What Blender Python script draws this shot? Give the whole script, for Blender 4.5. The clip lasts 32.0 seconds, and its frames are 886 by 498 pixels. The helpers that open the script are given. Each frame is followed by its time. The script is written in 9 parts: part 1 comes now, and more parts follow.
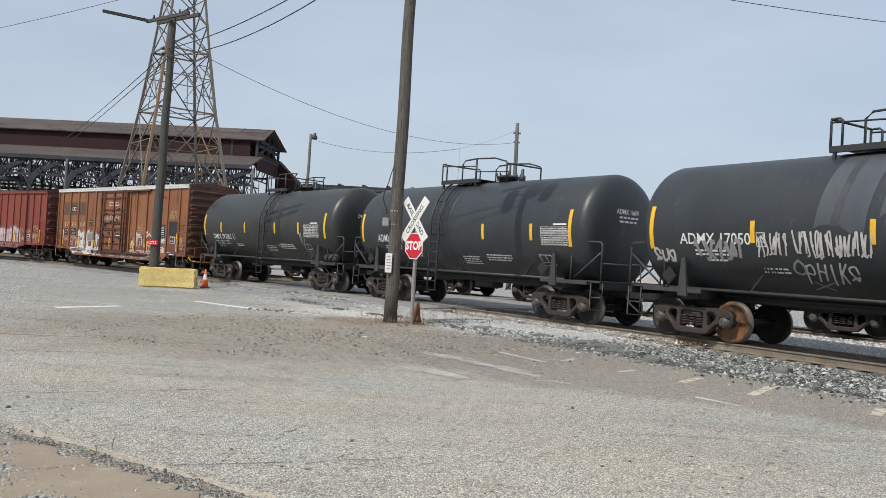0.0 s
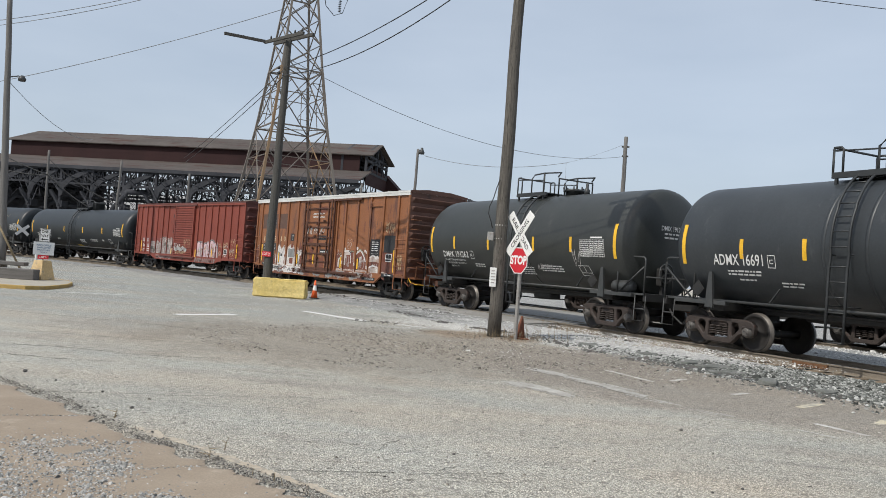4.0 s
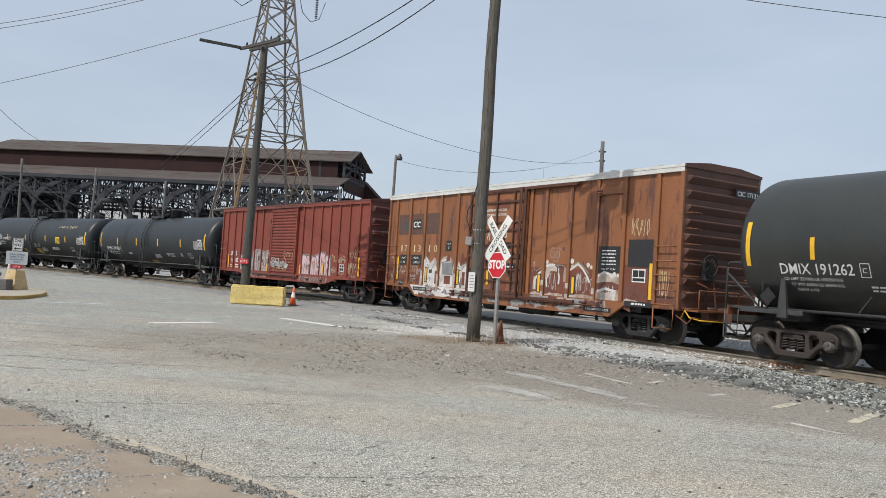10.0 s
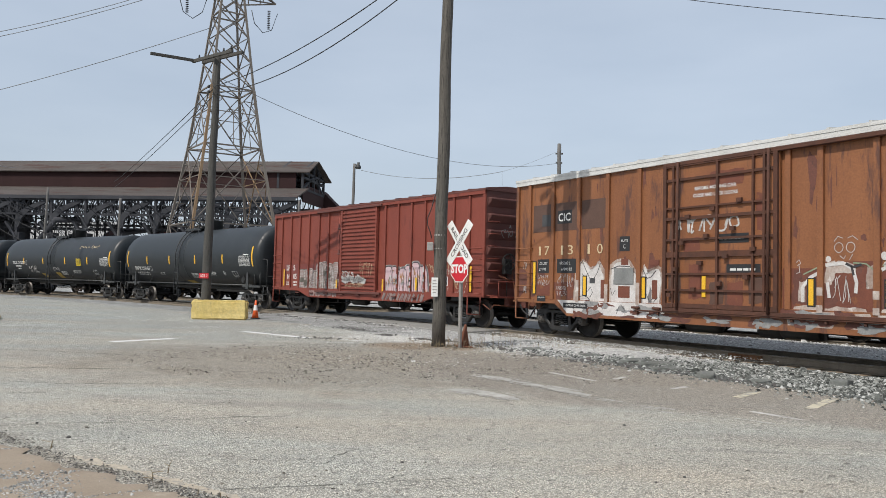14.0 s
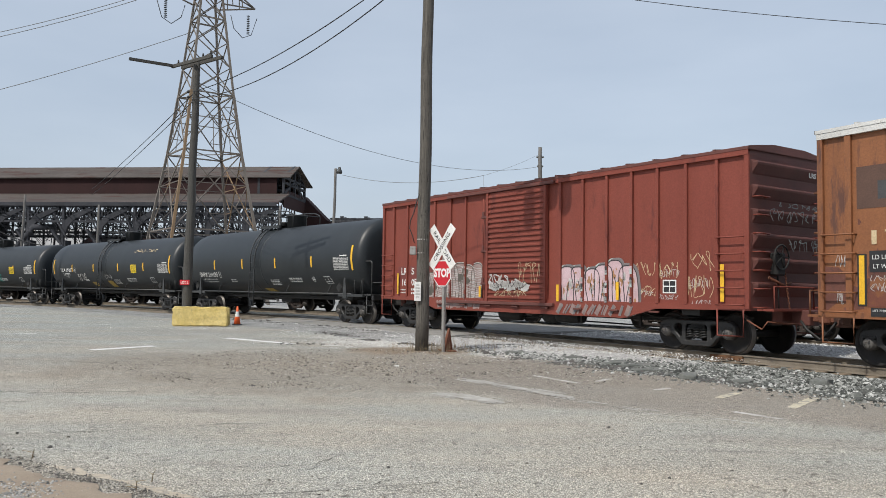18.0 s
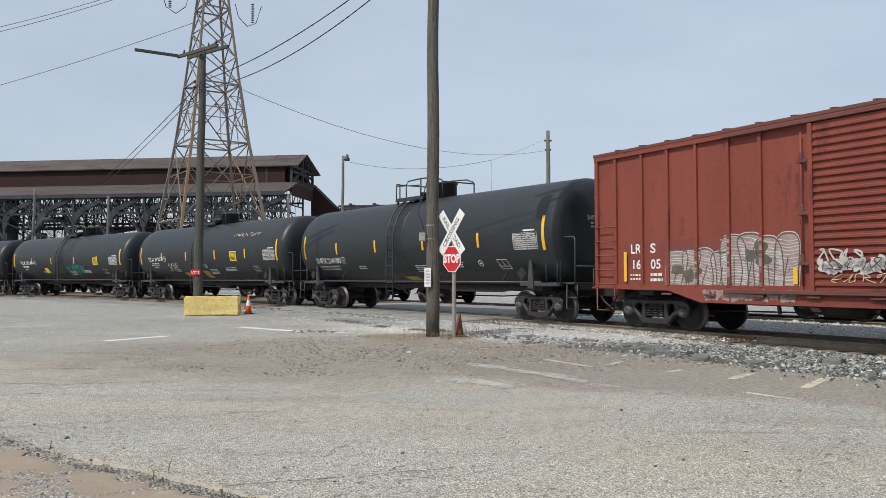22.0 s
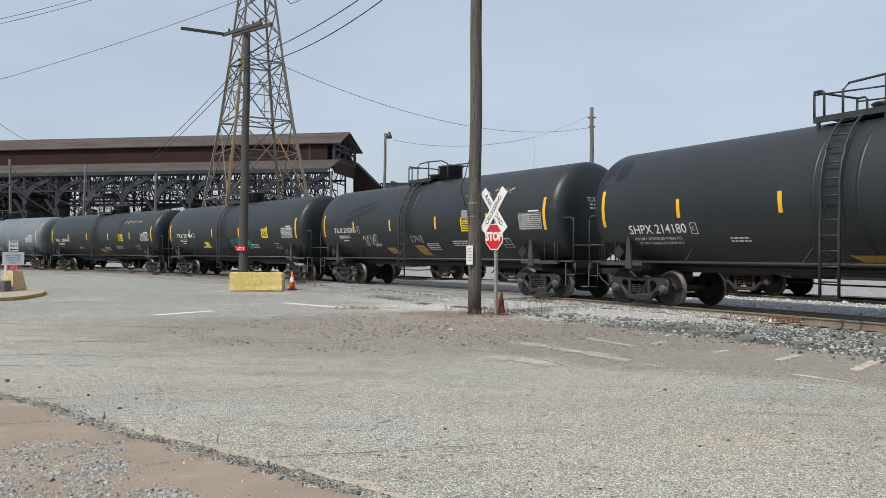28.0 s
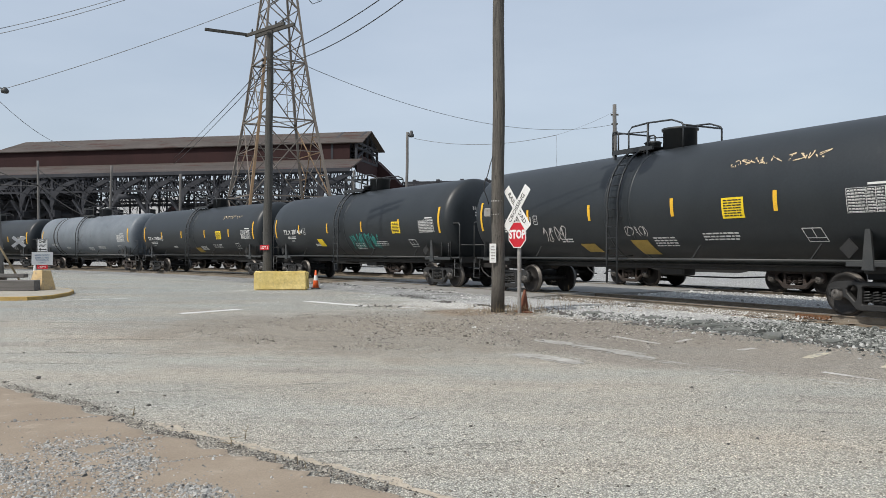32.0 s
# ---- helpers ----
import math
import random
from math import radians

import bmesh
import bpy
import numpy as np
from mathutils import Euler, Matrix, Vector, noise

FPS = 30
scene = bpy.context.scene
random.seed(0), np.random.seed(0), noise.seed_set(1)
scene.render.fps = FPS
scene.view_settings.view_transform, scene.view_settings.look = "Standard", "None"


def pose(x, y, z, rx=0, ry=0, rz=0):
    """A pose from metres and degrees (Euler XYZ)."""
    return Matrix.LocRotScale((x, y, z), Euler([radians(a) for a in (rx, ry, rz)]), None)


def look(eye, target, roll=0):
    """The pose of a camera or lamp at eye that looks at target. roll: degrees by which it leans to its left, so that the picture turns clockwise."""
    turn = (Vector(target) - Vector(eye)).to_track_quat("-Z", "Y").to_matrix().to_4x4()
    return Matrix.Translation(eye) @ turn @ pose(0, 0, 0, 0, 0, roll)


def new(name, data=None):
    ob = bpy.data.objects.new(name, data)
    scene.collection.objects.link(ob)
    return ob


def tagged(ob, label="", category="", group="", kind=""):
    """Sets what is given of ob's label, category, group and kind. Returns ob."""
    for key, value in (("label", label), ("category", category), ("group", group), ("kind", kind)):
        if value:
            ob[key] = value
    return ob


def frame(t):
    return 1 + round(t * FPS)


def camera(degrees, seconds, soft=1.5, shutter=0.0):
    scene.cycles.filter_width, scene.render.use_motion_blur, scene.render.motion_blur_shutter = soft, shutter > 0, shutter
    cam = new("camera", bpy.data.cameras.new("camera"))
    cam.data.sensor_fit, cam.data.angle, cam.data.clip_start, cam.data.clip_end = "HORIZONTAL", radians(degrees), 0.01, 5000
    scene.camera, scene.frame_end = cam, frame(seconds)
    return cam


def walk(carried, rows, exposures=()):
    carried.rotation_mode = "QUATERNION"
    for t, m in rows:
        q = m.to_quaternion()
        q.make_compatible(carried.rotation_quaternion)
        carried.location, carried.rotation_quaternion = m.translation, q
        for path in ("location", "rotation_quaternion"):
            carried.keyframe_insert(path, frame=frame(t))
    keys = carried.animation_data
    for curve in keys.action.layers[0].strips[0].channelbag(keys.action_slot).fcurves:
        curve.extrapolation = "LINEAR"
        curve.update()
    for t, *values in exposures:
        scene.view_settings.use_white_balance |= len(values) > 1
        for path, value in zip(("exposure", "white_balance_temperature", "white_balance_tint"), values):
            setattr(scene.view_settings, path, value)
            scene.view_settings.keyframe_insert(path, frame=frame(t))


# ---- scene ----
# The camera is held by hand on the lot, 1.34 m above the rails. Rows: seconds, yaw, pitch, roll.
EYE = (0.0, 0.0, 1.339)
cam = camera(58.0, 32.0, soft=0.7)
PATH = [
    (0, -0.37, 1.06, -3.39), (0.1, -0.02, 1.03, -3.45), (0.2, 0.66, 0.97, -3.56), (0.3, 1.85, 0.87, -3.76),
    (0.4, 3.17, 0.76, -3.98), (0.5, 4.48, 0.65, -4.20), (0.6, 5.74, 1.05, -4.21), (0.7, 6.32, 1.23, -4.21),
    (0.8, 6.80, 1.38, -4.21), (0.9, 7.07, 1.47, -4.22), (1, 7.23, 1.52, -4.22), (1.5, 7.25, 1.58, -4.25),
    (2, 7.20, 1.59, -4.28), (2.5, 7.14, 1.59, -4.25), (3, 7.14, 1.59, -4.27), (3.5, 7.15, 1.55, -4.23),
    (5.5, 7.02, 1.73, -4.43), (6, 7.03, 1.71, -4.51), (6.5, 7.01, 1.69, -4.44), (7, 6.89, 1.74, -4.43),
    (7.5, 6.78, 1.80, -4.33), (8, 6.75, 1.79, -4.31), (8.5, 6.67, 1.79, -4.27), (9, 6.28, 1.88, -4.07),
    (9.5, 5.82, 2.02, -3.80), (10, 5.64, 2.09, -3.66), (10.5, 5.68, 2.08, -3.61), (11, 5.66, 2.26, -3.49),
    (11.5, 5.52, 3.08, -3.35), (12, 5.04, 2.90, -2.91), (12.5, 4.94, 2.83, -2.77), (13, 3.79, 2.79, -1.89),
    (13.5, 2.96, 2.78, -1.33), (14, 3.01, 2.67, -1.38), (14.5, 2.97, 2.75, -1.33), (16.5, 2.13, 2.95, -0.96),
    (17, 2.01, 2.96, -0.88), (17.5, 1.94, 3.04, -0.91), (18, 1.75, 2.99, -0.81), (18.5, 1.60, 2.93, -0.73),
    (19, 1.58, 2.96, -0.77), (19.5, 1.92, 2.91, -0.80), (20, 1.96, 2.96, -0.85), (20.5, 2.05, 2.71, -0.67),
    (21, 2.11, 2.29, -0.18), (21.5, 2.21, 2.18, -0.09), (22, 2.44, 1.95, 0.16), (22.5, 2.47, 1.91, 0.21),
    (23, 2.49, 1.87, 0.25), (23.5, 2.49, 1.87, 0.24), (24, 2.49, 1.85, 0.24), (24.5, 2.51, 1.85, 0.22),
    (25, 2.55, 1.83, 0.26), (25.5, 2.60, 1.80, 0.25), (25.6, 2.68, 1.75, 0.23), (25.7, 3.02, 1.50, 0.11),
    (25.8, 3.64, 1.04, -0.09), (25.9, 4.11, 0.70, -0.25), (26, 4.42, 0.47, -0.35), (26.5, 4.52, 0.49, -0.35),
    (28.5, 5.65, 0.33, -0.10), (29, 5.70, 0.36, -0.00), (29.5, 5.72, 0.35, -0.02), (30, 5.94, 0.20, 0.06),
    (30.5, 6.20, 0.07, 0.19), (31, 6.37, 0.10, 0.03), (31.5, 6.68, 0.25, -0.04), (32, 7.01, 0.24, -0.01),
]
# the hand's slow sway: seconds, metres across, ahead and up, and the turn that goes with it
SWAY = [(0, 0.04, 0.045, 0.05, 0.045, -0.04), (3, 0.042, 0.045, 0.05, 0.045, -0.04), (8, 0.054, 0.078, 0.05, 0.059, -0.035), (13, 0.077, 0.016, 0.008, 0.057, -0.008),
        (20, 0.045, 0.006, 0.008, 0.032, -0.007), (24, 0.04, 0.021, 0.017, 0.034, -0.015), (29, 0.022, 0.003, 0.009, 0.015, -0.008), (32, 0.0, 0.0, 0.0, 0.0, 0.0)]


def sway(t):
    return [float(np.interp(t, [row[0] for row in SWAY], [row[k] for row in SWAY])) for k in range(1, 6)]


walk(cam, [(t, pose(EYE[0] + d[0], EYE[1] + d[1], EYE[2] + d[2], 90 + p + d[4], r, yw + d[3])) for t, yw, p, r in PATH for d in (sway(t),)])

# ---- light ----
SUN_DIR = Vector((0.42, 0.476, -0.772)).normalized()   # the way the sunlight travels
world = bpy.data.worlds.new("world")
scene.world = world
world.use_nodes = True
wn, wl = world.node_tree.nodes, world.node_tree.links
sky = wn.new("ShaderNodeTexSky")
sky.sky_type, sky.sun_disc = "NISHITA", False
sky.sun_elevation = math.asin(-SUN_DIR.z)
sky.sun_rotation = math.atan2(-SUN_DIR.x, -SUN_DIR.y)
sky.dust_density, sky.air_density, sky.ozone_density = 3.0, 1.0, 2.0
haze = wn.new("ShaderNodeMix")
haze.data_type = "RGBA"
haze.inputs[0].default_value = 0.55
haze.inputs[7].default_value = (7.1, 7.95, 9.15, 1)
wl.new(sky.outputs[0], haze.inputs[6])
veil = wn.new("ShaderNodeTexNoise")              # thin uneven cloud
veil.inputs["Scale"].default_value, veil.inputs["Detail"].default_value = 2.2, 5
veil_map = wn.new("ShaderNodeMapping")
veil_map.inputs["Scale"].default_value = (1, 1, 3.5)
wl.new(wn.new("ShaderNodeTexCoord").outputs["Generated"], veil_map.inputs[0])
wl.new(veil_map.outputs[0], veil.inputs["Vector"])
veil_ramp = wn.new("ShaderNodeValToRGB")
veil_ramp.color_ramp.elements[0].position, veil_ramp.color_ramp.elements[0].color = 0.35, (0.97, 0.99, 1.0, 1)
veil_ramp.color_ramp.elements[1].position, veil_ramp.color_ramp.elements[1].color = 0.68, (1.13, 1.12, 1.1, 1)
wl.new(veil.outputs["Fac"], veil_ramp.inputs[0])
cloudy = wn.new("ShaderNodeMix")
cloudy.data_type, cloudy.blend_type = "RGBA", "MULTIPLY"
cloudy.inputs[0].default_value = 1.0
wl.new(haze.outputs[2], cloudy.inputs[6])
wl.new(veil_ramp.outputs[0], cloudy.inputs[7])
wl.new(cloudy.outputs[2], wn["Background"].inputs[0])
wn["Background"].inputs[1].default_value = 0.1
sun = new("sun", bpy.data.lights.new("sun", "SUN"))
sun.data.energy, sun.data.angle, sun.data.color = 3.4, radians(0.55), (1, 0.955, 0.88)
sun.matrix_world = look((0, 0, 60), Vector((0, 0, 60)) + SUN_DIR)
scene.view_settings.exposure = 0.0


# ---- materials ----
def ramp(nt, stops):
    r = nt.nodes.new("ShaderNodeValToRGB")
    el = r.color_ramp.elements
    while len(el) < len(stops):
        el.new(0.5)
    for e, (at, c) in zip(el, stops):
        e.position, e.color = at, (*c, 1) if len(c) == 3 else c
    return r


def noise_tex(nt, scale, detail=4, rough=0.6, coord=None, stretch=None):
    n = nt.nodes.new("ShaderNodeTexNoise")
    n.inputs["Scale"].default_value, n.inputs["Detail"].default_value, n.inputs["Roughness"].default_value = scale, detail, rough
    if coord is not None:
        if stretch:
            mp = nt.nodes.new("ShaderNodeMapping")
            mp.inputs["Scale"].default_value = stretch
            nt.links.new(coord, mp.inputs[0])
            coord = mp.outputs[0]
        nt.links.new(coord, n.inputs["Vector"])
    return n.outputs["Fac"]


def mixc(nt, fac, a, b, blend="MIX"):
    m = nt.nodes.new("ShaderNodeMix")
    m.data_type, m.blend_type = "RGBA", blend
    for socket, v in ((m.inputs[0], fac), (m.inputs[6], a), (m.inputs[7], b)):
        if hasattr(v, "is_linked"):
            nt.links.new(v, socket)
        elif isinstance(v, (int, float)):
            socket.default_value = v
        else:
            socket.default_value = (*v, 1)
    return m.outputs[2]


def mat(name, a, b, scale=3.0, rough=0.6, metal=0.0, wear=None, wear_at=0.62, wear_scale=9.0, bump=0.15, bump_scale=40.0,
        stretch=None, vary=0.0, spec=0.5):
    """A painted, rusty or earthy surface: two tones by noise at scale, worn patches, fine relief."""
    m = bpy.data.materials.new(name)
    m.use_nodes = True
    nt = m.node_tree
    bs = nt.nodes["Principled BSDF"]
    co = nt.nodes.new("ShaderNodeTexCoord").outputs["Object"]
    big = noise_tex(nt, scale, 5, 0.65, co, stretch)
    r = ramp(nt, [(0.3, (0, 0, 0)), (0.7, (1, 1, 1))])
    nt.links.new(big, r.inputs[0])
    col = mixc(nt, r.outputs[0], a, b)
    fine = noise_tex(nt, bump_scale, 3, 0.7, co)
    fr = ramp(nt, [(0.25, (0.78, 0.78, 0.78)), (0.75, (1.12, 1.12, 1.12))])
    nt.links.new(fine, fr.inputs[0])
    col = mixc(nt, 1.0, col, fr.outputs[0], "MULTIPLY")
    if wear:
        wnz = noise_tex(nt, wear_scale, 6, 0.72, co, stretch)
        wr = ramp(nt, [(wear_at, (0, 0, 0)), (wear_at + 0.08, (1, 1, 1))])
        nt.links.new(wnz, wr.inputs[0])
        col = mixc(nt, wr.outputs[0], col, wear)
    if vary:
        info = nt.nodes.new("ShaderNodeObjectInfo")
        vr = ramp(nt, [(0, (1 - vary,) * 3), (1, (1 + vary,) * 3)])
        nt.links.new(info.outputs["Random"], vr.inputs[0])
        col = mixc(nt, 1.0, col, vr.outputs[0], "MULTIPLY")
    nt.links.new(col, bs.inputs["Base Color"])
    bs.inputs["Roughness"].default_value, bs.inputs["Metallic"].default_value = rough, metal
    bs.inputs["Specular IOR Level"].default_value = spec
    if bump:
        bp = nt.nodes.new("ShaderNodeBump")
        bp.inputs["Strength"].default_value, bp.inputs["Distance"].default_value = bump, 0.02
        nt.links.new(fine, bp.inputs["Height"])
        nt.links.new(bp.outputs[0], bs.inputs["Normal"])
    return m


M = {}
M["black"] = mat("black_tank_paint", (0.013, 0.0165, 0.0195), (0.02, 0.0245, 0.0275), 0.9, 0.46, wear=(0.03, 0.034, 0.036), wear_at=0.66, wear_scale=1.7, bump=0.03, bump_scale=18, stretch=(1, 1, 0.45), spec=0.5)
M["slate"] = mat("slate_black_tank_paint", (0.023, 0.027, 0.0305), (0.036, 0.041, 0.045), 0.9, 0.44, wear=(0.055, 0.059, 0.062), wear_at=0.61, wear_scale=1.4, bump=0.03, bump_scale=18, stretch=(1, 1, 0.4))
M["olive"] = mat("olive_black_tank_paint", (0.024, 0.027, 0.025), (0.036, 0.038, 0.035), 0.9, 0.42, wear=(0.052, 0.053, 0.048), wear_at=0.65, wear_scale=1.8, bump=0.03, bump_scale=18, stretch=(1, 1, 0.45))
M["grey"] = mat("grey_tank_paint", (0.115, 0.135, 0.155), (0.18, 0.2, 0.22), 0.7, 0.5, wear=(0.095, 0.098, 0.102), wear_at=0.62, wear_scale=1.6, bump=0.04, bump_scale=18)
M["frame"] = mat("black_underframe", (0.014, 0.014, 0.014), (0.024, 0.0225, 0.021), 3, 0.65, wear=(0.05, 0.038, 0.03), bump=0.1)
M["pipe"] = mat("dark_grey_rail_paint", (0.034, 0.037, 0.038), (0.055, 0.056, 0.055), 3, 0.5, bump=0.05)
M["ladder"] = mat("dark_ladder_steel", (0.02, 0.023, 0.025), (0.032, 0.034, 0.035), 3, 0.5, bump=0.05)
M["streak"] = mat("grey_dust_streak", (0.042, 0.046, 0.05), (0.06, 0.064, 0.067), 2.5, 0.6, wear=(0.034, 0.038, 0.041), wear_at=0.5, wear_scale=3, bump=0)
M["steelcast"] = mat("rusty_cast_steel", (0.026, 0.02, 0.017), (0.053, 0.039, 0.033), 2.5, 0.72, wear=(0.09, 0.045, 0.03), wear_at=0.6, bump=0.35)
M["wheel"] = mat("dark_wheel_steel", (0.014, 0.013, 0.0125), (0.026, 0.023, 0.021), 4, 0.65, wear=(0.05, 0.034, 0.025), wear_at=0.6, bump=0.15, spec=0.4)
M["tread"] = mat("worn_wheel_tread", (0.1, 0.09, 0.08), (0.16, 0.145, 0.13), 6, 0.5, 0.4, bump=0.05)
M["bearing"] = mat("greasy_bearing_cap", (0.06, 0.056, 0.052), (0.12, 0.11, 0.1), 9, 0.5, wear=(0.15, 0.1, 0.075), wear_at=0.62, bump=0.15)
M["rustplate"] = mat("orange_rusty_wheel_plate", (0.13, 0.06, 0.024), (0.2, 0.1, 0.04), 4, 0.8, wear=(0.05, 0.03, 0.02), wear_at=0.5, wear_scale=3, bump=0.2)
# grey dust, tinted blue to paint in the sky's reflection
M["wash"] = mat("dust_and_sky_sheen_wash", (0.05, 0.059, 0.069), (0.078, 0.088, 0.098), 1.4, 0.42, wear=(0.038, 0.045, 0.053), wear_at=0.6, wear_scale=2.5, bump=0, stretch=(1, 1, 0.3))
M["yellow"] = mat("yellow_reflector", (0.72, 0.4, 0.02), (0.82, 0.48, 0.03), 5, 0.5, bump=0)
M["white"] = mat("white_lettering", (0.62, 0.62, 0.6), (0.74, 0.74, 0.72), 6, 0.6, bump=0)
M["placardold"] = mat("faded_ochre_notice", (0.36, 0.24, 0.05), (0.45, 0.31, 0.07), 5, 0.6, bump=0)
M["placard"] = mat("bright_yellow_placard", (0.8, 0.56, 0.01), (0.85, 0.62, 0.02), 5, 0.5, bump=0)
M["orange"] = mat("rusty_orange_boxcar_paint", (0.195, 0.073, 0.029), (0.275, 0.108, 0.043), 0.9, 0.6, wear=(0.105, 0.045, 0.03), wear_at=0.55, wear_scale=2.3, bump=0.12, bump_scale=25, stretch=(1, 1, 0.18))
M["red"] = mat("oxide_red_boxcar_paint", (0.185, 0.046, 0.032), (0.232, 0.06, 0.042), 0.9, 0.6, wear=(0.135, 0.037, 0.029), wear_at=0.58, wear_scale=2.2, bump=0.1, bump_scale=25, stretch=(1, 1, 0.22), spec=0.3)
# darker browns than the sides, for the end walls and some fittings
M["redend"] = mat("brown_boxcar_end_tone", (0.1, 0.036, 0.029), (0.15, 0.05, 0.039), 1.2, 0.65, bump=0.1)
M["brownend"] = mat("dark_brown_boxcar_end_tone", (0.09, 0.043, 0.03), (0.135, 0.062, 0.042), 1.2, 0.65, wear=(0.06, 0.032, 0.025), wear_at=0.6, wear_scale=3, bump=0.1)
M["galv"] = mat("dusty_galvanised_roof", (0.5, 0.5, 0.48), (0.66, 0.66, 0.64), 1.4, 0.55, 0.0, wear=(0.3, 0.28, 0.25), bump=0.08)
M["rail"] = mat("dusty_tan_rail_steel", (0.15, 0.125, 0.095), (0.23, 0.195, 0.152), 3, 0.8, wear=(0.085, 0.065, 0.048), wear_at=0.6, wear_scale=1.2, bump=0.2)
M["railtop"] = mat("worn_rail_head", (0.2, 0.19, 0.18), (0.3, 0.29, 0.27), 8, 0.4, 0.8, bump=0.05)
M["tie"] = mat("weathered_tie_wood", (0.15, 0.115, 0.08), (0.27, 0.21, 0.15), 2.5, 0.9, wear=(0.09, 0.07, 0.05), bump=0.4, bump_scale=30, stretch=(1, 8, 8), vary=0.4)
M["pole"] = mat("weathered_pole_wood", (0.068, 0.061, 0.053), (0.14, 0.128, 0.11), 3, 0.9, wear=(0.02, 0.018, 0.016), wear_at=0.54, wear_scale=7, bump=0.8, bump_scale=22, stretch=(9, 9, 0.35))
M["darkpole"] = mat("creosoted_pole_wood", (0.046, 0.044, 0.04), (0.09, 0.087, 0.079), 3, 0.9, wear=(0.024, 0.022, 0.02), wear_at=0.56, wear_scale=7, bump=0.6, bump_scale=22, stretch=(9, 9, 0.4))
M["wire"] = mat("black_cable", (0.016, 0.016, 0.016), (0.025, 0.025, 0.025), 3, 0.6, bump=0)
M["wireg"] = mat("grey_cable", (0.16, 0.17, 0.18), (0.2, 0.21, 0.22), 3, 0.6, bump=0)
M["tower"] = mat("weathered_tower_steel", (0.13, 0.108, 0.09), (0.2, 0.178, 0.155), 0.25, 0.75, wear=(0.3, 0.17, 0.07), wear_at=0.6, wear_scale=0.22, bump=0.1)
M["towerrust"] = mat("orange_rusty_tower_steel", (0.27, 0.165, 0.08), (0.2, 0.145, 0.095), 0.3, 0.8, bump=0.1)
M["maroon"] = mat("maroon_mill_siding", (0.029, 0.0145, 0.0145), (0.042, 0.0195, 0.019), 0.12, 0.8, wear=(0.024, 0.012, 0.0115), wear_scale=1.5, bump=0.1, stretch=(3, 1, 0.3), spec=0.2)
M["roof"] = mat("weathered_mill_roofing", (0.062, 0.052, 0.047), (0.105, 0.09, 0.081), 0.16, 0.9, wear=(0.062, 0.034, 0.028), wear_at=0.53, wear_scale=0.35, bump=0.3, bump_scale=1.6, stretch=(0.5, 1.6, 1), spec=0.25)
M["truss"] = mat("dark_mill_steel", (0.036, 0.038, 0.044), (0.064, 0.066, 0.074), 0.3, 0.9, wear=(0.052, 0.042, 0.037), wear_at=0.66, wear_scale=0.5, bump=0.1, spec=0.2)
M["yblock"] = mat("chipped_yellow_painted_concrete", (0.58, 0.44, 0.14), (0.72, 0.58, 0.25), 2.2, 0.88, wear=(0.4, 0.32, 0.18), wear_at=0.61, wear_scale=6, bump=0.9, bump_scale=11)
M["ykerb"] = mat("dirty_yellow_kerb_paint", (0.36, 0.235, 0.065), (0.48, 0.33, 0.12), 2.2, 0.88, wear=(0.26, 0.21, 0.14), wear_at=0.55, wear_scale=3, bump=0.6, bump_scale=14)
M["slab"] = mat("broken_dark_asphalt", (0.11, 0.115, 0.105), (0.2, 0.205, 0.19), 4, 0.95, wear=(0.07, 0.07, 0.065), bump=0.5, bump_scale=30)
M["conc"] = mat("worn_concrete", (0.3, 0.27, 0.22), (0.4, 0.37, 0.31), 1.5, 0.9, wear=(0.2, 0.17, 0.13), wear_at=0.63, wear_scale=4, bump=0.4, bump_scale=30)
M["signred"] = mat("stop_sign_red", (0.5, 0.012, 0.025), (0.56, 0.018, 0.03), 3, 0.4, bump=0)
M["signwhite"] = mat("white_sign_face", (0.72, 0.72, 0.7), (0.8, 0.8, 0.78), 4, 0.45, wear=(0.5, 0.48, 0.44), wear_at=0.7, bump=0)
M["ink"] = mat("black_sign_ink", (0.012, 0.012, 0.014), (0.02, 0.02, 0.022), 4, 0.5, bump=0)
M["blueink"] = mat("faded_blue_ink", (0.1, 0.16, 0.24), (0.16, 0.22, 0.3), 9, 0.5, bump=0)
M["post"] = mat("galvanised_post", (0.32, 0.31, 0.29), (0.44, 0.42, 0.4), 6, 0.5, 0.5, wear=(0.22, 0.13, 0.08), bump=0.1)
M["cone"] = mat("orange_cone_plastic", (0.75, 0.1, 0.02), (0.85, 0.15, 0.03), 3, 0.5, bump=0)
M["rust"] = mat("red_brown_rust", (0.13, 0.045, 0.026), (0.2, 0.075, 0.04), 5, 0.85, bump=0.3)
M["paintmark"] = mat("worn_white_lot_paint", (0.6, 0.595, 0.575), (0.74, 0.735, 0.71), 3, 0.8, wear=(0.42, 0.41, 0.385), wear_at=0.6, wear_scale=8, bump=0.2)
M["dimmark"] = mat("much_worn_white_lot_paint", (0.48, 0.465, 0.435), (0.57, 0.555, 0.52), 3, 0.85, wear=(0.33, 0.305, 0.27), wear_at=0.48, wear_scale=7, bump=0.2)
M["panelgrey"] = mat("dull_dark_grey_paint", (0.05, 0.052, 0.055), (0.07, 0.072, 0.075), 3, 0.7, bump=0.05)
M["ypaintmark"] = mat("worn_pale_lot_paint", (0.5, 0.45, 0.33), (0.6, 0.54, 0.41), 3, 0.8, wear=(0.28, 0.265, 0.235), wear_at=0.48, wear_scale=8, bump=0.2)
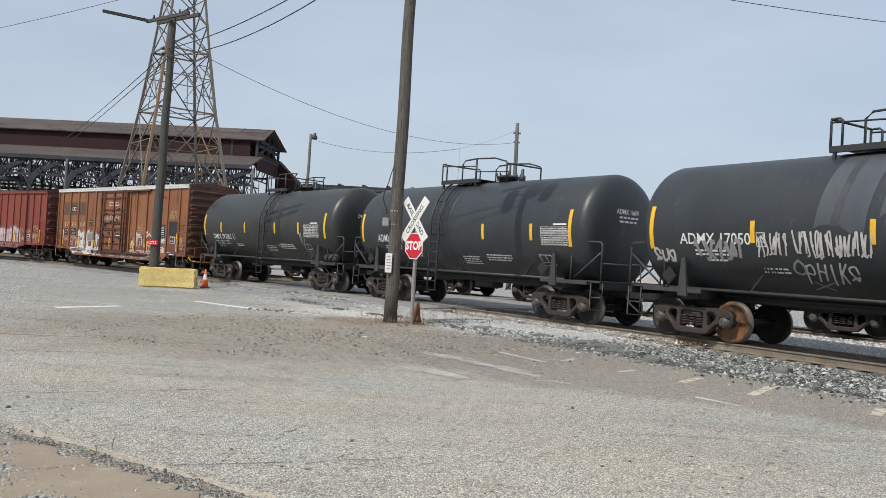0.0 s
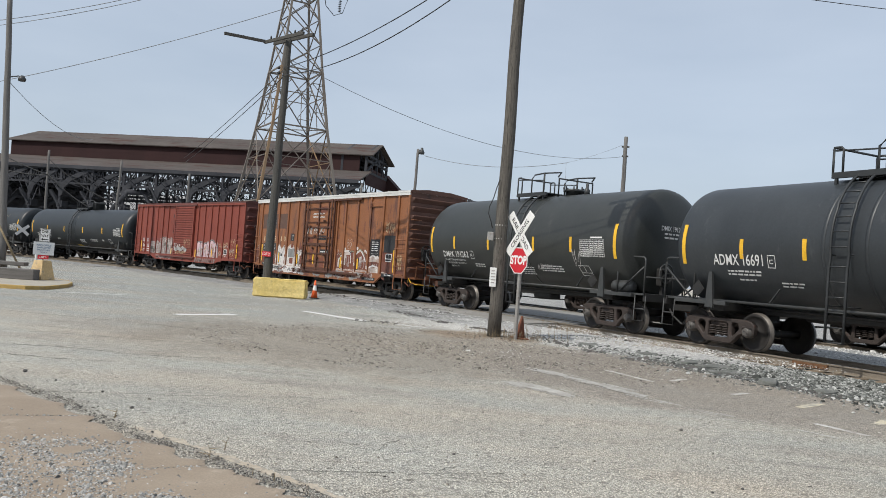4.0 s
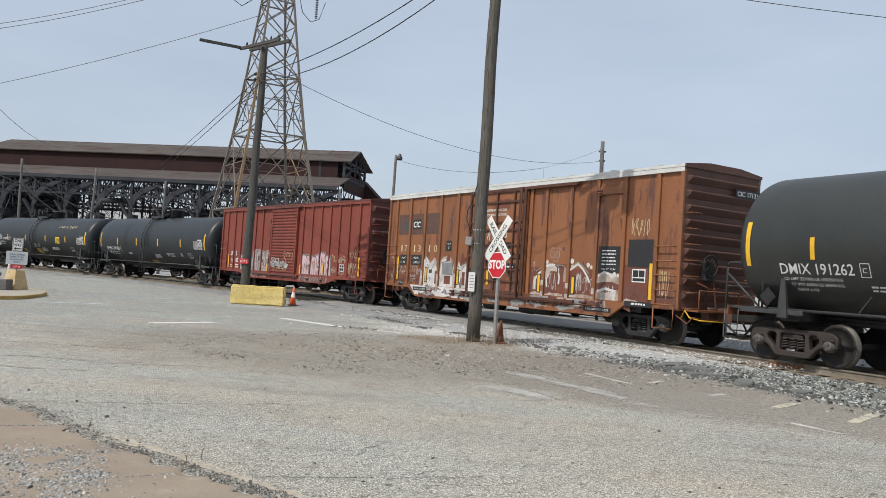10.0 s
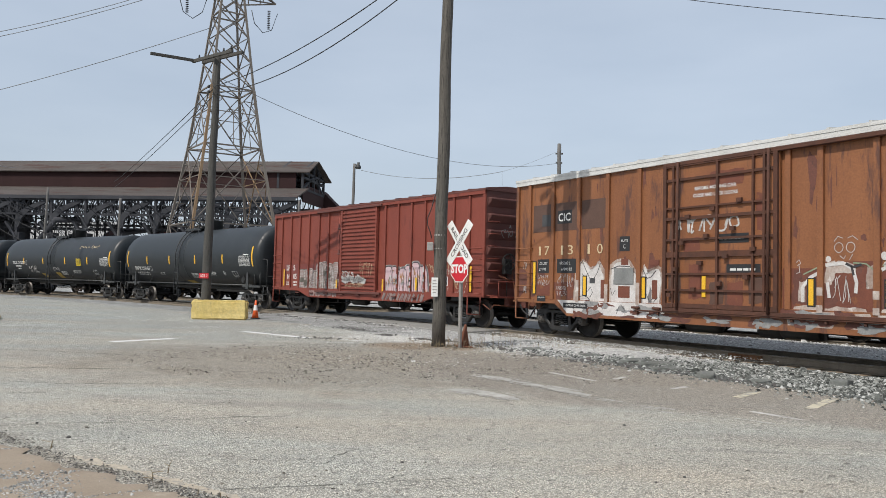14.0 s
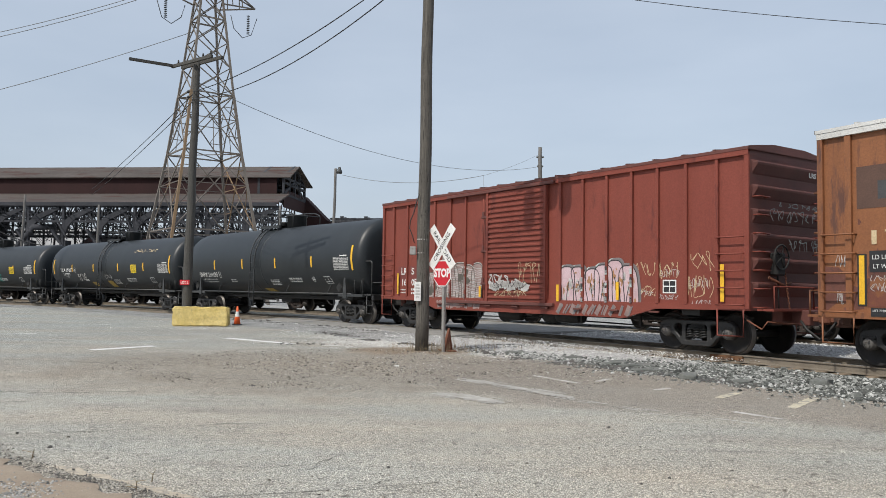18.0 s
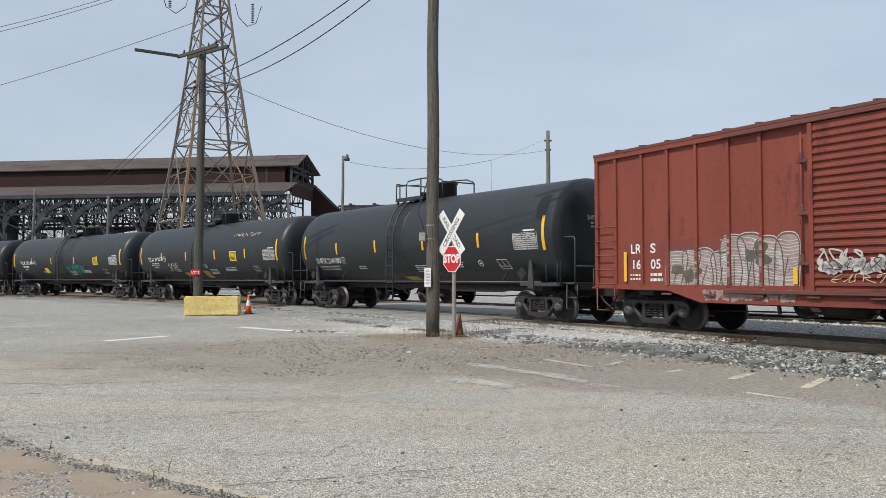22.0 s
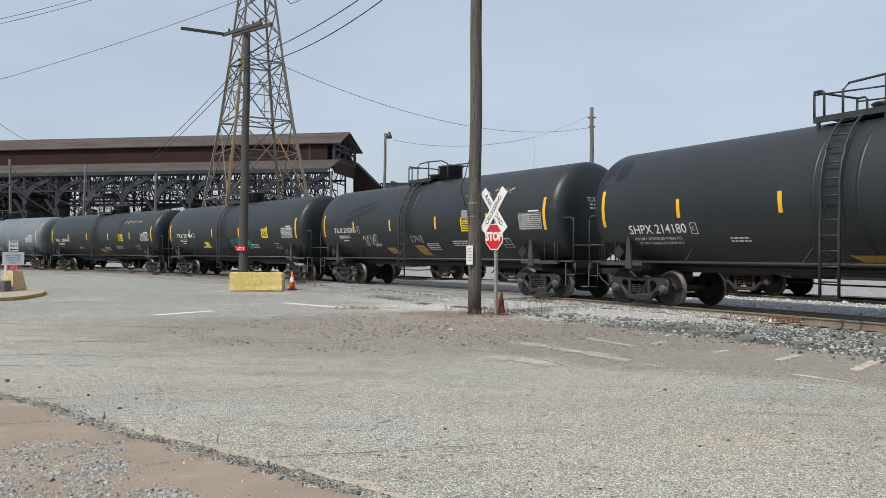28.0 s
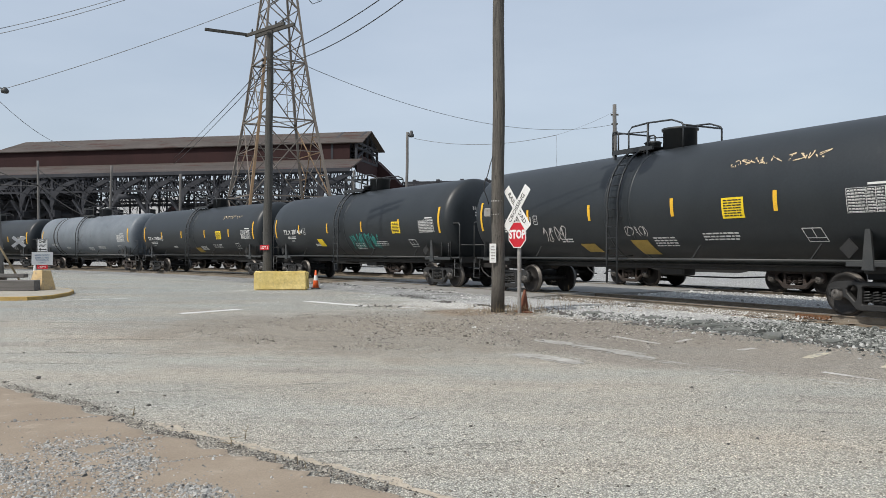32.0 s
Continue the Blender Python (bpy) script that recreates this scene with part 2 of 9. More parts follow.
M["fademark"] = mat("nearly_gone_white_paint", (0.42, 0.405, 0.37), (0.5, 0.485, 0.445), 2, 0.85, wear=(0.37, 0.35, 0.315), wear_at=0.45, wear_scale=5, bump=0.2)
M["graf"] = mat("white_spray_paint", (0.38, 0.36, 0.345), (0.6, 0.58, 0.56), 5, 0.6, bump=0)
M["grafmist"] = mat("thin_grey_spray_paint", (0.2, 0.2, 0.2), (0.32, 0.32, 0.31), 6, 0.6, bump=0)
M["grafpink"] = mat("pale_pink_spray_paint", (0.5, 0.34, 0.36), (0.62, 0.47, 0.5), 3, 0.6, bump=0)
M["doorsteel"] = mat("dark_rusted_door_steel", (0.06, 0.026, 0.017), (0.11, 0.042, 0.024), 4, 0.85, bump=0.3)
M["grafbrown"] = mat("ochre_brown_spray", (0.3, 0.15, 0.07), (0.4, 0.22, 0.11), 5, 0.6, bump=0)
M["grafdust"] = mat("dusty_pink_grey_spray", (0.25, 0.16, 0.145), (0.4, 0.31, 0.29), 4, 0.65, wear=(0.17, 0.055, 0.045), wear_at=0.6, wear_scale=6, bump=0)
# dark grey castings; on the box cars it carries their shade as colour
M["castdark"] = mat("dark_and_shaded_cast_steel", (0.015, 0.015, 0.0152), (0.031, 0.03, 0.029), 6, 0.58, wear=(0.055, 0.042, 0.033), wear_at=0.64, wear_scale=5, bump=0.2)
M["grafmoss"] = mat("dull_green_black_spray", (0.075, 0.07, 0.058), (0.13, 0.115, 0.095), 5, 0.65, bump=0)
M["grafshade"] = mat("grey_shadow_spray", (0.14, 0.13, 0.13), (0.22, 0.2, 0.2), 4, 0.6, bump=0)
M["grafdark"] = mat("dark_spray_paint", (0.03, 0.03, 0.035), (0.06, 0.05, 0.05), 5, 0.6, bump=0)
M["grafice"] = mat("pale_teal_white_spray", (0.36, 0.44, 0.42), (0.5, 0.56, 0.54), 3, 0.6, bump=0)
M["grafgrey"] = mat("grey_sprayed_fill", (0.2, 0.13, 0.12), (0.3, 0.22, 0.2), 4, 0.6, bump=0)
M["grafgreen"] = mat("faded_green_spray", (0.2, 0.26, 0.16), (0.3, 0.34, 0.24), 4, 0.6, bump=0)
M["redend2"] = mat("dark_red_repaint", (0.17, 0.04, 0.032), (0.19, 0.045, 0.035), 2, 0.6, bump=0.05)
M["grafteal"] = mat("teal_spray_paint", (0.03, 0.22, 0.19), (0.04, 0.3, 0.26), 5, 0.6, bump=0)
M["grafyel"] = mat("pale_yellow_spray_paint", (0.55, 0.42, 0.25), (0.62, 0.5, 0.32), 5, 0.6, bump=0)
M["panelblk"] = mat("black_stencil_panel", (0.015, 0.015, 0.017), (0.025, 0.025, 0.026), 3, 0.6, bump=0)
M["rustred"] = mat("old_rust_red_paint", (0.115, 0.043, 0.031), (0.165, 0.064, 0.045), 3, 0.75, wear=(0.075, 0.035, 0.027), wear_at=0.56, wear_scale=7, bump=0.15)
M["primer"] = mat("dark_primer_patch", (0.085, 0.046, 0.034), (0.12, 0.065, 0.046), 2, 0.7, bump=0.05)
M["redbrown"] = mat("red_brown_repaint", (0.135, 0.043, 0.028), (0.185, 0.06, 0.034), 2.2, 0.7, wear=(0.21, 0.078, 0.03), wear_at=0.58, wear_scale=4, bump=0.1)
M["grafwhite"] = mat("thick_white_overspray", (0.5, 0.47, 0.45), (0.7, 0.68, 0.66), 3.5, 0.6, wear=(0.4, 0.33, 0.3), wear_at=0.6, wear_scale=7, bump=0)
M["smoke"] = mat("smoky_white_overspray", (0.2, 0.105, 0.07), (0.58, 0.52, 0.47), 2.6, 0.65, wear=(0.6, 0.57, 0.54), wear_at=0.56, wear_scale=3.4, bump=0, stretch=(1, 1, 0.7))
M["boardgrey"] = mat("dull_grey_sheet_metal", (0.17, 0.175, 0.17), (0.25, 0.255, 0.25), 3, 0.6, wear=(0.13, 0.1, 0.08), bump=0.05)
M["footpaint"] = mat("faded_orange_yellow_concrete", (0.5, 0.35, 0.17), (0.6, 0.45, 0.25), 3, 0.9, wear=(0.34, 0.27, 0.19), wear_at=0.57, wear_scale=5, bump=0.7, bump_scale=16)
M["shedroof"] = mat("pale_shed_roofing", (0.3, 0.31, 0.31), (0.42, 0.42, 0.41), 0.2, 0.7, wear=(0.2, 0.18, 0.16), wear_at=0.6, wear_scale=0.4, bump=0.05)
M["weed"] = mat("dry_weed_stalk", (0.2, 0.15, 0.09), (0.3, 0.24, 0.15), 6, 0.9, bump=0)


# ---- mesh helpers ----
def part(name, bm, material, parent=None, label=""):
    """One mesh object from a bmesh, under its thing or part."""
    me = bpy.data.meshes.new(name)
    bm.to_mesh(me)
    bm.free()
    for m in material if isinstance(material, (list, tuple)) else [material]:
        me.materials.append(m)
    ob = new(name, me)
    ob.parent = parent
    if label:
        ob["label"] = label
    return ob


def thing(name, label, category, m=None, group="", kind=""):
    ob = new(name)
    ob.empty_display_size = 0.3
    if m is not None:
        ob.matrix_basis = m
    return tagged(ob, label, category, group, kind)


def smooth(bm, angle=40):
    for f in bm.faces:
        f.smooth = True
    for e in bm.edges:
        if len(e.link_faces) == 2 and e.calc_face_angle(0) > radians(angle):
            e.smooth = False


def box(bm, cx, cy, cz, sx, sy, sz, m=None, mi=0, bevel=0.0):
    mm = Matrix.Translation((cx, cy, cz)) @ Matrix.Diagonal((sx, sy, sz, 1))
    r = bmesh.ops.create_cube(bm, size=1, matrix=(m @ mm) if m is not None else mm)
    if bevel:
        bmesh.ops.bevel(bm, geom=list({e for v in r["verts"] for e in v.link_edges}), offset=bevel, segments=1, affect="EDGES")
    elif mi:
        for f in {f for v in r["verts"] for f in v.link_faces}:
            f.material_index = mi
    return r["verts"]


def beam(bm, p0, p1, w, h=None, mi=0):
    """A straight member of rectangular section between two points."""
    p0, p1 = Vector(p0), Vector(p1)
    h = h or w
    d = p1 - p0
    x = d.normalized()
    up = Vector((0, 0, 1)) if abs(x.z) < 0.95 else Vector((0, 1, 0))
    y = up.cross(x).normalized()
    z = x.cross(y)
    vs = []
    for e in (p0, p1):
        for a, b in ((-1, -1), (1, -1), (1, 1), (-1, 1)):
            vs.append(bm.verts.new(e + y * (a * w / 2) + z * (b * h / 2)))
    for q in ((3, 2, 1, 0), (4, 5, 6, 7), (0, 1, 5, 4), (1, 2, 6, 5), (2, 3, 7, 6), (3, 0, 4, 7)):
        bm.faces.new([vs[i] for i in q]).material_index = mi


def tube(bm, pts, r, n=6, r2=None, mi=0, closed_ends=True):
    """A round bar along a polyline."""
    pts = [Vector(p) for p in pts]
    rings = []
    for i, p in enumerate(pts):
        a = pts[max(i - 1, 0)]
        b = pts[min(i + 1, len(pts) - 1)]
        d = (b - a).normalized()
        up = Vector((0, 0, 1)) if abs(d.z) < 0.9 else Vector((1, 0, 0))
        y = up.cross(d).normalized()
        z = d.cross(y)
        rr = r if r2 is None else r + (r2 - r) * i / (len(pts) - 1)
        rings.append([bm.verts.new(p + (y * math.cos(k * math.tau / n) + z * math.sin(k * math.tau / n)) * rr) for k in range(n)])
    for a, b in zip(rings, rings[1:]):
        for k in range(n):
            f = bm.faces.new((a[k], a[(k + 1) % n], b[(k + 1) % n], b[k]))
            f.smooth, f.material_index = n > 4, mi
    if closed_ends:
        bm.faces.new(rings[0][::-1]).material_index = mi
        bm.faces.new(rings[-1]).material_index = mi


def lathe(bm, profile, n=24, axis="x", origin=(0, 0, 0), mi=0, cap=True):
    """Turn a profile of (along, radius) round an axis."""
    o = Vector(origin)
    rings = []
    for u, r in profile:
        ring = []
        for k in range(n):
            c, s = math.cos(k * math.tau / n) * r, math.sin(k * math.tau / n) * r
            v = {"x": Vector((u, c, s)), "y": Vector((s, u, c)), "z": Vector((c, s, u))}[axis]
            ring.append(bm.verts.new(o + v))
        rings.append(ring)
    for a, b in zip(rings, rings[1:]):
        for k in range(n):
            f = bm.faces.new((a[k], a[(k + 1) % n], b[(k + 1) % n], b[k]))
            f.smooth, f.material_index = True, mi
    if cap:
        bm.faces.new(rings[0][::-1]).material_index = mi
        bm.faces.new(rings[-1]).material_index = mi
    return rings


def prism(bm, outline, y0, y1, mi=0):
    """An outline in the x-z plane, given depth along y."""
    a = [bm.verts.new((x, y0, z)) for x, z in outline]
    b = [bm.verts.new((x, y1, z)) for x, z in outline]
    n = len(a)
    fs = [bm.faces.new(a), bm.faces.new(b[::-1])]
    for i in range(n):
        fs.append(bm.faces.new((a[(i + 1) % n], a[i], b[i], b[(i + 1) % n])))
    for f in fs:
        f.material_index = mi


def fresh():
    return bmesh.new()


LETTERS = {}


def text_outline(body, size, bold=0.0):
    """Flat letters in the x-y plane, centred on the origin: vertices and faces."""
    key = (body, size, bold)
    if key not in LETTERS:
        cu = bpy.data.curves.new("letters", "FONT")
        cu.body, cu.size, cu.align_x, cu.align_y, cu.resolution_u, cu.offset = body, size, "CENTER", "CENTER", 3, bold
        ob = bpy.data.objects.new("letters", cu)
        me = bpy.data.meshes.new_from_object(ob)
        LETTERS[key] = ([tuple(v.co) for v in me.vertices], [tuple(p.vertices) for p in me.polygons])
        bpy.data.objects.remove(ob)
        bpy.data.meshes.remove(me)
        bpy.data.curves.remove(cu)
    return LETTERS[key]


def add_text(bm, body, size, put, cx=0.0, cy=0.0, sx=1.0, bold=0.0, mi=0):
    vs, fs = text_outline(body, size, bold)
    made = [bm.verts.new(put(cx + x * sx, cy + y)) for x, y, z in vs]
    for f in fs:
        try:
            bm.faces.new([made[i] for i in f]).material_index = mi
        except ValueError:
            pass


def add_patch(bm, put, x0, x1, y0, y1, nx=1, ny=4, mi=0, skew=0.0):
    """A flat painted patch laid on a surface by put(x, y)."""
    g = [[bm.verts.new(put(x0 + (x1 - x0) * i / nx + skew * j / ny, y0 + (y1 - y0) * j / ny)) for i in range(nx + 1)] for j in range(ny + 1)]
    for j in range(ny):
        for i in range(nx):
            bm.faces.new((g[j][i], g[j][i + 1], g[j + 1][i + 1], g[j + 1][i])).material_index = mi


def add_stroke(bm, put, pts, w, mi=0):
    """A painted stroke of width w along a polyline."""
    pts = [Vector((x, y)) for x, y in pts]
    left, right = [], []
    for i, p in enumerate(pts):
        d = pts[min(i + 1, len(pts) - 1)] - pts[max(i - 1, 0)]
        if d.length < 1e-6:
            d = Vector((1, 0))
        d.normalize()
        nrm = Vector((-d.y, d.x)) * w / 2
        left.append(bm.verts.new(put(*(p + nrm))))
        right.append(bm.verts.new(put(*(p - nrm))))
    for i in range(len(pts) - 1):
        bm.faces.new((right[i], right[i + 1], left[i + 1], left[i])).material_index = mi


def text_fit(bm, body, put, x0, x1, y0, y1, bold=0.0, mi=0):
    """Letters stretched to fill a box."""
    vs, fs = text_outline(body, 1.0, bold)
    lo, hi = [min(v[q] for v in vs) for q in (0, 1)], [max(v[q] for v in vs) for q in (0, 1)]
    made = [bm.verts.new(put(x0 + (x1 - x0) * (v[0] - lo[0]) / (hi[0] - lo[0]), y0 + (y1 - y0) * (v[1] - lo[1]) / (hi[1] - lo[1]))) for v in vs]
    for f in fs:
        try:
            bm.faces.new([made[i] for i in f]).material_index = mi
        except ValueError:
            pass


GLYPHS = {"S": "95 78 38 17 25 63 84 72 43 12", "U": "18 13 31 62 93 98", "K": "29 10 / 89 24 35 80", "H": "29 10 / 15 85 / 98 81", "L": "28 11 80", "P": "29 10 / 28 79 96 75 25", "O": "58 26 23 51 83 86 58",
          "I": "59 50", "E": "88 28 25 65 / 25 11 80", "W": "08 31 56 71 98", "A": "00 49 90 / 23 74", "R": "10 29 79 96 25 90", "G": "87 58 25 22 50 82 84 54", "D": "10 29 79 94 60 10", "N": "10 19 80 89", "Z": "19 99 11 91",
          "T": "18 98 / 58 40", "X": "00 99 / 09 90"}


def tag_strokes(word, x0, x1, y0, y1, rng, jitter=0.05):
    """Hand-sprayed letters as polylines; a slash in a glyph lifts the can."""
    out = []
    w = (x1 - x0) / len(word)
    for k, ch in enumerate(word):
        lean, rise = rng.uniform(-0.1, 0.2), rng.uniform(-0.08, 0.08)
        for run in GLYPHS[ch].split("/"):
            pts = []
            for pair in run.split():
                u = int(pair[0]) / 10 + rng.uniform(-jitter, jitter)
                v = int(pair[1]) / 10 + rng.uniform(-jitter, jitter) + rise
                pts.append((x0 + w * (k + 0.08 + 0.95 * u + lean * v), y0 + (y1 - y0) * v))
            fine = []
            for i in range(len(pts) - 1):
                a, b, c, d = pts[max(i - 1, 0)], pts[i], pts[i + 1], pts[min(i + 2, len(pts) - 1)]
                for j in range(4):
                    t = j / 4
                    fine.append(tuple(b[q] + 0.5 * t * (c[q] - a[q] + t * (2 * a[q] - 5 * b[q] + 4 * c[q] - d[q] + t * (3 * (b[q] - c[q]) + d[q] - a[q]))) for q in (0, 1)))
            if pts:
                out.append(fine + [pts[-1]])
    return [l for l in out if len(l) > 1]


def scribble(rng, x0, x1, y0, y1, n=6):
    """Loops like sprayed letters: a list of smooth polylines."""
    out = []
    w = (x1 - x0) / n
    for k in range(n):
        c = [(x0 + w * (k + rng.uniform(0.0, 1.15)), rng.uniform(y0, y1)) for _ in range(5)]
        c[0] = (c[0][0], y0 + (y1 - y0) * rng.uniform(0, 0.2))
        c[2] = (c[2][0], y0 + (y1 - y0) * rng.uniform(0.8, 1))
        pts = []
        for i in range(len(c) - 1):
            a, b, cc, d = c[max(i - 1, 0)], c[i], c[i + 1], c[min(i + 2, len(c) - 1)]
            for j in range(6):
                t = j / 6
                pts.append(tuple(0.5 * (2 * b[q] + (cc[q] - a[q]) * t + (2 * a[q] - 5 * b[q] + 4 * cc[q] - d[q]) * t * t
                                        + (3 * b[q] - a[q] - 3 * cc[q] + d[q]) * t ** 3) for q in (0, 1)))
        out.append(pts + [c[-1]])
    return out


# ---- the line of the track ----
# A curve that the train follows: s grows away from the lot's near end; heading in degrees, turning a little tighter with s.
X0, Y0, H0, K0, K1 = 7.060, 18.417, 33.782, 0.006137, 0.0000206
STEP = 0.1
_s = np.arange(-90, 220, STEP)
_th = radians(H0) + K0 * _s + K1 * _s * _s / 2
_x, _y = np.cumsum(-np.sin(_th)) * STEP, np.cumsum(np.cos(_th)) * STEP
_i0 = int(round(90 / STEP))
_x, _y = _x - _x[_i0] + X0, _y - _y[_i0] + Y0
LOT = -0.08           # the lot's level below the rail heads
FAR = 7.2             # the second track lies this far behind
SPEED = 2.635         # metres a second


def on_track(s, off=0.0):
    """Place and heading at s, off metres to the far side."""
    x, y, th = np.interp(s, _s, _x), np.interp(s, _s, _y), np.interp(s, _s, _th)
    return float(x + math.cos(th) * off), float(y + math.sin(th) * off), float(th)


def at_track(s, off, z):
    x, y, _ = on_track(s, off)
    return Vector((x, y, z))


def facing(s):
    """The turn about z of a thing that faces along the train's way (towards smaller s)."""
    th = on_track(s)[2]
    return math.degrees(math.atan2(-math.cos(th), math.sin(th)))


def ribbon(bm, offs, s0, s1, ds, mi=0, wob=0.0, seed=1):
    """A strip along the track through the points (off, z) of a section."""
    rows = []
    rng = random.Random(seed)
    n = int((s1 - s0) / ds)
    for i in range(n + 1):
        s = s0 + (s1 - s0) * i / n
        rows.append([bm.verts.new(at_track(s, o + (rng.uniform(-wob, wob) if k in (0, len(offs) - 1) else 0), z)) for k, (o, z) in enumerate(offs)])
    for a, b in zip(rows, rows[1:]):
        for k in range(len(offs) - 1):
            f = bm.faces.new((a[k], a[k + 1], b[k + 1], b[k]))
            f.smooth, f.material_index = True, mi


# ---- ground ----
def lot_material():
    m = bpy.data.materials.new("bleached_chip_seal_asphalt")
    m.use_nodes = True
    nt = m.node_tree
    bs = nt.nodes["Principled BSDF"]
    co = nt.nodes.new("ShaderNodeTexCoord").outputs["Object"]

    def mask(name, soft, spread, top):
        """A dusty or gravelly area of the ground with a ragged rim."""
        at = nt.nodes.new("ShaderNodeAttribute")
        at.attribute_name = name
        rag = nt.nodes.new("ShaderNodeMath")
        rag.operation = "MULTIPLY_ADD"
        nt.links.new(noise_tex(nt, 0.8, 7, 0.75, co), rag.inputs[0])
        rag.inputs[1].default_value = spread
        nt.links.new(at.outputs["Fac"], rag.inputs[2])
        r = ramp(nt, [(0.5 + spread * 0.5 - soft, (0, 0, 0)), (0.5 + spread * 0.5 + soft, (top,) * 3)])
        nt.links.new(rag.outputs[0], r.inputs[0])
        return r.outputs[0]

    big = noise_tex(nt, 0.14, 5, 0.6, co, (1, 2.0, 1))
    r1 = ramp(nt, [(0.3, (0.44, 0.421, 0.382)), (0.5, (0.51, 0.489, 0.446)), (0.7, (0.57, 0.545, 0.493))])
    nt.links.new(big, r1.inputs[0])
    col = r1.outputs[0]
    cool = noise_tex(nt, 0.3, 4, 0.6, co, (0.6, 1.5, 1))         # bluish bare stone beside yellowish dust
    rc = ramp(nt, [(0.35, (0.93, 0.985, 1.0)), (0.65, (1.05, 1.0, 0.93))])
    nt.links.new(cool, rc.inputs[0])
    col = mixc(nt, 1.0, col, rc.outputs[0], "MULTIPLY")
    lane = nt.nodes.new("ShaderNodeAttribute")
    lane.attribute_name = "lane"
    col = mixc(nt, lane.outputs["Fac"], col, mixc(nt, 1.0, col, (0.84, 0.885, 0.93), "MULTIPLY"))
    col = mixc(nt, mask("dirt", 0.24, 0.9, 0.72), col, (0.34, 0.3, 0.248))
    col = mixc(nt, mask("strip", 0.3, 0.9, 0.7), col, (0.33, 0.298, 0.26))
    # tracked streaks and stains
    d1 = noise_tex(nt, 0.36, 6, 0.72, co, (0.5, 2.0, 1))
    r3 = ramp(nt, [(0.54, (0, 0, 0)), (0.66, (0.6, 0.6, 0.6))])
    nt.links.new(d1, r3.inputs[0])
    col = mixc(nt, r3.outputs[0], col, (0.35, 0.322, 0.283))
    d2 = noise_tex(nt, 0.7, 7, 0.78, co, (0.22, 3.0, 1))
    r4 = ramp(nt, [(0.59, (0, 0, 0)), (0.72, (0.7, 0.7, 0.7))])
    nt.links.new(d2, r4.inputs[0])
    col = mixc(nt, r4.outputs[0], col, (0.23, 0.217, 0.198))
    d4 = noise_tex(nt, 0.5, 5, 0.7, co, (1.6, 0.5, 1))
    r6 = ramp(nt, [(0.62, (0, 0, 0)), (0.74, (0.5, 0.5, 0.5))])
    nt.links.new(d4, r6.inputs[0])
    col = mixc(nt, r6.outputs[0], col, (0.62, 0.59, 0.535))
    col = mixc(nt, mask("pale", 0.3, 0.7, 0.9), col, (0.74, 0.73, 0.7))
    col = mixc(nt, mask("litter", 0.25, 0.8, 0.85), col, (0.33, 0.25, 0.175))
    # aggregate: pale chips set in dark binder
    vo = nt.nodes.new("ShaderNodeTexVoronoi")
    vo.inputs["Scale"].default_value = 78
    nt.links.new(co, vo.inputs["Vector"])
    r2 = ramp(nt, [(0.0, (0.42, 0.42, 0.42)), (0.3, (0.84, 0.84, 0.84)), (0.65, (1.08, 1.07, 1.05)), (1.0, (1.65, 1.63, 1.56))])
    nt.links.new(vo.outputs["Color"], r2.inputs[0])
    col = mixc(nt, 1.0, col, r2.outputs[0], "MULTIPLY")
    gap = ramp(nt, [(0.3, (1.08, 1.08, 1.08)), (0.62, (0.5, 0.49, 0.48))])
    nt.links.new(vo.outputs["Distance"], gap.inputs[0])
    col = mixc(nt, 1.0, col, gap.outputs[0], "MULTIPLY")
    vc = nt.nodes.new("ShaderNodeTexVoronoi")
    vc.inputs["Scale"].default_value = 24
    nt.links.new(co, vc.inputs["Vector"])
    r2b = ramp(nt, [(0.0, (0.4, 0.39, 0.38)), (0.12, (0.8, 0.8, 0.79)), (0.26, (1.0, 1.0, 1.0)), (0.85, (1.03, 1.03, 1.02)), (1.0, (1.13, 1.12, 1.1))])
    nt.links.new(vc.outputs["Color"], r2b.inputs[0])
    col = mixc(nt, 1.0, col, r2b.outputs[0], "MULTIPLY")
    d3 = noise_tex(nt, 34, 4, 0.8, co)
    r5 = ramp(nt, [(0.61, (0, 0, 0)), (0.68, (0.85, 0.85, 0.85))])
    nt.links.new(d3, r5.inputs[0])
    col = mixc(nt, r5.outputs[0], col, (0.13, 0.125, 0.115))
    nt.links.new(col, bs.inputs["Base Color"])
    bs.inputs["Roughness"].default_value = 0.9
    bs.inputs["Specular IOR Level"].default_value = 0.3
    bp = nt.nodes.new("ShaderNodeBump")
    bp.inputs["Strength"].default_value, bp.inputs["Distance"].default_value = 0.8, 0.012
    bp.invert = True
    nt.links.new(vo.outputs["Distance"], bp.inputs["Height"])
    nt.links.new(bp.outputs[0], bs.inputs["Normal"])
    return m


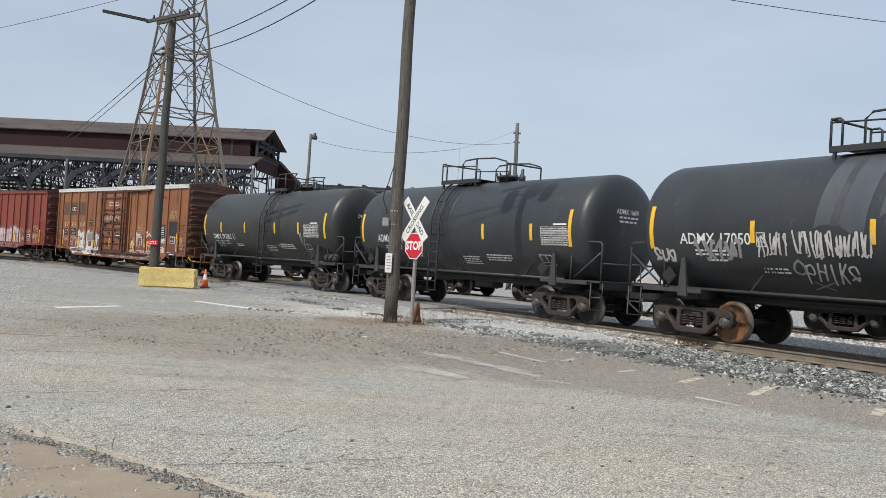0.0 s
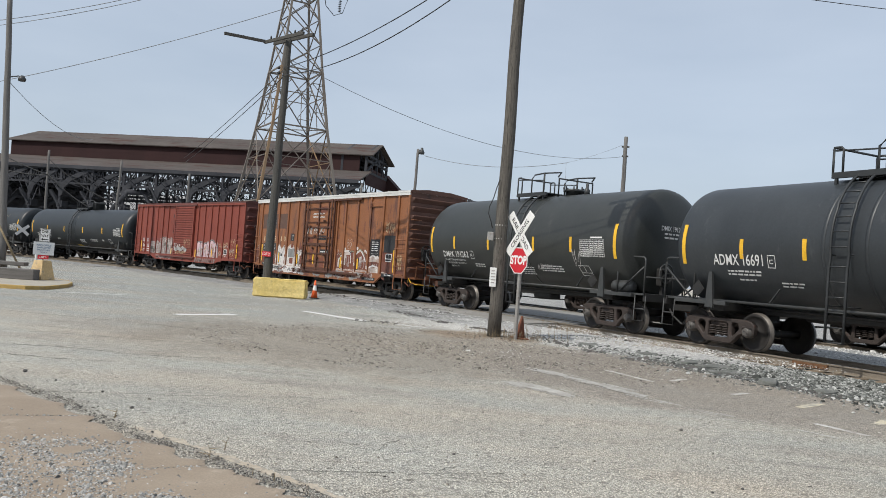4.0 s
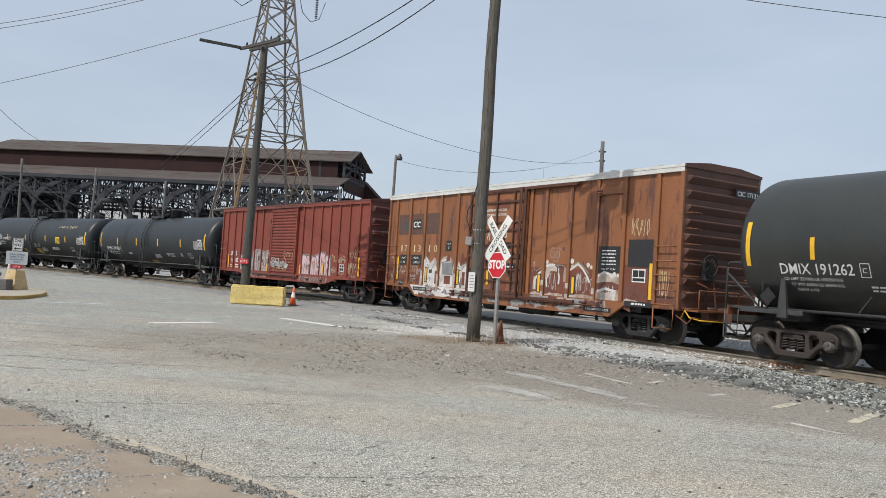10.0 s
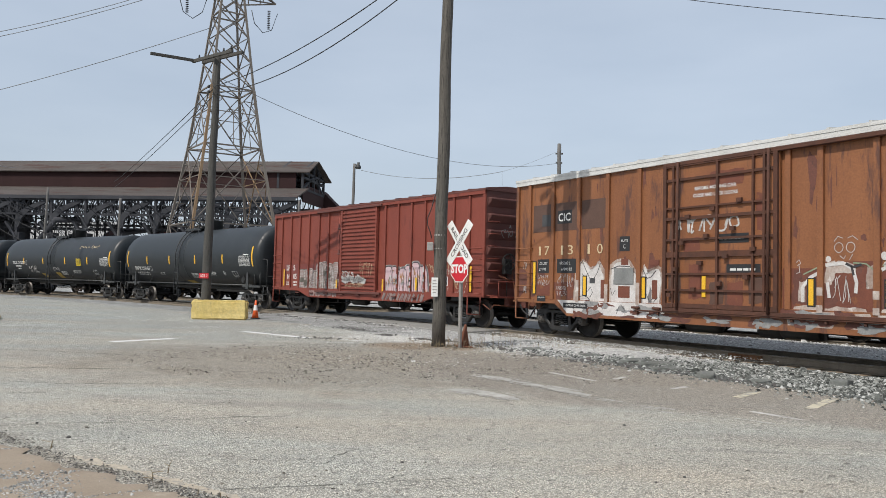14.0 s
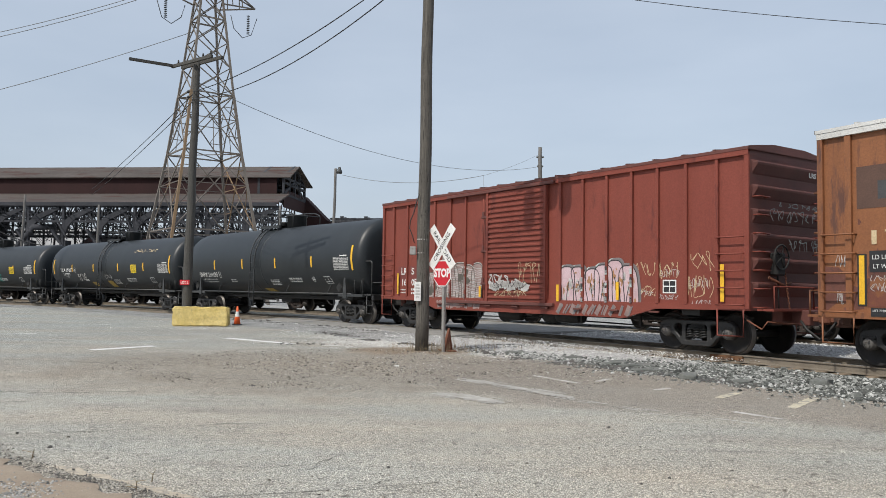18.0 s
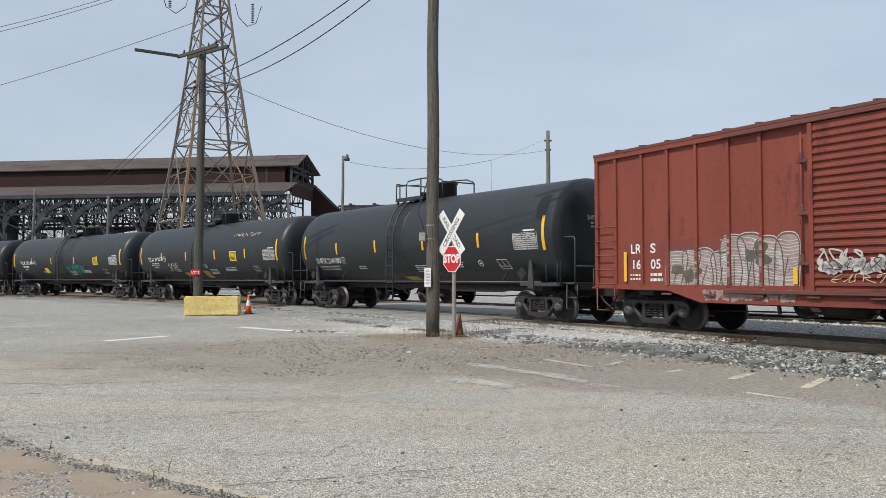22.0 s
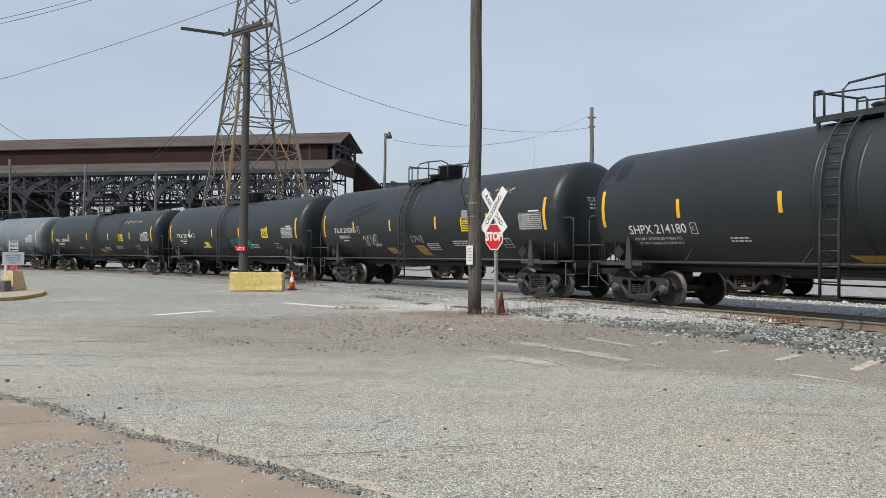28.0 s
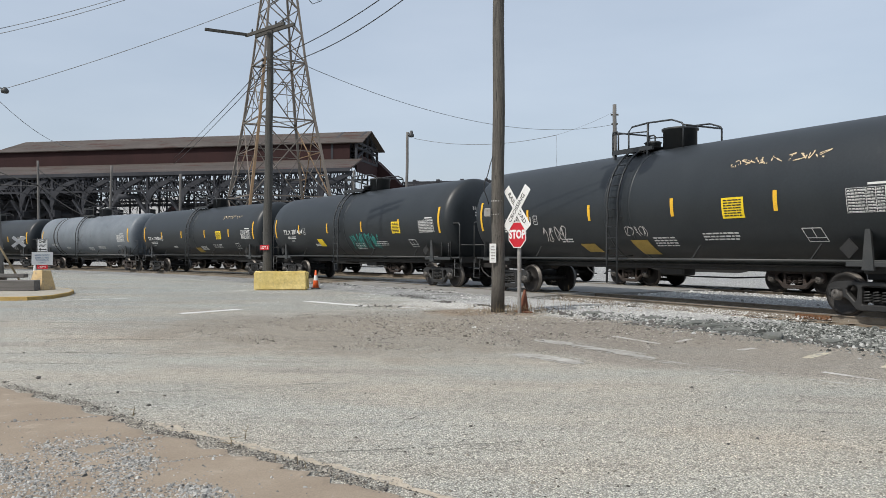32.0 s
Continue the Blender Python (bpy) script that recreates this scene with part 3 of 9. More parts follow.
def gravel_material(name, dark, light, scale=22, patch=(0.3, 0.27, 0.22), dust=None):
    m = bpy.data.materials.new(name)
    m.use_nodes = True
    nt = m.node_tree
    bs = nt.nodes["Principled BSDF"]
    co = nt.nodes.new("ShaderNodeTexCoord").outputs["Object"]
    vo = nt.nodes.new("ShaderNodeTexVoronoi")
    vo.inputs["Scale"].default_value = scale
    nt.links.new(co, vo.inputs["Vector"])
    r = ramp(nt, [(0.1, dark), (0.9, light)])
    nt.links.new(vo.outputs["Color"], r.inputs[0])
    p = noise_tex(nt, 0.5, 6, 0.7, co)
    pr = ramp(nt, [(0.55, (0, 0, 0)), (0.66, (0.8, 0.8, 0.8))])
    nt.links.new(p, pr.inputs[0])
    col = mixc(nt, pr.outputs[0], r.outputs[0], patch)
    if dust:                                                 # spilled limestone
        at = nt.nodes.new("ShaderNodeAttribute")
        at.attribute_name = "pale"
        rag = nt.nodes.new("ShaderNodeMath")
        rag.operation = "MULTIPLY_ADD"
        nt.links.new(noise_tex(nt, 1.2, 6, 0.75, co), rag.inputs[0])
        rag.inputs[1].default_value = 0.8
        nt.links.new(at.outputs["Fac"], rag.inputs[2])
        dr = ramp(nt, [(0.62, (0, 0, 0)), (0.98, (0.95, 0.95, 0.95))])
        nt.links.new(rag.outputs[0], dr.inputs[0])
        pale = ramp(nt, [(0.1, dust[0]), (0.9, dust[1])])
        nt.links.new(vo.outputs["Color"], pale.inputs[0])
        col = mixc(nt, dr.outputs[0], col, pale.outputs[0])
    # cells darken towards their rims: shade between stones put into the colour
    er = ramp(nt, [(0.0, (1, 1, 1)), (0.6, (0.55, 0.55, 0.55))])
    nt.links.new(vo.outputs["Distance"], er.inputs[0])
    col = mixc(nt, 1.0, col, er.outputs[0], "MULTIPLY")
    nt.links.new(col, bs.inputs["Base Color"])
    bs.inputs["Roughness"].default_value = 0.95
    bp = nt.nodes.new("ShaderNodeBump")
    bp.inputs["Strength"].default_value, bp.inputs["Distance"].default_value = 1.0, 0.05
    bp.invert = True
    nt.links.new(vo.outputs["Distance"], bp.inputs["Height"])
    nt.links.new(bp.outputs[0], bs.inputs["Normal"])
    return m


M["lot"] = lot_material()
M["ballast"] = gravel_material("grey_track_ballast", (0.045, 0.048, 0.045), (0.23, 0.24, 0.225), dust=((0.48, 0.478, 0.46), (0.86, 0.85, 0.825)))
M["whitegravel"] = gravel_material("white_limestone_gravel", (0.34, 0.34, 0.325), (0.76, 0.755, 0.73), 24, (0.52, 0.505, 0.47))
M["dirt"] = gravel_material("brown_gravelly_dirt", (0.16, 0.135, 0.11), (0.34, 0.3, 0.255), 26, (0.24, 0.2, 0.155))
M["stone"] = mat("ballast_stone", (0.24, 0.245, 0.235), (0.42, 0.42, 0.4), 9, 0.9, bump=0.2, vary=0.0)
M["darkstone"] = mat("dark_stone_chip", (0.06, 0.058, 0.055), (0.13, 0.12, 0.11), 9, 0.9, bump=0.2)


def track_distance(x, y):
    d = np.hypot(_x - x, _y - y)
    i = int(d.argmin())
    th = _th[i]
    return (x - _x[i]) * math.cos(th) + (y - _y[i]) * math.sin(th), _s[i]


PALE_EDGE = ((-3, -2.6), (0, -4.3), (3, -5.2), (5, -6.0), (7, -7.0), (9, -7.5), (11, -6.4), (13, -4.8), (20, -3.4), (26, -3.0))


def pale_at(off, s):
    """Share of white limestone spilled beside the track at the crossing."""
    e = float(np.interp(s, [q for q, _ in PALE_EDGE], [q for _, q in PALE_EDGE]))
    ends = min(1.0, max(0.0, (s + 3.5) / 5)) * float(np.interp(s, (4, 7, 10, 16, 27), (1.0, 0.7, 0.45, 0.3, 0.15)))
    return max(0.0, min(1.0, 0.5 + (off - e) / 2.4)) * ends if off < 2.5 else 0.0


def bed_pale_at(off, s):
    """Share of pale dust on the ballast: the lot's grit is driven over it beyond the crossing."""
    return max(pale_at(off, s), 0.42 * max(0.0, min(1.0, (s - 8) / 5)) if off < -1.2 else 0.0)


def strip_at(off, s):
    """Share of bare worn asphalt between the lot's chippings and the ballast."""
    lo = float(np.interp(s, (-9, -6, -3.8, 0, 2), (-7.0, -7.5, -9.4, -9.4, -8.4)))
    return max(0.0, min(1.0, 0.5 + (off - lo) / 1.6)) * max(0.0, min(1.0, (3.6 - s) / 2.5)) if off < 0 else 0.0


def dirt_at(x, y):
    """Share of brown dirt washed out from the pole's foot."""
    u, v = (x + 2.3) / 5.2, (y - 14.7) / 3.5
    return max(0.0, min(1.0, 1.0 - 0.55 * math.hypot(u, v)))


def litter_at(x, y):
    """Share of brown rotten litter round the pole's foot."""
    return max(0.0, 1.0 - 0.75 * math.hypot((x + 1.7) / 1.3, (y - 18.9) / 1.5), 1.0 - 0.8 * math.hypot((x + 0.5) / 0.9, (y - 18.5) / 0.9))


def mark(ob, **fields):
    """Give a ground mesh its shares of dirt and gravel, point by point."""
    me = ob.data
    near = [-60 < v.co.x < 30 and -5 < v.co.y < 60 for v in me.vertices]
    spots = [track_distance(v.co.x, v.co.y) if n else (99, 99) for v, n in zip(me.vertices, near)]
    for name, fn in fields.items():
        at = me.attributes.new(name, "FLOAT", "POINT")
        at.data.foreach_set("value", [fn(v.co.x, v.co.y, *q) if n else 0.0 for v, q, n in zip(me.vertices, spots, near)])
    return ob


def build_ground():
    bm = fresh()
    xs = [-2500, -900, -350, -150] + [v * 0.5 for v in range(-170, 90)] + [90, 200, 500, 1200, 2500]
    ys = [-2500, -900, -300, -80] + [v * 0.5 for v in range(-50, 176)] + [130, 220, 500, 1200, 2500]
    grid = []
    for y in ys:
        row = []
        for x in xs:
            z = LOT
            if -86 < x < 46 and -26 < y < 89:
                d, s = track_distance(x, y)
                if -2.0 < d < FAR + 1.9:
                    z = LOT - 0.28
            row.append(bm.verts.new((x, y, z)))
        grid.append(row)
    for a, b in zip(grid, grid[1:]):
        for k in range(len(xs) - 1):
            bm.faces.new((a[k], a[k + 1], b[k + 1], b[k])).smooth = True
    ground = mark(part("ground", bm, M["lot"]), pale=lambda x, y, off, s: pale_at(off, s), strip=lambda x, y, off, s: strip_at(off, s), dirt=lambda x, y, off, s: dirt_at(x, y), litter=lambda x, y, off, s: litter_at(x, y), lane=lambda x, y, off, s: max(0.0, min(1.0, (y - 13) / 8)) * max(0.0, min(1.0, (-1.5 - x) / 5)))
    tagged(ground, "bleached grey chip-seal lot, cracked and gravelly", "ground", kind="structure")
    bm = fresh()
    sec = [(-5.3, LOT + 0.004), (-4.6, LOT + 0.035), (-2.6, LOT + 0.02), (-1.85, -0.13), (-1.5, -0.19), (-0.9, -0.21), (0.9, -0.19), (1.4, -0.165), (2.5, -0.17),
           (FAR - 1.5, -0.165), (FAR - 0.9, -0.19), (FAR + 0.9, -0.19), (FAR + 1.4, -0.14), (FAR + 2.2, LOT + 0.01), (FAR + 3.2, LOT + 0.012)]
    ribbon(bm, sec, -60, 140, 0.6, wob=0.25)
    tagged(mark(part("ballast_bed", bm, M["ballast"]), pale=lambda x, y, off, s: bed_pale_at(off, s)), "grey crushed-stone ballast under the two tracks", "ballast", kind="structure")
    bm = fresh()
    ribbon(bm, [(FAR + 2.4, LOT + 0.016), (FAR + 3.2, LOT + 0.02), (FAR + 20, LOT + 0.03), (FAR + 45, LOT + 0.03)], -60, 130, 2.5, wob=0.3)
    tagged(part("yard_gravel", bm, M["whitegravel"]), "pale limestone gravel yard behind the tracks", "gravel", kind="structure")
    bm = fresh()
    ribbon(bm, [(1.5, -0.165), (2.2, -0.12), (4.0, -0.05), (FAR - 1.3, -0.07), (FAR - 0.85, -0.12)], -60, 10, 0.6, wob=0.12)
    tagged(part("track_gravel", bm, M["whitegravel"]), "white limestone gravel between the two tracks", "gravel", kind="structure")


build_ground()


# ---- loose stones, the dusty walk, cracks and paint on the lot ----
def stone_field(name, label, material, count, where, size, seed, parent=None):
    """Loose stones, too many to count: one mesh."""
    rng = random.Random(seed)
    base = [(0.5, 0.1, 0.95), (-0.3, 0.42, 1.0), (-0.2, -0.45, 0.85), (0.95, 0, 0.1), (0.3, 0.9, 0.0), (-0.8, 0.55, 0.12), (-0.75, -0.6, 0.05), (0.35, -0.9, 0.1)]
    tri = [(0, 1, 2), (0, 3, 4), (0, 4, 1), (1, 4, 5), (1, 5, 6), (1, 6, 2), (2, 6, 7), (2, 7, 0), (0, 7, 3)]
    verts, faces = [], []
    for _ in range(count):
        p = where(rng)
        if p is None:
            continue
        r = size * rng.lognormvariate(0, 0.4)
        a = rng.uniform(0, math.tau)
        sx, sy, sz = r * rng.uniform(0.7, 1.3), r * rng.uniform(0.5, 1.0), r * rng.uniform(0.45, 0.95)
        ca, sa = math.cos(a), math.sin(a)
        n = len(verts)
        for x, y, z in base:
            x, y, z = (x + rng.uniform(-0.2, 0.2)) * sx, (y + rng.uniform(-0.2, 0.2)) * sy, z * sz
            verts.append((p[0] + x * ca - y * sa, p[1] + x * sa + y * ca, p[2] + z - 0.15 * r))
        faces += [tuple(n + i for i in t) for t in tri]
    me = bpy.data.meshes.new(name)
    me.from_pydata(verts, [], faces)
    me.materials.append(material)
    ob = new(name, me)
    return tagged(ob, label, "stones", kind="stuff")


def island_material(name, stops):
    """Stones that differ from one another."""
    m = bpy.data.materials.new(name)
    m.use_nodes = True
    nt = m.node_tree
    bs = nt.nodes["Principled BSDF"]
    geo = nt.nodes.new("ShaderNodeNewGeometry")
    r = ramp(nt, stops)
    nt.links.new(geo.outputs["Random Per Island"], r.inputs[0])
    co = nt.nodes.new("ShaderNodeTexCoord").outputs["Object"]
    f = noise_tex(nt, 60, 3, 0.7, co)
    fr = ramp(nt, [(0.3, (0.75, 0.75, 0.75)), (0.7, (1.15, 1.15, 1.15))])
    nt.links.new(f, fr.inputs[0])
    nt.links.new(mixc(nt, 1.0, r.outputs[0], fr.outputs[0], "MULTIPLY"), bs.inputs["Base Color"])
    bs.inputs["Roughness"].default_value = 0.92
    bs.inputs["Specular IOR Level"].default_value = 0.12
    return m


M["ballaststones"] = island_material("mixed_grey_ballast_stones", [(0, (0.035, 0.037, 0.034)), (0.25, (0.09, 0.094, 0.087)), (0.6, (0.2, 0.207, 0.192)), (0.85, (0.33, 0.335, 0.315)), (1, (0.52, 0.52, 0.5))])
M["palestones"] = island_material("mixed_limestone_stones", [(0, (0.16, 0.157, 0.15)), (0.15, (0.36, 0.355, 0.34)), (0.45, (0.52, 0.515, 0.495)), (1, (0.7, 0.695, 0.67))])
M["dirtstones"] = island_material("mixed_dirty_chips", [(0, (0.05, 0.047, 0.043)), (0.35, (0.15, 0.135, 0.115)), (0.8, (0.3, 0.275, 0.235)), (1, (0.48, 0.46, 0.42))])
M["walkstones"] = island_material("mixed_grey_walk_gravel", [(0, (0.1, 0.1, 0.097)), (0.25, (0.23, 0.23, 0.22)), (0.7, (0.36, 0.358, 0.34)), (1, (0.5, 0.49, 0.465))])
SECTION = [(-5.3, LOT + 0.004), (-4.6, LOT + 0.035), (-2.6, LOT + 0.02), (-1.85, -0.13), (-1.5, -0.19), (-0.9, -0.21), (0.9, -0.19), (1.4, -0.165), (FAR + 0.9, -0.19), (FAR + 2.2, LOT + 0.01)]


def bed_level(off):
    return float(np.interp(off, [o for o, _ in SECTION], [z for _, z in SECTION]))


def near_bed(rng):
    s = -14 + 20 * rng.random() ** 1.2
    off = rng.uniform(-5.0, -0.85) if rng.random() < 0.93 else -4.9 - abs(rng.gauss(0, 0.45))
    x, y, _ = on_track(s, off)
    if rng.random() < pale_at(off, s) * 1.25 - 0.2:
        return None
    return x, y, bed_level(off)


def between(rng):
    s = rng.uniform(-14, 30)
    off = rng.choice((rng.uniform(-0.65, 0.65), rng.uniform(0.9, 2.2)))
    x, y, _ = on_track(s, off)
    return x, y, bed_level(off)


def apron(rng):
    s = rng.uniform(-3, 25)
    off = rng.uniform(-10.5, -0.9)
    x, y, _ = on_track(s, off)
    thick = pale_at(off, s) - 0.8 * litter_at(x, y) + 0.45 * noise.noise((x * 0.6, y * 0.6, 4.0))
    if abs((x + 6.76) * 0.64 + (y - 22.51) * 0.768) < 0.2 and -6.9 < x < -4.7:     # the painted line lies bare
        return None
    if rng.random() > max(0.025 if s > 3 and off > -7.5 else 0.0, thick * min(1.0, max(0.0, (s + 0.5) / 3))):
        return None
    return x, y, max(LOT, bed_level(off) if off > -5.3 else LOT)


def round_pole(rng):
    a, r = rng.uniform(0, math.tau), rng.random() ** 0.6
    x, y = -1.4 + 5.2 * r * math.cos(a), 15.2 + 4.0 * r * math.sin(a)
    if noise.noise((x * 0.7, y * 0.7, 2.0)) < -0.18:
        return None
    return x, y, LOT


def over_lot(rng):
    y = 4.6 + 26 * rng.random() ** 1.8
    x = rng.uniform(-0.75 * y, 0.45 * y)
    return x, y, LOT


stone_field("ballast_stones", "grey crushed-stone ballast piled along the rail", M["ballaststones"], 52000, near_bed, 0.022, 1)
stone_field("ballast_stones", "grey crushed stone between the rails", M["ballaststones"], 4500, between, 0.04, 2)
def strip(rng):
    s = rng.uniform(-14, 11)
    off = rng.uniform(1.6, FAR - 0.9)
    x, y, _ = on_track(s, off)
    return x, y, float(np.interp(off, (1.5, 2.2, 4.0, FAR - 1.3, FAR - 0.85), (-0.165, -0.12, -0.05, -0.07, -0.12)))


stone_field("gravel_stones", "white limestone chips between the two tracks", M["palestones"], 5000, strip, 0.03, 33)
stone_field("gravel_stones", "white limestone chips spilled beside the crossing", M["palestones"], 75000, apron, 0.0125, 3)
def broken_edge(rng):
    s = -4 + 17 * rng.random()
    off = -5.3 - 0.55 * math.sin(s * 0.9) * 0.4 + rng.gauss(0, 0.16)
    if noise.noise((s * 0.8, off * 0.5, 7.0)) < -0.1:
        return None
    x, y, _ = on_track(s, off)
    return x, y, max(LOT, bed_level(off))


stone_field("dark_stones", "dark broken asphalt crumbs along the edge of the gravel", M["darkstone"], 1300, broken_edge, 0.026, 46)
def yard_edge(rng):
    s = rng.uniform(13, 24)
    off = -2.6 + rng.gauss(0, 0.5)
    if noise.noise((s * 0.7, off, 3.0)) < -0.05:
        return None
    x, y, _ = on_track(s, off)
    return x, y, max(LOT, bed_level(off))


def line_end(rng):
    return -4.15 + rng.gauss(0, 0.5), 20.6 + rng.gauss(0, 0.25), LOT


stone_field("dark_stones", "dark stones and clods between the lot and the track", M["darkstone"], 700, yard_edge, 0.03, 47)
stone_field("dark_stones", "dark crumbs at the end of the painted line", M["darkstone"], 110, line_end, 0.022, 48)
stone_field("dirt_stones", "dirty stone chips scattered round the pole", M["dirtstones"], 9000, round_pole, 0.013, 4)
stone_field("dark_stones", "dark clods and stones lying on the dirt", M["darkstone"], 950, round_pole, 0.0145, 44)
stone_field("lot_stones", "small dark stones strewn over the lot", M["dirtstones"], 3500, over_lot, 0.0075, 5)

EDGE = [(-9.6, 10.6), (-7.4, 9.05), (-5.63, 7.75), (-4.91, 7.29), (-4.28, 6.88), (-3.67, 6.42), (-3.06, 5.9), (-2.6, 5.69), (-2.19, 5.39), (-1.76, 5.13), (-1.42, 4.92), (-0.97, 4.6), (0.4, 3.6), (2.2, 2.3)]


def edge_point(u):
    u = max(0, min(len(EDGE) - 1.001, u))
    i = int(u)
    a, b = EDGE[i], EDGE[i + 1]
    return a[0] + (b[0] - a[0]) * (u - i), a[1] + (b[1] - a[1]) * (u - i)


# gravel drifts on the walk: middle, half length along the edge, half width
DRIFTS = [(-3.33, 5.36, 0.38, 0.2), (-3.05, 5.42, 0.25, 0.22), (-2.93, 4.98, 0.42, 0.14), (-2.66, 5.02, 0.2, 0.1), (-3.42, 4.78, 0.5, 0.16), (-3.1, 4.5, 0.55, 0.16), (-2.5, 4.5, 0.5, 0.14),
          (-2.0, 4.47, 0.3, 0.1), (-3.0, 4.1, 0.7, 0.25), (-2.2, 4.1, 0.6, 0.2), (-4.1, 5.0, 0.35, 0.14)]
JOINTS = [((-4.75, 5.9), (-3.73, 6.41)), ((-2.95, 4.72), (-2.14, 5.32))]


def build_walk():
    M["walk"] = mat("dusty_tan_concrete", (0.25, 0.198, 0.146), (0.318, 0.26, 0.197), 1.3, 0.95, wear=(0.345, 0.29, 0.225), wear_at=0.6, wear_scale=2.6, bump=0.3, bump_scale=70)
    bm = fresh()
    rng = random.Random(8)
    rows = []
    for k in range(61):
        x, y = edge_point(k / 60 * (len(EDGE) - 1))
        w = rng.uniform(-0.05, 0.05)
        rows.append([bm.verts.new((x + w, y + w, LOT + 0.012)), bm.verts.new((x + w - 0.03, y + w - 0.06, LOT + 0.02)), bm.verts.new((x - 5, y - 8, LOT + 0.02))])
    for a, b in zip(rows, rows[1:]):
        bm.faces.new((a[0], a[1], b[1], b[0]))
        bm.faces.new((a[1], a[2], b[2], b[1]))
    bmesh.ops.recalc_face_normals(bm, faces=bm.faces)
    tagged(part("pavement", bm, M["walk"]), "dusty tan concrete walk with gravel strewn over it", "pavement", kind="structure")

    def seam(rng):
        u = rng.uniform(1.0, len(EDGE) - 1)
        x, y = edge_point(u)
        wide = 0.055 + 0.05 * noise.noise((u * 1.7, 0.0, 3.0))
        d = rng.gauss(0.09, max(0.03, wide))
        return x + d * 0.56, y + d * 0.83, LOT + 0.012

    def patch(rng):
        cx, cy, a, b = rng.choice(DRIFTS)
        u, v = rng.gauss(0, 0.6) * a, rng.gauss(0, 0.75) * b
        x, y = cx + u * 0.83 + v * 0.56, cy - u * 0.56 + v * 0.83
        if noise.noise((x * 3.1, y * 3.1, 5.0)) < -0.2 + rng.uniform(-0.25, 0.15):
            return None
        return x, y, LOT + 0.02

    def strewn(rng):
        x, y = edge_point(rng.uniform(0.5, len(EDGE) - 1.5))
        d = rng.uniform(0.1, 3.0)
        return x - 0.56 * d, y - 0.83 * d, LOT + 0.02

    stone_field("seam_stones", "dirty chips washed into the seam of the pavement", M["dirtstones"], 3000, seam, 0.006, 6)
    stone_field("seam_stones", "dark grit and crumbs caught in the seam", M["darkstone"], 1500, seam, 0.0055, 16)
    stone_field("walk_stones", "drifts of grey gravel lying on the walk", M["walkstones"], 9500, patch, 0.0078, 7)
    stone_field("walk_stones", "single stones strewn over the dusty walk", M["walkstones"], 1100, strewn, 0.0065, 17)
    for k, (p, q) in enumerate(JOINTS):
        bm = fresh()
        add_stroke(bm, lambda x, y: (x, y, LOT + 0.0235), [p, q], 0.003)
        tagged(part("walk_joint", bm, M["crack"]), "gritty joint across the concrete walk", "pavement joint", kind="structure")

        def along(rng, p=p, q=q):
            t = rng.random()
            return p[0] + (q[0] - p[0]) * t + rng.gauss(0, 0.012), p[1] + (q[1] - p[1]) * t + rng.gauss(0, 0.012), LOT + 0.02
        stone_field("joint_stones", "pale chips caught in the walk's joint", M["walkstones"], 150, along, 0.0065, 30 + k)


M["crack"] = mat("dirt_filled_crack", (0.05, 0.045, 0.04), (0.09, 0.08, 0.065), 9, 0.95, bump=0.1)
build_walk()


def crack(pts, w, seed):
    rng = random.Random(seed)
    bm = fresh()
    fine = []
    for (ax, ay), (bx, by) in zip(pts, pts[1:]):
        n = max(3, int(math.hypot(bx - ax, by - ay) / 0.12))
        fine += [(ax + (bx - ax) * k / n + rng.gauss(0, 0.012), ay + (by - ay) * k / n + rng.gauss(0, 0.012)) for k in range(n)]
    for i in range(len(fine) - 1):
        if rng.random() < 0.96:
            add_stroke(bm, lambda x, y: (x, y, LOT + 0.004), [fine[i], fine[i + 1]], w * rng.uniform(0.4, 1.3))
    tagged(part("crack", bm, M["crack"]), "thin dirt-filled crack across the asphalt", "pavement crack", kind="structure")


for k, (w, pts) in enumerate((
        (0.014, [(-4.84, 7.29), (-4.23, 7.57), (-3.57, 7.83), (-2.8, 8.18), (-2.46, 8.42), (-1.9, 8.5)]),
        (0.008, [(-1.71, 5.46), (-1.33, 5.6), (-0.8, 5.75), (-0.6, 5.85), (-0.33, 5.94), (-0.06, 6.07)]),
        (0.006, [(-0.6, 5.85), (-0.61, 5.98), (-0.52, 6.09), (-0.37, 6.12), (-0.16, 6.33)]),
        (0.006, [(-0.52, 5.77), (-0.31, 5.72), (-0.04, 5.81), (0.17, 6.0)]),
        (0.009, [(-1.18, 6.36), (-1.14, 6.5), (-1.15, 6.64), (-1.07, 6.79), (-0.95, 7.12)]),
        (0.009, [(-1.43, 6.46), (-1.32, 6.5)]), (0.007, [(-1.01, 5.05), (-0.9, 5.09)]),
        (0.014, [(-1.37, 8.89), (-1.25, 8.97)]), (0.01, [(-1.77, 7.94), (-1.65, 7.96)]), (0.01, [(-2.67, 8.46), (-2.43, 8.38)]),
        (0.025, [(-9.5, 11.8), (-7.0, 12.2), (-4.4, 12.6), (-2.2, 12.3)]), (0.03, [(-12.0, 15.2), (-8.0, 15.0), (-5.0, 14.3)]),
        (0.02, [(-7.8, 10.2), (-6.6, 10.6), (-5.4, 10.5), (-4.2, 10.9)]), (0.02, [(-6.9, 9.5), (-6.0, 9.5), (-5.2, 9.7)]),
        (0.02, [(-16.0, 19.0), (-12.5, 19.6), (-9.0, 19.2)]))):
    crack(pts, w, k + 1)


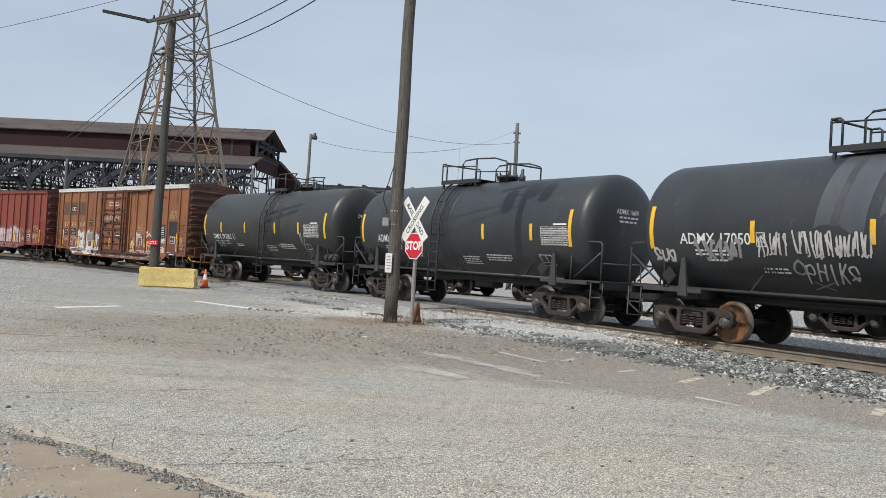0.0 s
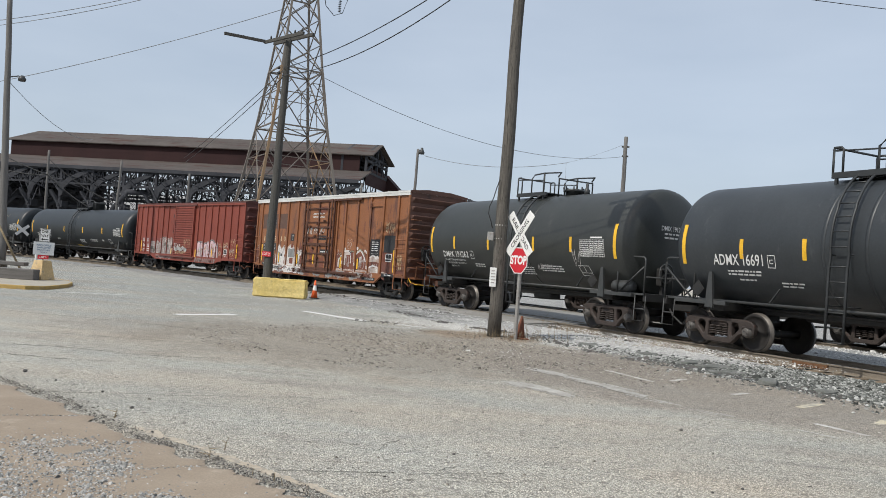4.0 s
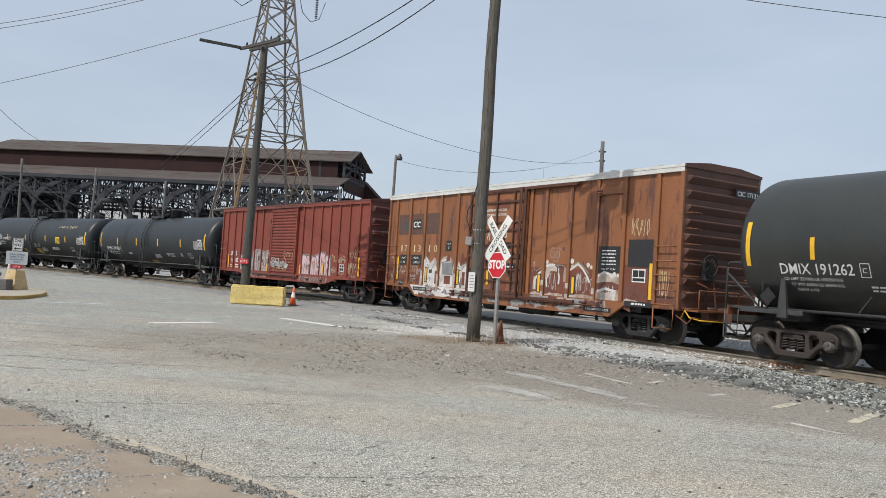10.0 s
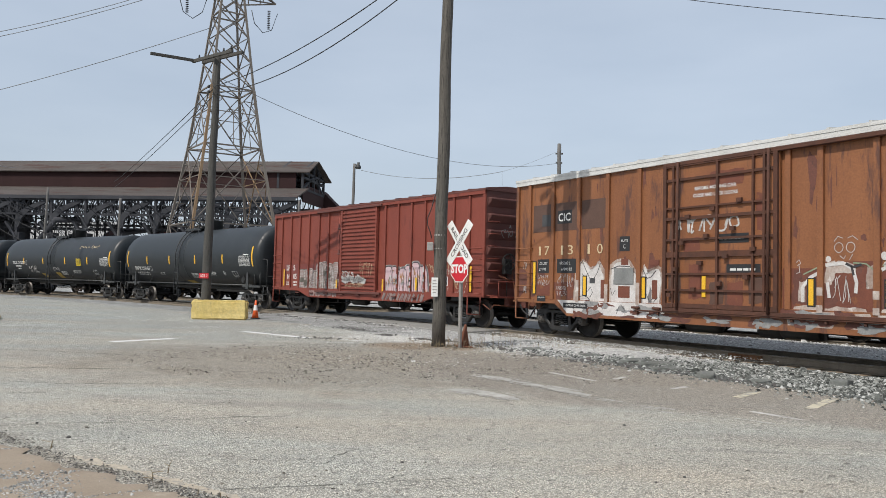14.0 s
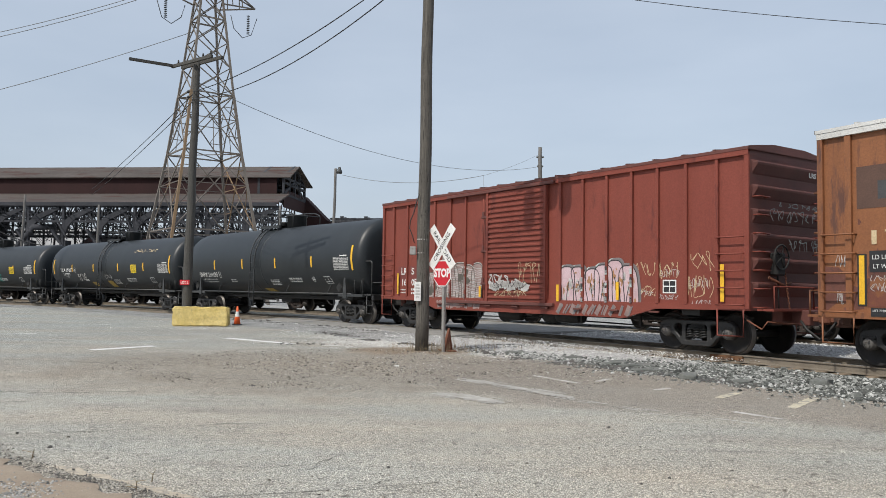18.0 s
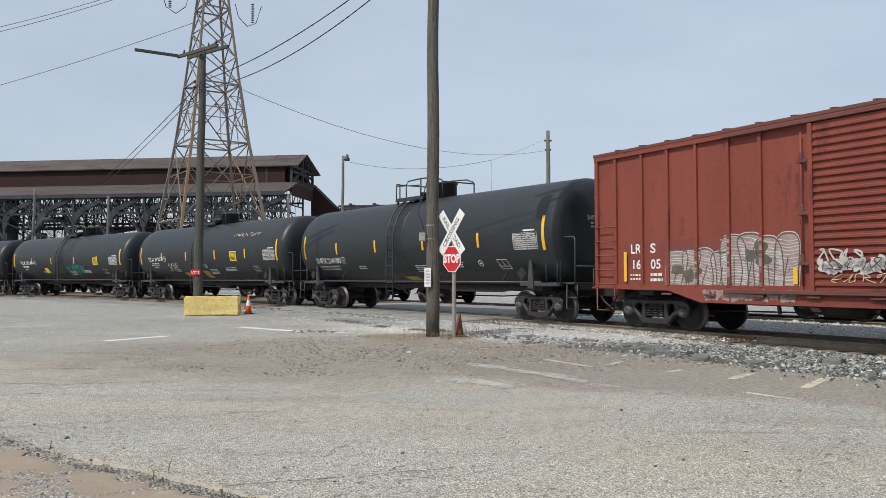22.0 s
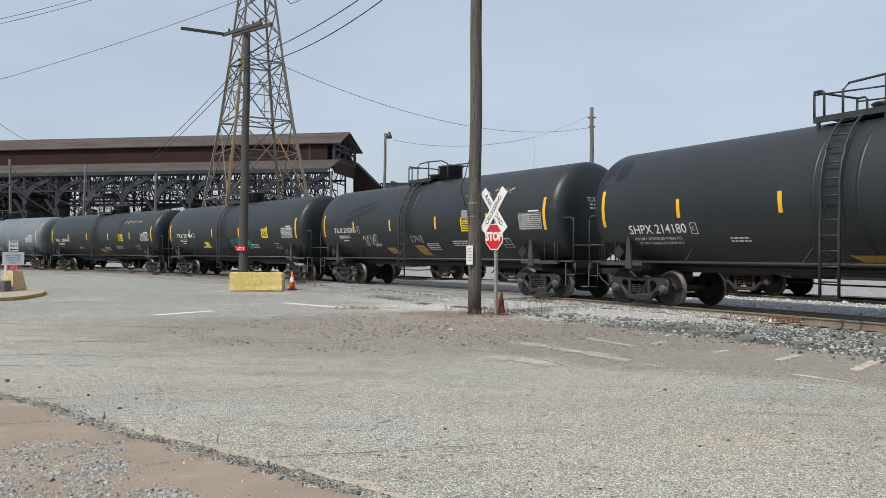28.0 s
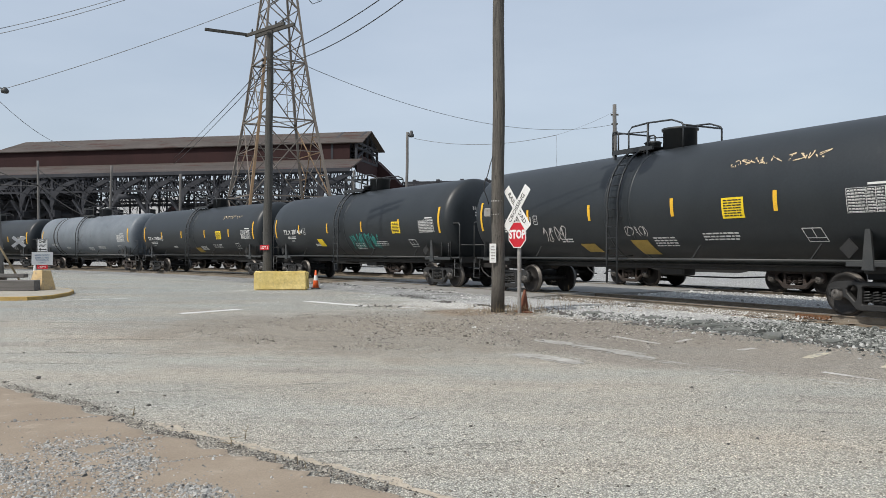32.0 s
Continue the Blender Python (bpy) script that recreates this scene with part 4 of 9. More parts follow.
def build_lip():
    """The pale worn lip of the lot along the seam, broken in places."""
    bm = fresh()
    M["lip"] = mat("pale_sandy_asphalt_lip", (0.4, 0.34, 0.26), (0.5, 0.435, 0.345), 6, 0.95, wear=(0.3, 0.275, 0.235), wear_at=0.5, wear_scale=14, bump=0.3, bump_scale=60)
    rng = random.Random(61)
    rows = []
    for k in range(150):
        u = 5.6 + 6.2 * k / 149
        x, y = edge_point(u)
        w = max(0.012, 0.075 + 0.13 * noise.noise((u * 2.1, 3.0, 0.0)) + rng.uniform(-0.015, 0.015))
        d = 0.2 + 0.03 * noise.noise((u * 3.0, 9.0, 0.0))
        rows.append([bm.verts.new((x + 0.56 * q, y + 0.83 * q, LOT + 0.004)) for q in (d, d + w)])
    for a, b in zip(rows, rows[1:]):
        bm.faces.new((a[0], b[0], b[1], a[1]))
    bmesh.ops.recalc_face_normals(bm, faces=bm.faces)
    tagged(part("asphalt_lip", bm, M["lip"]), "pale sandy worn lip of the asphalt along the seam", "pavement edge", kind="structure")


build_lip()


def pebble(x, y, r, seed):
    rng = random.Random(seed)
    bm = fresh()
    bmesh.ops.create_icosphere(bm, subdivisions=2, radius=r)
    for v in bm.verts:
        v.co *= 1 + 0.35 * noise.noise(v.co * (0.9 / r) + Vector((seed, 0, 0)))
        v.co.z *= 0.75
    ob = part("stone", bm, M["darkstone"])
    ob.matrix_basis = pose(x, y, LOT + r * 0.5, 0, 0, rng.uniform(0, 360))
    tagged(ob, "single dark stone lying on the lot", "stone", group="single stones on the lot")


for k, (x, y, r) in enumerate(((-0.57, 6.48, 0.02), (-1.0, 6.66, 0.012), (1.56, 8.61, 0.026), (1.67, 7.57, 0.014), (1.63, 6.33, 0.018), (1.37, 6.12, 0.016), (-5.6, 8.35, 0.035), (-5.0, 8.0, 0.02), (-3.6, 7.0, 0.026), (-4.25, 7.62, 0.02), (-3.1, 7.1, 0.012))):
    pebble(x, y, r * 0.7, k)


def painted_line(p, q, w, material, label):
    bm = fresh()
    a, b = Vector(p), Vector(q)
    n = 14
    rng = random.Random(int(p[0] * 100))
    d = (b - a).normalized()
    nrm = Vector((-d.y, d.x)) * w / 2
    rows = []
    for k in range(n + 1):
        c = a.lerp(b, k / n)
        e0, e1 = rng.uniform(0.8, 1.1), rng.uniform(0.8, 1.1)
        rows.append([bm.verts.new((*(c + nrm * e0), LOT + 0.004)), bm.verts.new((*(c - nrm * e1), LOT + 0.004))])
    for r0, r1 in zip(rows, rows[1:]):
        bm.faces.new((r0[0], r0[1], r1[1], r1[0]))
    bmesh.ops.recalc_face_normals(bm, faces=bm.faces)
    tagged(part("painted_line", bm, M[material]), label, "road marking", kind="structure")


for p, q in (((-14.0, 22.0), (-12.6, 23.2)), ((-3.6, 20.3), (-2.8, 20.0))):
    painted_line(p, q, 0.13, "paintmark", "worn white painted line on the lot")
for p, q in (((1.19, 13.78), (1.82, 12.71)), ((3.31, 9.96), (3.7, 9.41)), ((2.13, 13.0), (2.42, 13.46)), ((2.84, 12.01), (3.13, 12.33))):
    painted_line(p, q, 0.11, "dimmark", "nearly worn away white painted line on the lot")
for p, q in (((-8.28, 17.58), (-7.46, 19.09)), ((-6.76, 22.51), (-4.48, 20.61))):
    painted_line(p, q, 0.3, "paintmark", "white painted line on the lot")


def worn_streak(p, q, w, n, seed):
    """Old paint scuffed to thin streaks."""
    rng = random.Random(seed)
    bm = fresh()
    a, b = Vector(p), Vector(q)
    d = (b - a).normalized()
    nrm = Vector((-d.y, d.x))
    for k in range(n):
        c = a.lerp(b, rng.random()) + nrm * rng.gauss(0, w / 3)
        e = c + d * rng.uniform(0.08, 0.5) + nrm * rng.uniform(-0.015, 0.015)
        add_stroke(bm, lambda x, y: (x, y, LOT + 0.004 + 0.00002 * k), [tuple(c), tuple(c.lerp(e, 0.5) + nrm * rng.uniform(-0.01, 0.01)), tuple(e)], rng.uniform(0.01, 0.045))
    tagged(part("paint_streaks", bm, M["fademark"]), "nearly worn away white streaks on the lot", "road marking", kind="stuff")


for k, (p, q, w, n) in enumerate((((-0.06, 13.12), (1.36, 11.21), 0.24, 170), ((-0.35, 11.3), (0.33, 10.53), 0.3, 110), ((-2.8, 20.1), (-1.9, 19.8), 0.4, 30), ((1.2, 11.0), (3.2, 9.2), 0.5, 26))):
    worn_streak(p, q, w, n, 500 + k)
for p, q in (((4.15, 10.35), (4.92, 11.44)), ((3.53, 11.24), (4.02, 11.91)), ((5.2, 9.3), (5.6, 9.9))):
    painted_line(p, q, 0.14, "ypaintmark", "worn yellowish painted bay mark")


# ---- rails and ties ----
RAIL = [(-0.07, -0.172), (0.07, -0.172), (0.07, -0.158), (0.012, -0.14), (0.012, -0.04), (0.036, -0.032), (0.036, -0.004), (0.03, 0.0),
        (-0.03, 0.0), (-0.036, -0.004), (-0.036, -0.032), (-0.012, -0.04), (-0.012, -0.14), (-0.07, -0.158)]


def build_track(name, off, label, singles):
    root = thing(name, label, "track", kind="structure")
    for side in (-0.755, 0.755):
        bm = fresh()
        rows = []
        ss = np.arange(-60, 140, 1.0)
        for s in ss:
            rows.append([bm.verts.new(at_track(s, off + side + o, z)) for o, z in RAIL])
        n = len(RAIL)
        for a, b in zip(rows, rows[1:]):
            for k in range(n):
                f = bm.faces.new((a[k], a[(k + 1) % n], b[(k + 1) % n], b[k]))
                f.material_index = 1 if k in (7,) else 0
        part("rail", bm, [M["rail"], M["railtop"]], root)
    bm = fresh()
    box(bm, 0, 0, 0, 0.23, 2.6, 0.18, bevel=0.012)
    me = bpy.data.meshes.new("tie")
    bm.to_mesh(me)
    bm.free()
    me.materials.append(M["tie"])
    rng = random.Random(7 + len(name))
    if singles:
        for i in range(250):
            s = -26 + i * 0.53
            x, y, th = on_track(s, off + rng.uniform(-0.05, 0.05))
            o = new("tie", me)
            o.parent = root
            o.matrix_basis = pose(x, y, -0.262 + rng.uniform(-0.008, 0.006), 0, 0, facing(s) + rng.uniform(-1.5, 1.5))
    else:
        bm = fresh()
        for i in range(230):
            s = -20 + i * 0.55
            x, y, th = on_track(s, off + rng.uniform(-0.05, 0.05))
            box(bm, 0, 0, 0, 0.23, 2.6, 0.18, m=pose(x, y, -0.262, 0, 0, facing(s) + rng.uniform(-1.5, 1.5)))
        tagged(part("ties", bm, M["tie"], root), kind="stuff")
    return root


build_track("track_near", 0.0, "rusty rails on weathered timber ties in ballast", True)
build_track("track_far", FAR, "second rusty track on timber ties", False)


# ---- rolling stock: trucks ----
WR = 0.457
SHARED = {}


def cast_plate(bm, outer, holes, y0, y1, chamfer):
    """A plate in the xz plane with holes through it and rounded edges."""
    edges = []
    for loop in [outer] + holes:
        vs = [bm.verts.new((x, y0, z)) for x, z in loop]
        edges += [bm.edges.new((p, q)) for p, q in zip(vs, vs[1:] + vs[:1])]
    faces = [g for g in bmesh.ops.triangle_fill(bm, use_beauty=True, edges=edges)["geom"] if isinstance(g, bmesh.types.BMFace)]
    grown = bmesh.ops.extrude_face_region(bm, geom=faces)["geom"]
    bmesh.ops.translate(bm, vec=(0, y1 - y0, 0), verts=[g for g in grown if isinstance(g, bmesh.types.BMVert)])
    bmesh.ops.recalc_face_normals(bm, faces=bm.faces)
    rim = [e for e in bm.edges if len(e.link_faces) == 2 and e.calc_face_angle() > 1.3]
    bmesh.ops.bevel(bm, geom=rim, offset=chamfer, segments=1, affect="EDGES")


def truck_meshes():
    if SHARED:
        return SHARED
    bm = fresh()                                             # wheelset, axle along y
    for sgn in (-1, 1):
        prof = [(0.69, 0.1), (0.70, 0.12), (0.705, 0.37), (0.685, 0.385), (0.683, 0.485), (0.705, 0.487), (0.715, 0.462), (0.815, 0.453), (0.818, 0.39), (0.79, 0.37),
                (0.775, 0.15), (0.81, 0.13), (0.812, 0.09)]
        rings = lathe(bm, [(u * sgn, r) for u, r in prof], 28, "y", cap=False)
        for f in bm.faces:
            r = [math.hypot(v.co.x, v.co.z) for v in f.verts]
            if min(r) > 0.44 and abs(f.verts[0].co.y) > 0.7:
                f.material_index = 1
    lathe(bm, [(-0.98, 0.075), (-0.7, 0.085), (0.7, 0.085), (0.98, 0.075)], 12, "y")
    for sgn in (-1, 1):                                       # bearing end caps with bolts turn with the axle
        lathe(bm, [(sgn * 0.9, 0.13), (sgn * 1.06, 0.13), (sgn * 1.07, 0.11), (sgn * 1.12, 0.105), (sgn * 1.135, 0.085), (sgn * 1.135, 0.03)], 16, "y")
        for k in range(3):
            a = k * math.tau / 3
            box(bm, 0.058 * math.cos(a), sgn * 1.145, 0.058 * math.sin(a), 0.036, 0.03, 0.036)
        for f in bm.faces:
            if abs(f.calc_center_median().y) > 0.9:
                f.material_index = 2
    bmesh.ops.recalc_face_normals(bm, faces=bm.faces)
    me = bpy.data.meshes.new("wheelset")
    bm.to_mesh(me)
    bm.free()
    me.materials.append(M["wheel"])
    me.materials.append(M["tread"])
    me.materials.append(M["bearing"])
    SHARED["wheelset"] = me
    me = me.copy()
    me.materials.append(M["rustplate"])
    for f in me.polygons:
        if f.center.y < -0.7 and f.material_index == 0 and math.hypot(f.center.x, f.center.z) > 0.13:
            f.material_index = 3
    SHARED["rusty_wheelset"] = me
    bm = fresh()                                             # cast side frame: arched top, windows, spring pocket, jaws over the bearings
    half = [(0.0, 0.74), (0.3, 0.74), (0.6, 0.755), (0.86, 0.745), (1.0, 0.71), (1.085, 0.64), (1.1, 0.54), (1.085, 0.42), (1.03, 0.41), (1.015, 0.55), (0.96, 0.585), (0.82, 0.585), (0.765, 0.55),
            (0.75, 0.4), (0.68, 0.385), (0.6, 0.33), (0.44, 0.165), (0.37, 0.14), (0.0, 0.14)]
    outer = half + [(-x, z) for x, z in half[-2:0:-1]]
    window = [(0.43, 0.34), (0.47, 0.335), (0.64, 0.5), (0.655, 0.57), (0.6, 0.64), (0.5, 0.655), (0.43, 0.63), (0.41, 0.58)]
    pocket = [(-0.31, 0.27), (0.31, 0.27), (0.31, 0.6), (0.27, 0.64), (-0.27, 0.64), (-0.31, 0.6)]
    cast_plate(bm, outer, [window, [(-x, z) for x, z in window], pocket], -0.075, 0.075, 0.02)
    for sx in (-1, 1):                                        # bearing adapters
        box(bm, sx * 0.89, 0, 0.575, 0.26, 0.19, 0.05, bevel=0.01)
    me = bpy.data.meshes.new("side_frame")
    bm.to_mesh(me)
    bm.free()
    me.materials.append(M["steelcast"])
    SHARED["side_frame"] = me
    bm = fresh()                                             # spring nest
    for x in (-0.2, 0, 0.2):
        pts = [(x + 0.085 * math.cos(k * 1.05), 0.085 * math.sin(k * 1.05), 0.31 + 0.235 * k / 24) for k in range(25)]
        tube(bm, pts, 0.02, 5)
    me = bpy.data.meshes.new("spring_nest")
    bm.to_mesh(me)
    bm.free()
    me.materials.append(M["steelcast"])
    SHARED["spring_nest"] = me
    bm = fresh()                                             # bolster with its ends, brake beams
    box(bm, 0, 0, 0.62, 0.42, 2.05, 0.2, bevel=0.03)
    box(bm, 0, 0, 0.78, 0.5, 0.5, 0.14, bevel=0.02)
    for sx in (-1, 1):
        box(bm, sx * 0.36, 0, 0.42, 0.08, 1.45, 0.12, bevel=0.01)
        for sy in (-1, 1):
            box(bm, sx * 0.42, sy * 0.76, 0.45, 0.07, 0.1, 0.34, bevel=0.01)
            box(bm, sx * 0.0, sy * 1.0, 0.57, 0.5, 0.13, 0.1, bevel=0.02)
    me = bpy.data.meshes.new("truck")
    bm.to_mesh(me)
    bm.free()
    me.materials.append(M["steelcast"])
    SHARED["truck"] = me
    return SHARED


TRUCKS, WHEELSETS = [], []


def add_truck(car, x, cast="steelcast", rusty=0):
    sh = dict(truck_meshes())
    for key in ("truck", "side_frame", "spring_nest"):
        if cast != "steelcast":
            if key + cast not in SHARED:
                SHARED[key + cast] = sh[key].copy()
                SHARED[key + cast].materials[0] = M[cast]
            sh[key] = SHARED[key + cast]
    tr = new("truck", sh["truck"])
    tr.parent = car
    tr.matrix_basis = pose(x, 0, 0)
    for sy in (-1, 1):
        for key in ("side_frame", "spring_nest"):
            o = new(key, sh[key])
            o.parent = tr
            o.matrix_basis = pose(0, sy * 1.0, 0)
    ws = []
    for sx in (-1, 1):
        o = new("wheelset", sh["rusty_wheelset" if rusty == sx else "wheelset"])
        o.parent = tr
        o.matrix_basis = pose(sx * 0.89, 0, WR)
        ws.append((o, sx * 0.89))
    return tr, ws


def add_coupler(car, x):
    bm = fresh()
    s = 1 if x > 0 else -1
    box(bm, x - s * 0.45, 0, 0.86, 0.7, 0.14, 0.16, bevel=0.02)
    box(bm, x - s * 0.08, 0.06, 0.87, 0.26, 0.16, 0.28, bevel=0.04)
    box(bm, x - s * 0.03, -0.1, 0.87, 0.16, 0.12, 0.26, bevel=0.04)
    part("coupler", bm, M["rust"], car)
    bm = fresh()
    tube(bm, [(x - s * 0.5, -0.3, 0.8), (x - s * 0.35, -0.32, 0.62), (x - s * 0.1, -0.25, 0.42), (x + s * 0.05, -0.2, 0.4)], 0.028, 6)
    part("air_hose", bm, M["wire"], car)


# ---- tank cars ----
CARS = []      # car, mid position at the start, truck spacing, trucks with their wheelsets, line offset, travel


HEAD = [(0.0, 0.02), (0.008, 0.4), (0.025, 0.75), (0.055, 1.02), (0.095, 1.2), (0.15, 1.33), (0.22, 1.42), (0.3, 1.475), (0.39, 1.5)]


def tank_car(label, s_right, s_left, paint, length_over, R=1.62, zc=2.62, dome="big", text=None, head_text=None, ladder_x=-0.5, rail=(-1.53, -0.85, 0.1, 1.45), grafs=(),
             stripes=(-4.75, -1.68, 1.6, 4.7), table=6.2, placard=None, notices=(), logo=None, brake_end=0, hoops=(), bands=(), box_at=5.25, oval=None, words=(), washes=(), side_print=(), drop=0.05):
    """A tank car on two trucks. Heights on the shell are arc lengths from its widest line; x runs towards the train's head."""
    a = s_left - s_right
    mid = (s_left + s_right) / 2
    car = thing("tank_car", label, "tank car", group="tank cars of the passing train")
    Lt = length_over - 1.6
    h = Lt / 2
    bm = fresh()
    prof = [(-h + u, r / 1.5 * R) for u, r in HEAD] + [(-h + Lt * k / 12, R) for k in range(1, 12)] + [(h - u, r / 1.5 * R) for u, r in HEAD[::-1]]
    lathe(bm, prof, 64, "x", (0, 0, zc))
    tank = part("tank", bm, M[paint], car)

    def put(x, hgt, lift=0.008):
        phi = (hgt + drop) / R
        return (x, -(R + lift) * math.cos(phi), zc + (R + lift) * math.sin(phi))

    def put_head(y, z):
        r = math.hypot(y, z - zc)
        return (h - float(np.interp(r, [q / 1.5 * R for _, q in HEAD], [q for q, _ in HEAD])) + 0.008, y, z)

    for x in (ladder_x - 0.5, ladder_x + 0.5):     # lapped jacket seams
        bm = fresh()
        lathe(bm, [(x - 0.045, R - 0.002), (x - 0.04, R + 0.008), (x + 0.04, R + 0.008), (x + 0.045, R - 0.002)], 64, "x", (0, 0, zc), cap=False)
        part("jacket_seam", bm, M[paint], tank)
    for x, w in bands:
        bm = fresh()
        lathe(bm, [(x - w, R - 0.002), (x - w + 0.01, R + 0.014), (x + w - 0.01, R + 0.014), (x + w, R - 0.002)], 64, "x", (0, 0, zc), cap=False)
        part("dark_band", bm, M["frame"], tank, "dark band round the shell")
    for x in (-h + (0.52 if dome == "small" else 0.68), h - 0.68):
        bm = fresh()
        add_patch(bm, put, x - 0.06, x + 0.06, -0.58, 0.42, 1, 10)
        part("reflector_stripe", bm, M["yellow"], tank, "long yellow reflective stripe")
    for x in stripes:
        bm = fresh()
        add_patch(bm, put, x - 0.055, x + 0.055, -0.42, 0.04, 1, 5)
        part("reflector_stripe", bm, M["yellow"], tank, "short yellow reflective stripe")
    if text:
        body, x0, x1, y0, y1 = text
        bm = fresh()
        text_fit(bm, body, put, x0, x1, y0, y1, 0.009)
        part("lettering", bm, M["white"], tank, "white stencilled lettering")
        bm = fresh()
        for ax, ay, bx, by in ((0, 0, 0.2, 0), (0, 0.28, 0.2, 0.28), (0, 0, 0, 0.28), (0.2, 0, 0.2, 0.28), (0.06, 0.18, 0.14, 0.18), (0.06, 0.1, 0.14, 0.1), (0.06, 0.1, 0.06, 0.18)):
            add_stroke(bm, put, [(x1 + 0.14 + ax, y0 - 0.03 + ay), (x1 + 0.14 + bx, y0 - 0.03 + by)], 0.016)
        part("stencil_box", bm, M["white"], tank)
    for body, x0, x1, y0, y1 in side_print:
        bm = fresh()
        text_fit(bm, body, put, x0, x1, y0, y1, 0.006)
        part("lettering", bm, M["white"], tank, "small white stencilled lettering")
    if head_text:
        bm = fresh()
        text_fit(bm, head_text, put_head, -0.48, 0.42, 2.97, 3.11, 0.012)
        part("lettering", bm, M["white"], tank, "white lettering on the head")
        bm = fresh()
        for z, w in ((2.86, 0.36), (2.75, 0.32)):
            y = -0.36
            rr = random.Random(int(z * 100))
            while y < w:
                l = rr.uniform(0.08, 0.18)
                add_patch(bm, put_head, y, y + l, z, z + 0.05, 1, 1)
                y += l + 0.04
        tagged(part("small_print", bm, M["white"], tank), kind="stuff")
    rng = random.Random(int(s_right * 10))
    xm = text[1] + 0.9 if text else -h + 2.6
    ym = text[3] - 0.16 if text else -0.75
    for cx, cy, rows, w in ((() if side_print else ((xm, ym, 2, 1.0), (xm + 0.05, ym - 0.22, 1, 0.5))) + ( (0.13 * h, -1.02, 4, 0.8), (0.36 * h, -0.93, 3, 1.1), (-0.36 * h, -1.0, 2, 0.6))):
        bm = fresh()
        for r in range(rows):
            x = cx - w / 2
            while x < cx + w / 2 - 0.06:
                l = rng.uniform(0.05, 0.2)
                add_patch(bm, put, x, min(x + l, cx + w / 2), cy - r * 0.085, cy - r * 0.085 + 0.042, 1, 1)
                x += l + 0.03
        tagged(part("small_print", bm, M["white"], tank), kind="stuff")
    bm = fresh()                                             # inspection table: ruled rows of small print
    for j in range(8):
        x = table
        for i, w in enumerate((0.42, 0.2, 0.2, 0.2)):
            y = -0.1 - j * 0.062
            e = x + 0.02
            while e < x + w - 0.05:
                l = rng.uniform(0.03, 0.09)
                add_patch(bm, put, e, min(e + l, x + w - 0.02), y + 0.003, y + 0.024, 1, 1)
                e += l + 0.015
            x += w
    for j in range(9):
        add_patch(bm, put, table - 0.01, table + 1.04, -0.05 - j * 0.062, -0.043 - j * 0.062, 2, 1)
    for x in (table - 0.015, table + 0.41, table + 0.61, table + 0.81, table + 1.03):
        add_patch(bm, put, x, x + 0.012, -0.548, -0.043, 1, 4)
    add_patch(bm, put, table + 0.45, table + 0.95, 0.0, 0.045, 1, 1)
    part("data_table", bm, M["white"], tank, "white stencilled inspection table")
    bm = fresh()
    for (ax, ay), (bx, by) in (((0, 0), (0.46, 0)), ((0, 0.34), (0.46, 0.34)), ((0, 0), (0, 0.34)), ((0.46, 0), (0.46, 0.34)), ((0.24, 0.1), (0.24, 0.34)), ((0, 0.1), (0.46, 0.1))):
        add_stroke(bm, lambda x, y: put(x, y, 0.009), [(box_at + ax - ay * 0.2 + 0.05, -1.18 + ay), (box_at + bx - by * 0.2 + 0.05, -1.18 + by)], 0.02)
    part("stencil_box", bm, M["white"], tank)
    if oval:
        bm = fresh()
        pts = [(oval + 0.11 * math.cos(k * math.tau / 16), -0.96 + 0.11 * math.sin(k * math.tau / 16)) for k in range(17)]
        add_stroke(bm, put, pts, 0.02)
        add_patch(bm, put, oval - 0.07, oval + 0.07, -0.99, -0.93, 1, 1)
        part("stencil_ring", bm, M["white"], tank)
    if placard:
        bm = fresh()
        add_patch(bm, put, placard, placard + 0.64, -0.54, -0.05, 1, 5)
        for j in range(7):
            e = placard + 0.06
            while e < placard + 0.52:
                l = rng.uniform(0.05, 0.16)
                add_patch(bm, lambda x, y: put(x, y, 0.012), e, min(e + l, placard + 0.58), -0.13 - j * 0.06, -0.1 - j * 0.06, 1, 1, 1)
                e += l + 0.02
        part("placard", bm, [M["placard"], M["ink"]], tank, "square yellow notice with black print")
    for x0, x1, y0, y1, colour in notices:
        bm = fresh()
        add_patch(bm, lambda x, y: put(x, y, 0.012), x0, x1, y0, y1, 1, 4, 0, -0.18)
        part("notice", bm, M[colour], tank, "slanting yellow notice")
    if logo:
        bm = fresh()
        for line in scribble(rng, logo[0], logo[1], 0.68, 0.88, 9):
            for q in range(len(line) - 1):
                if rng.random() < 0.75:
                    add_stroke(bm, put, [line[q], line[q + 1]], rng.uniform(0.012, 0.035))
        tagged(part("faded_logo", bm, M["grafyel"], tank), "flaked remains of a pale logo", kind="stuff")
    for x, lo, hi, w in hoops:
        bm = fresh()
        pts = [(x + 0.16 * math.sin((y - lo) / (hi - lo) * 2.2), y) for y in np.linspace(lo, hi, 36)]
        add_stroke(bm, put, pts, w)
        part("dust_streak", bm, M["streak"], tank, "grey dusty streak")
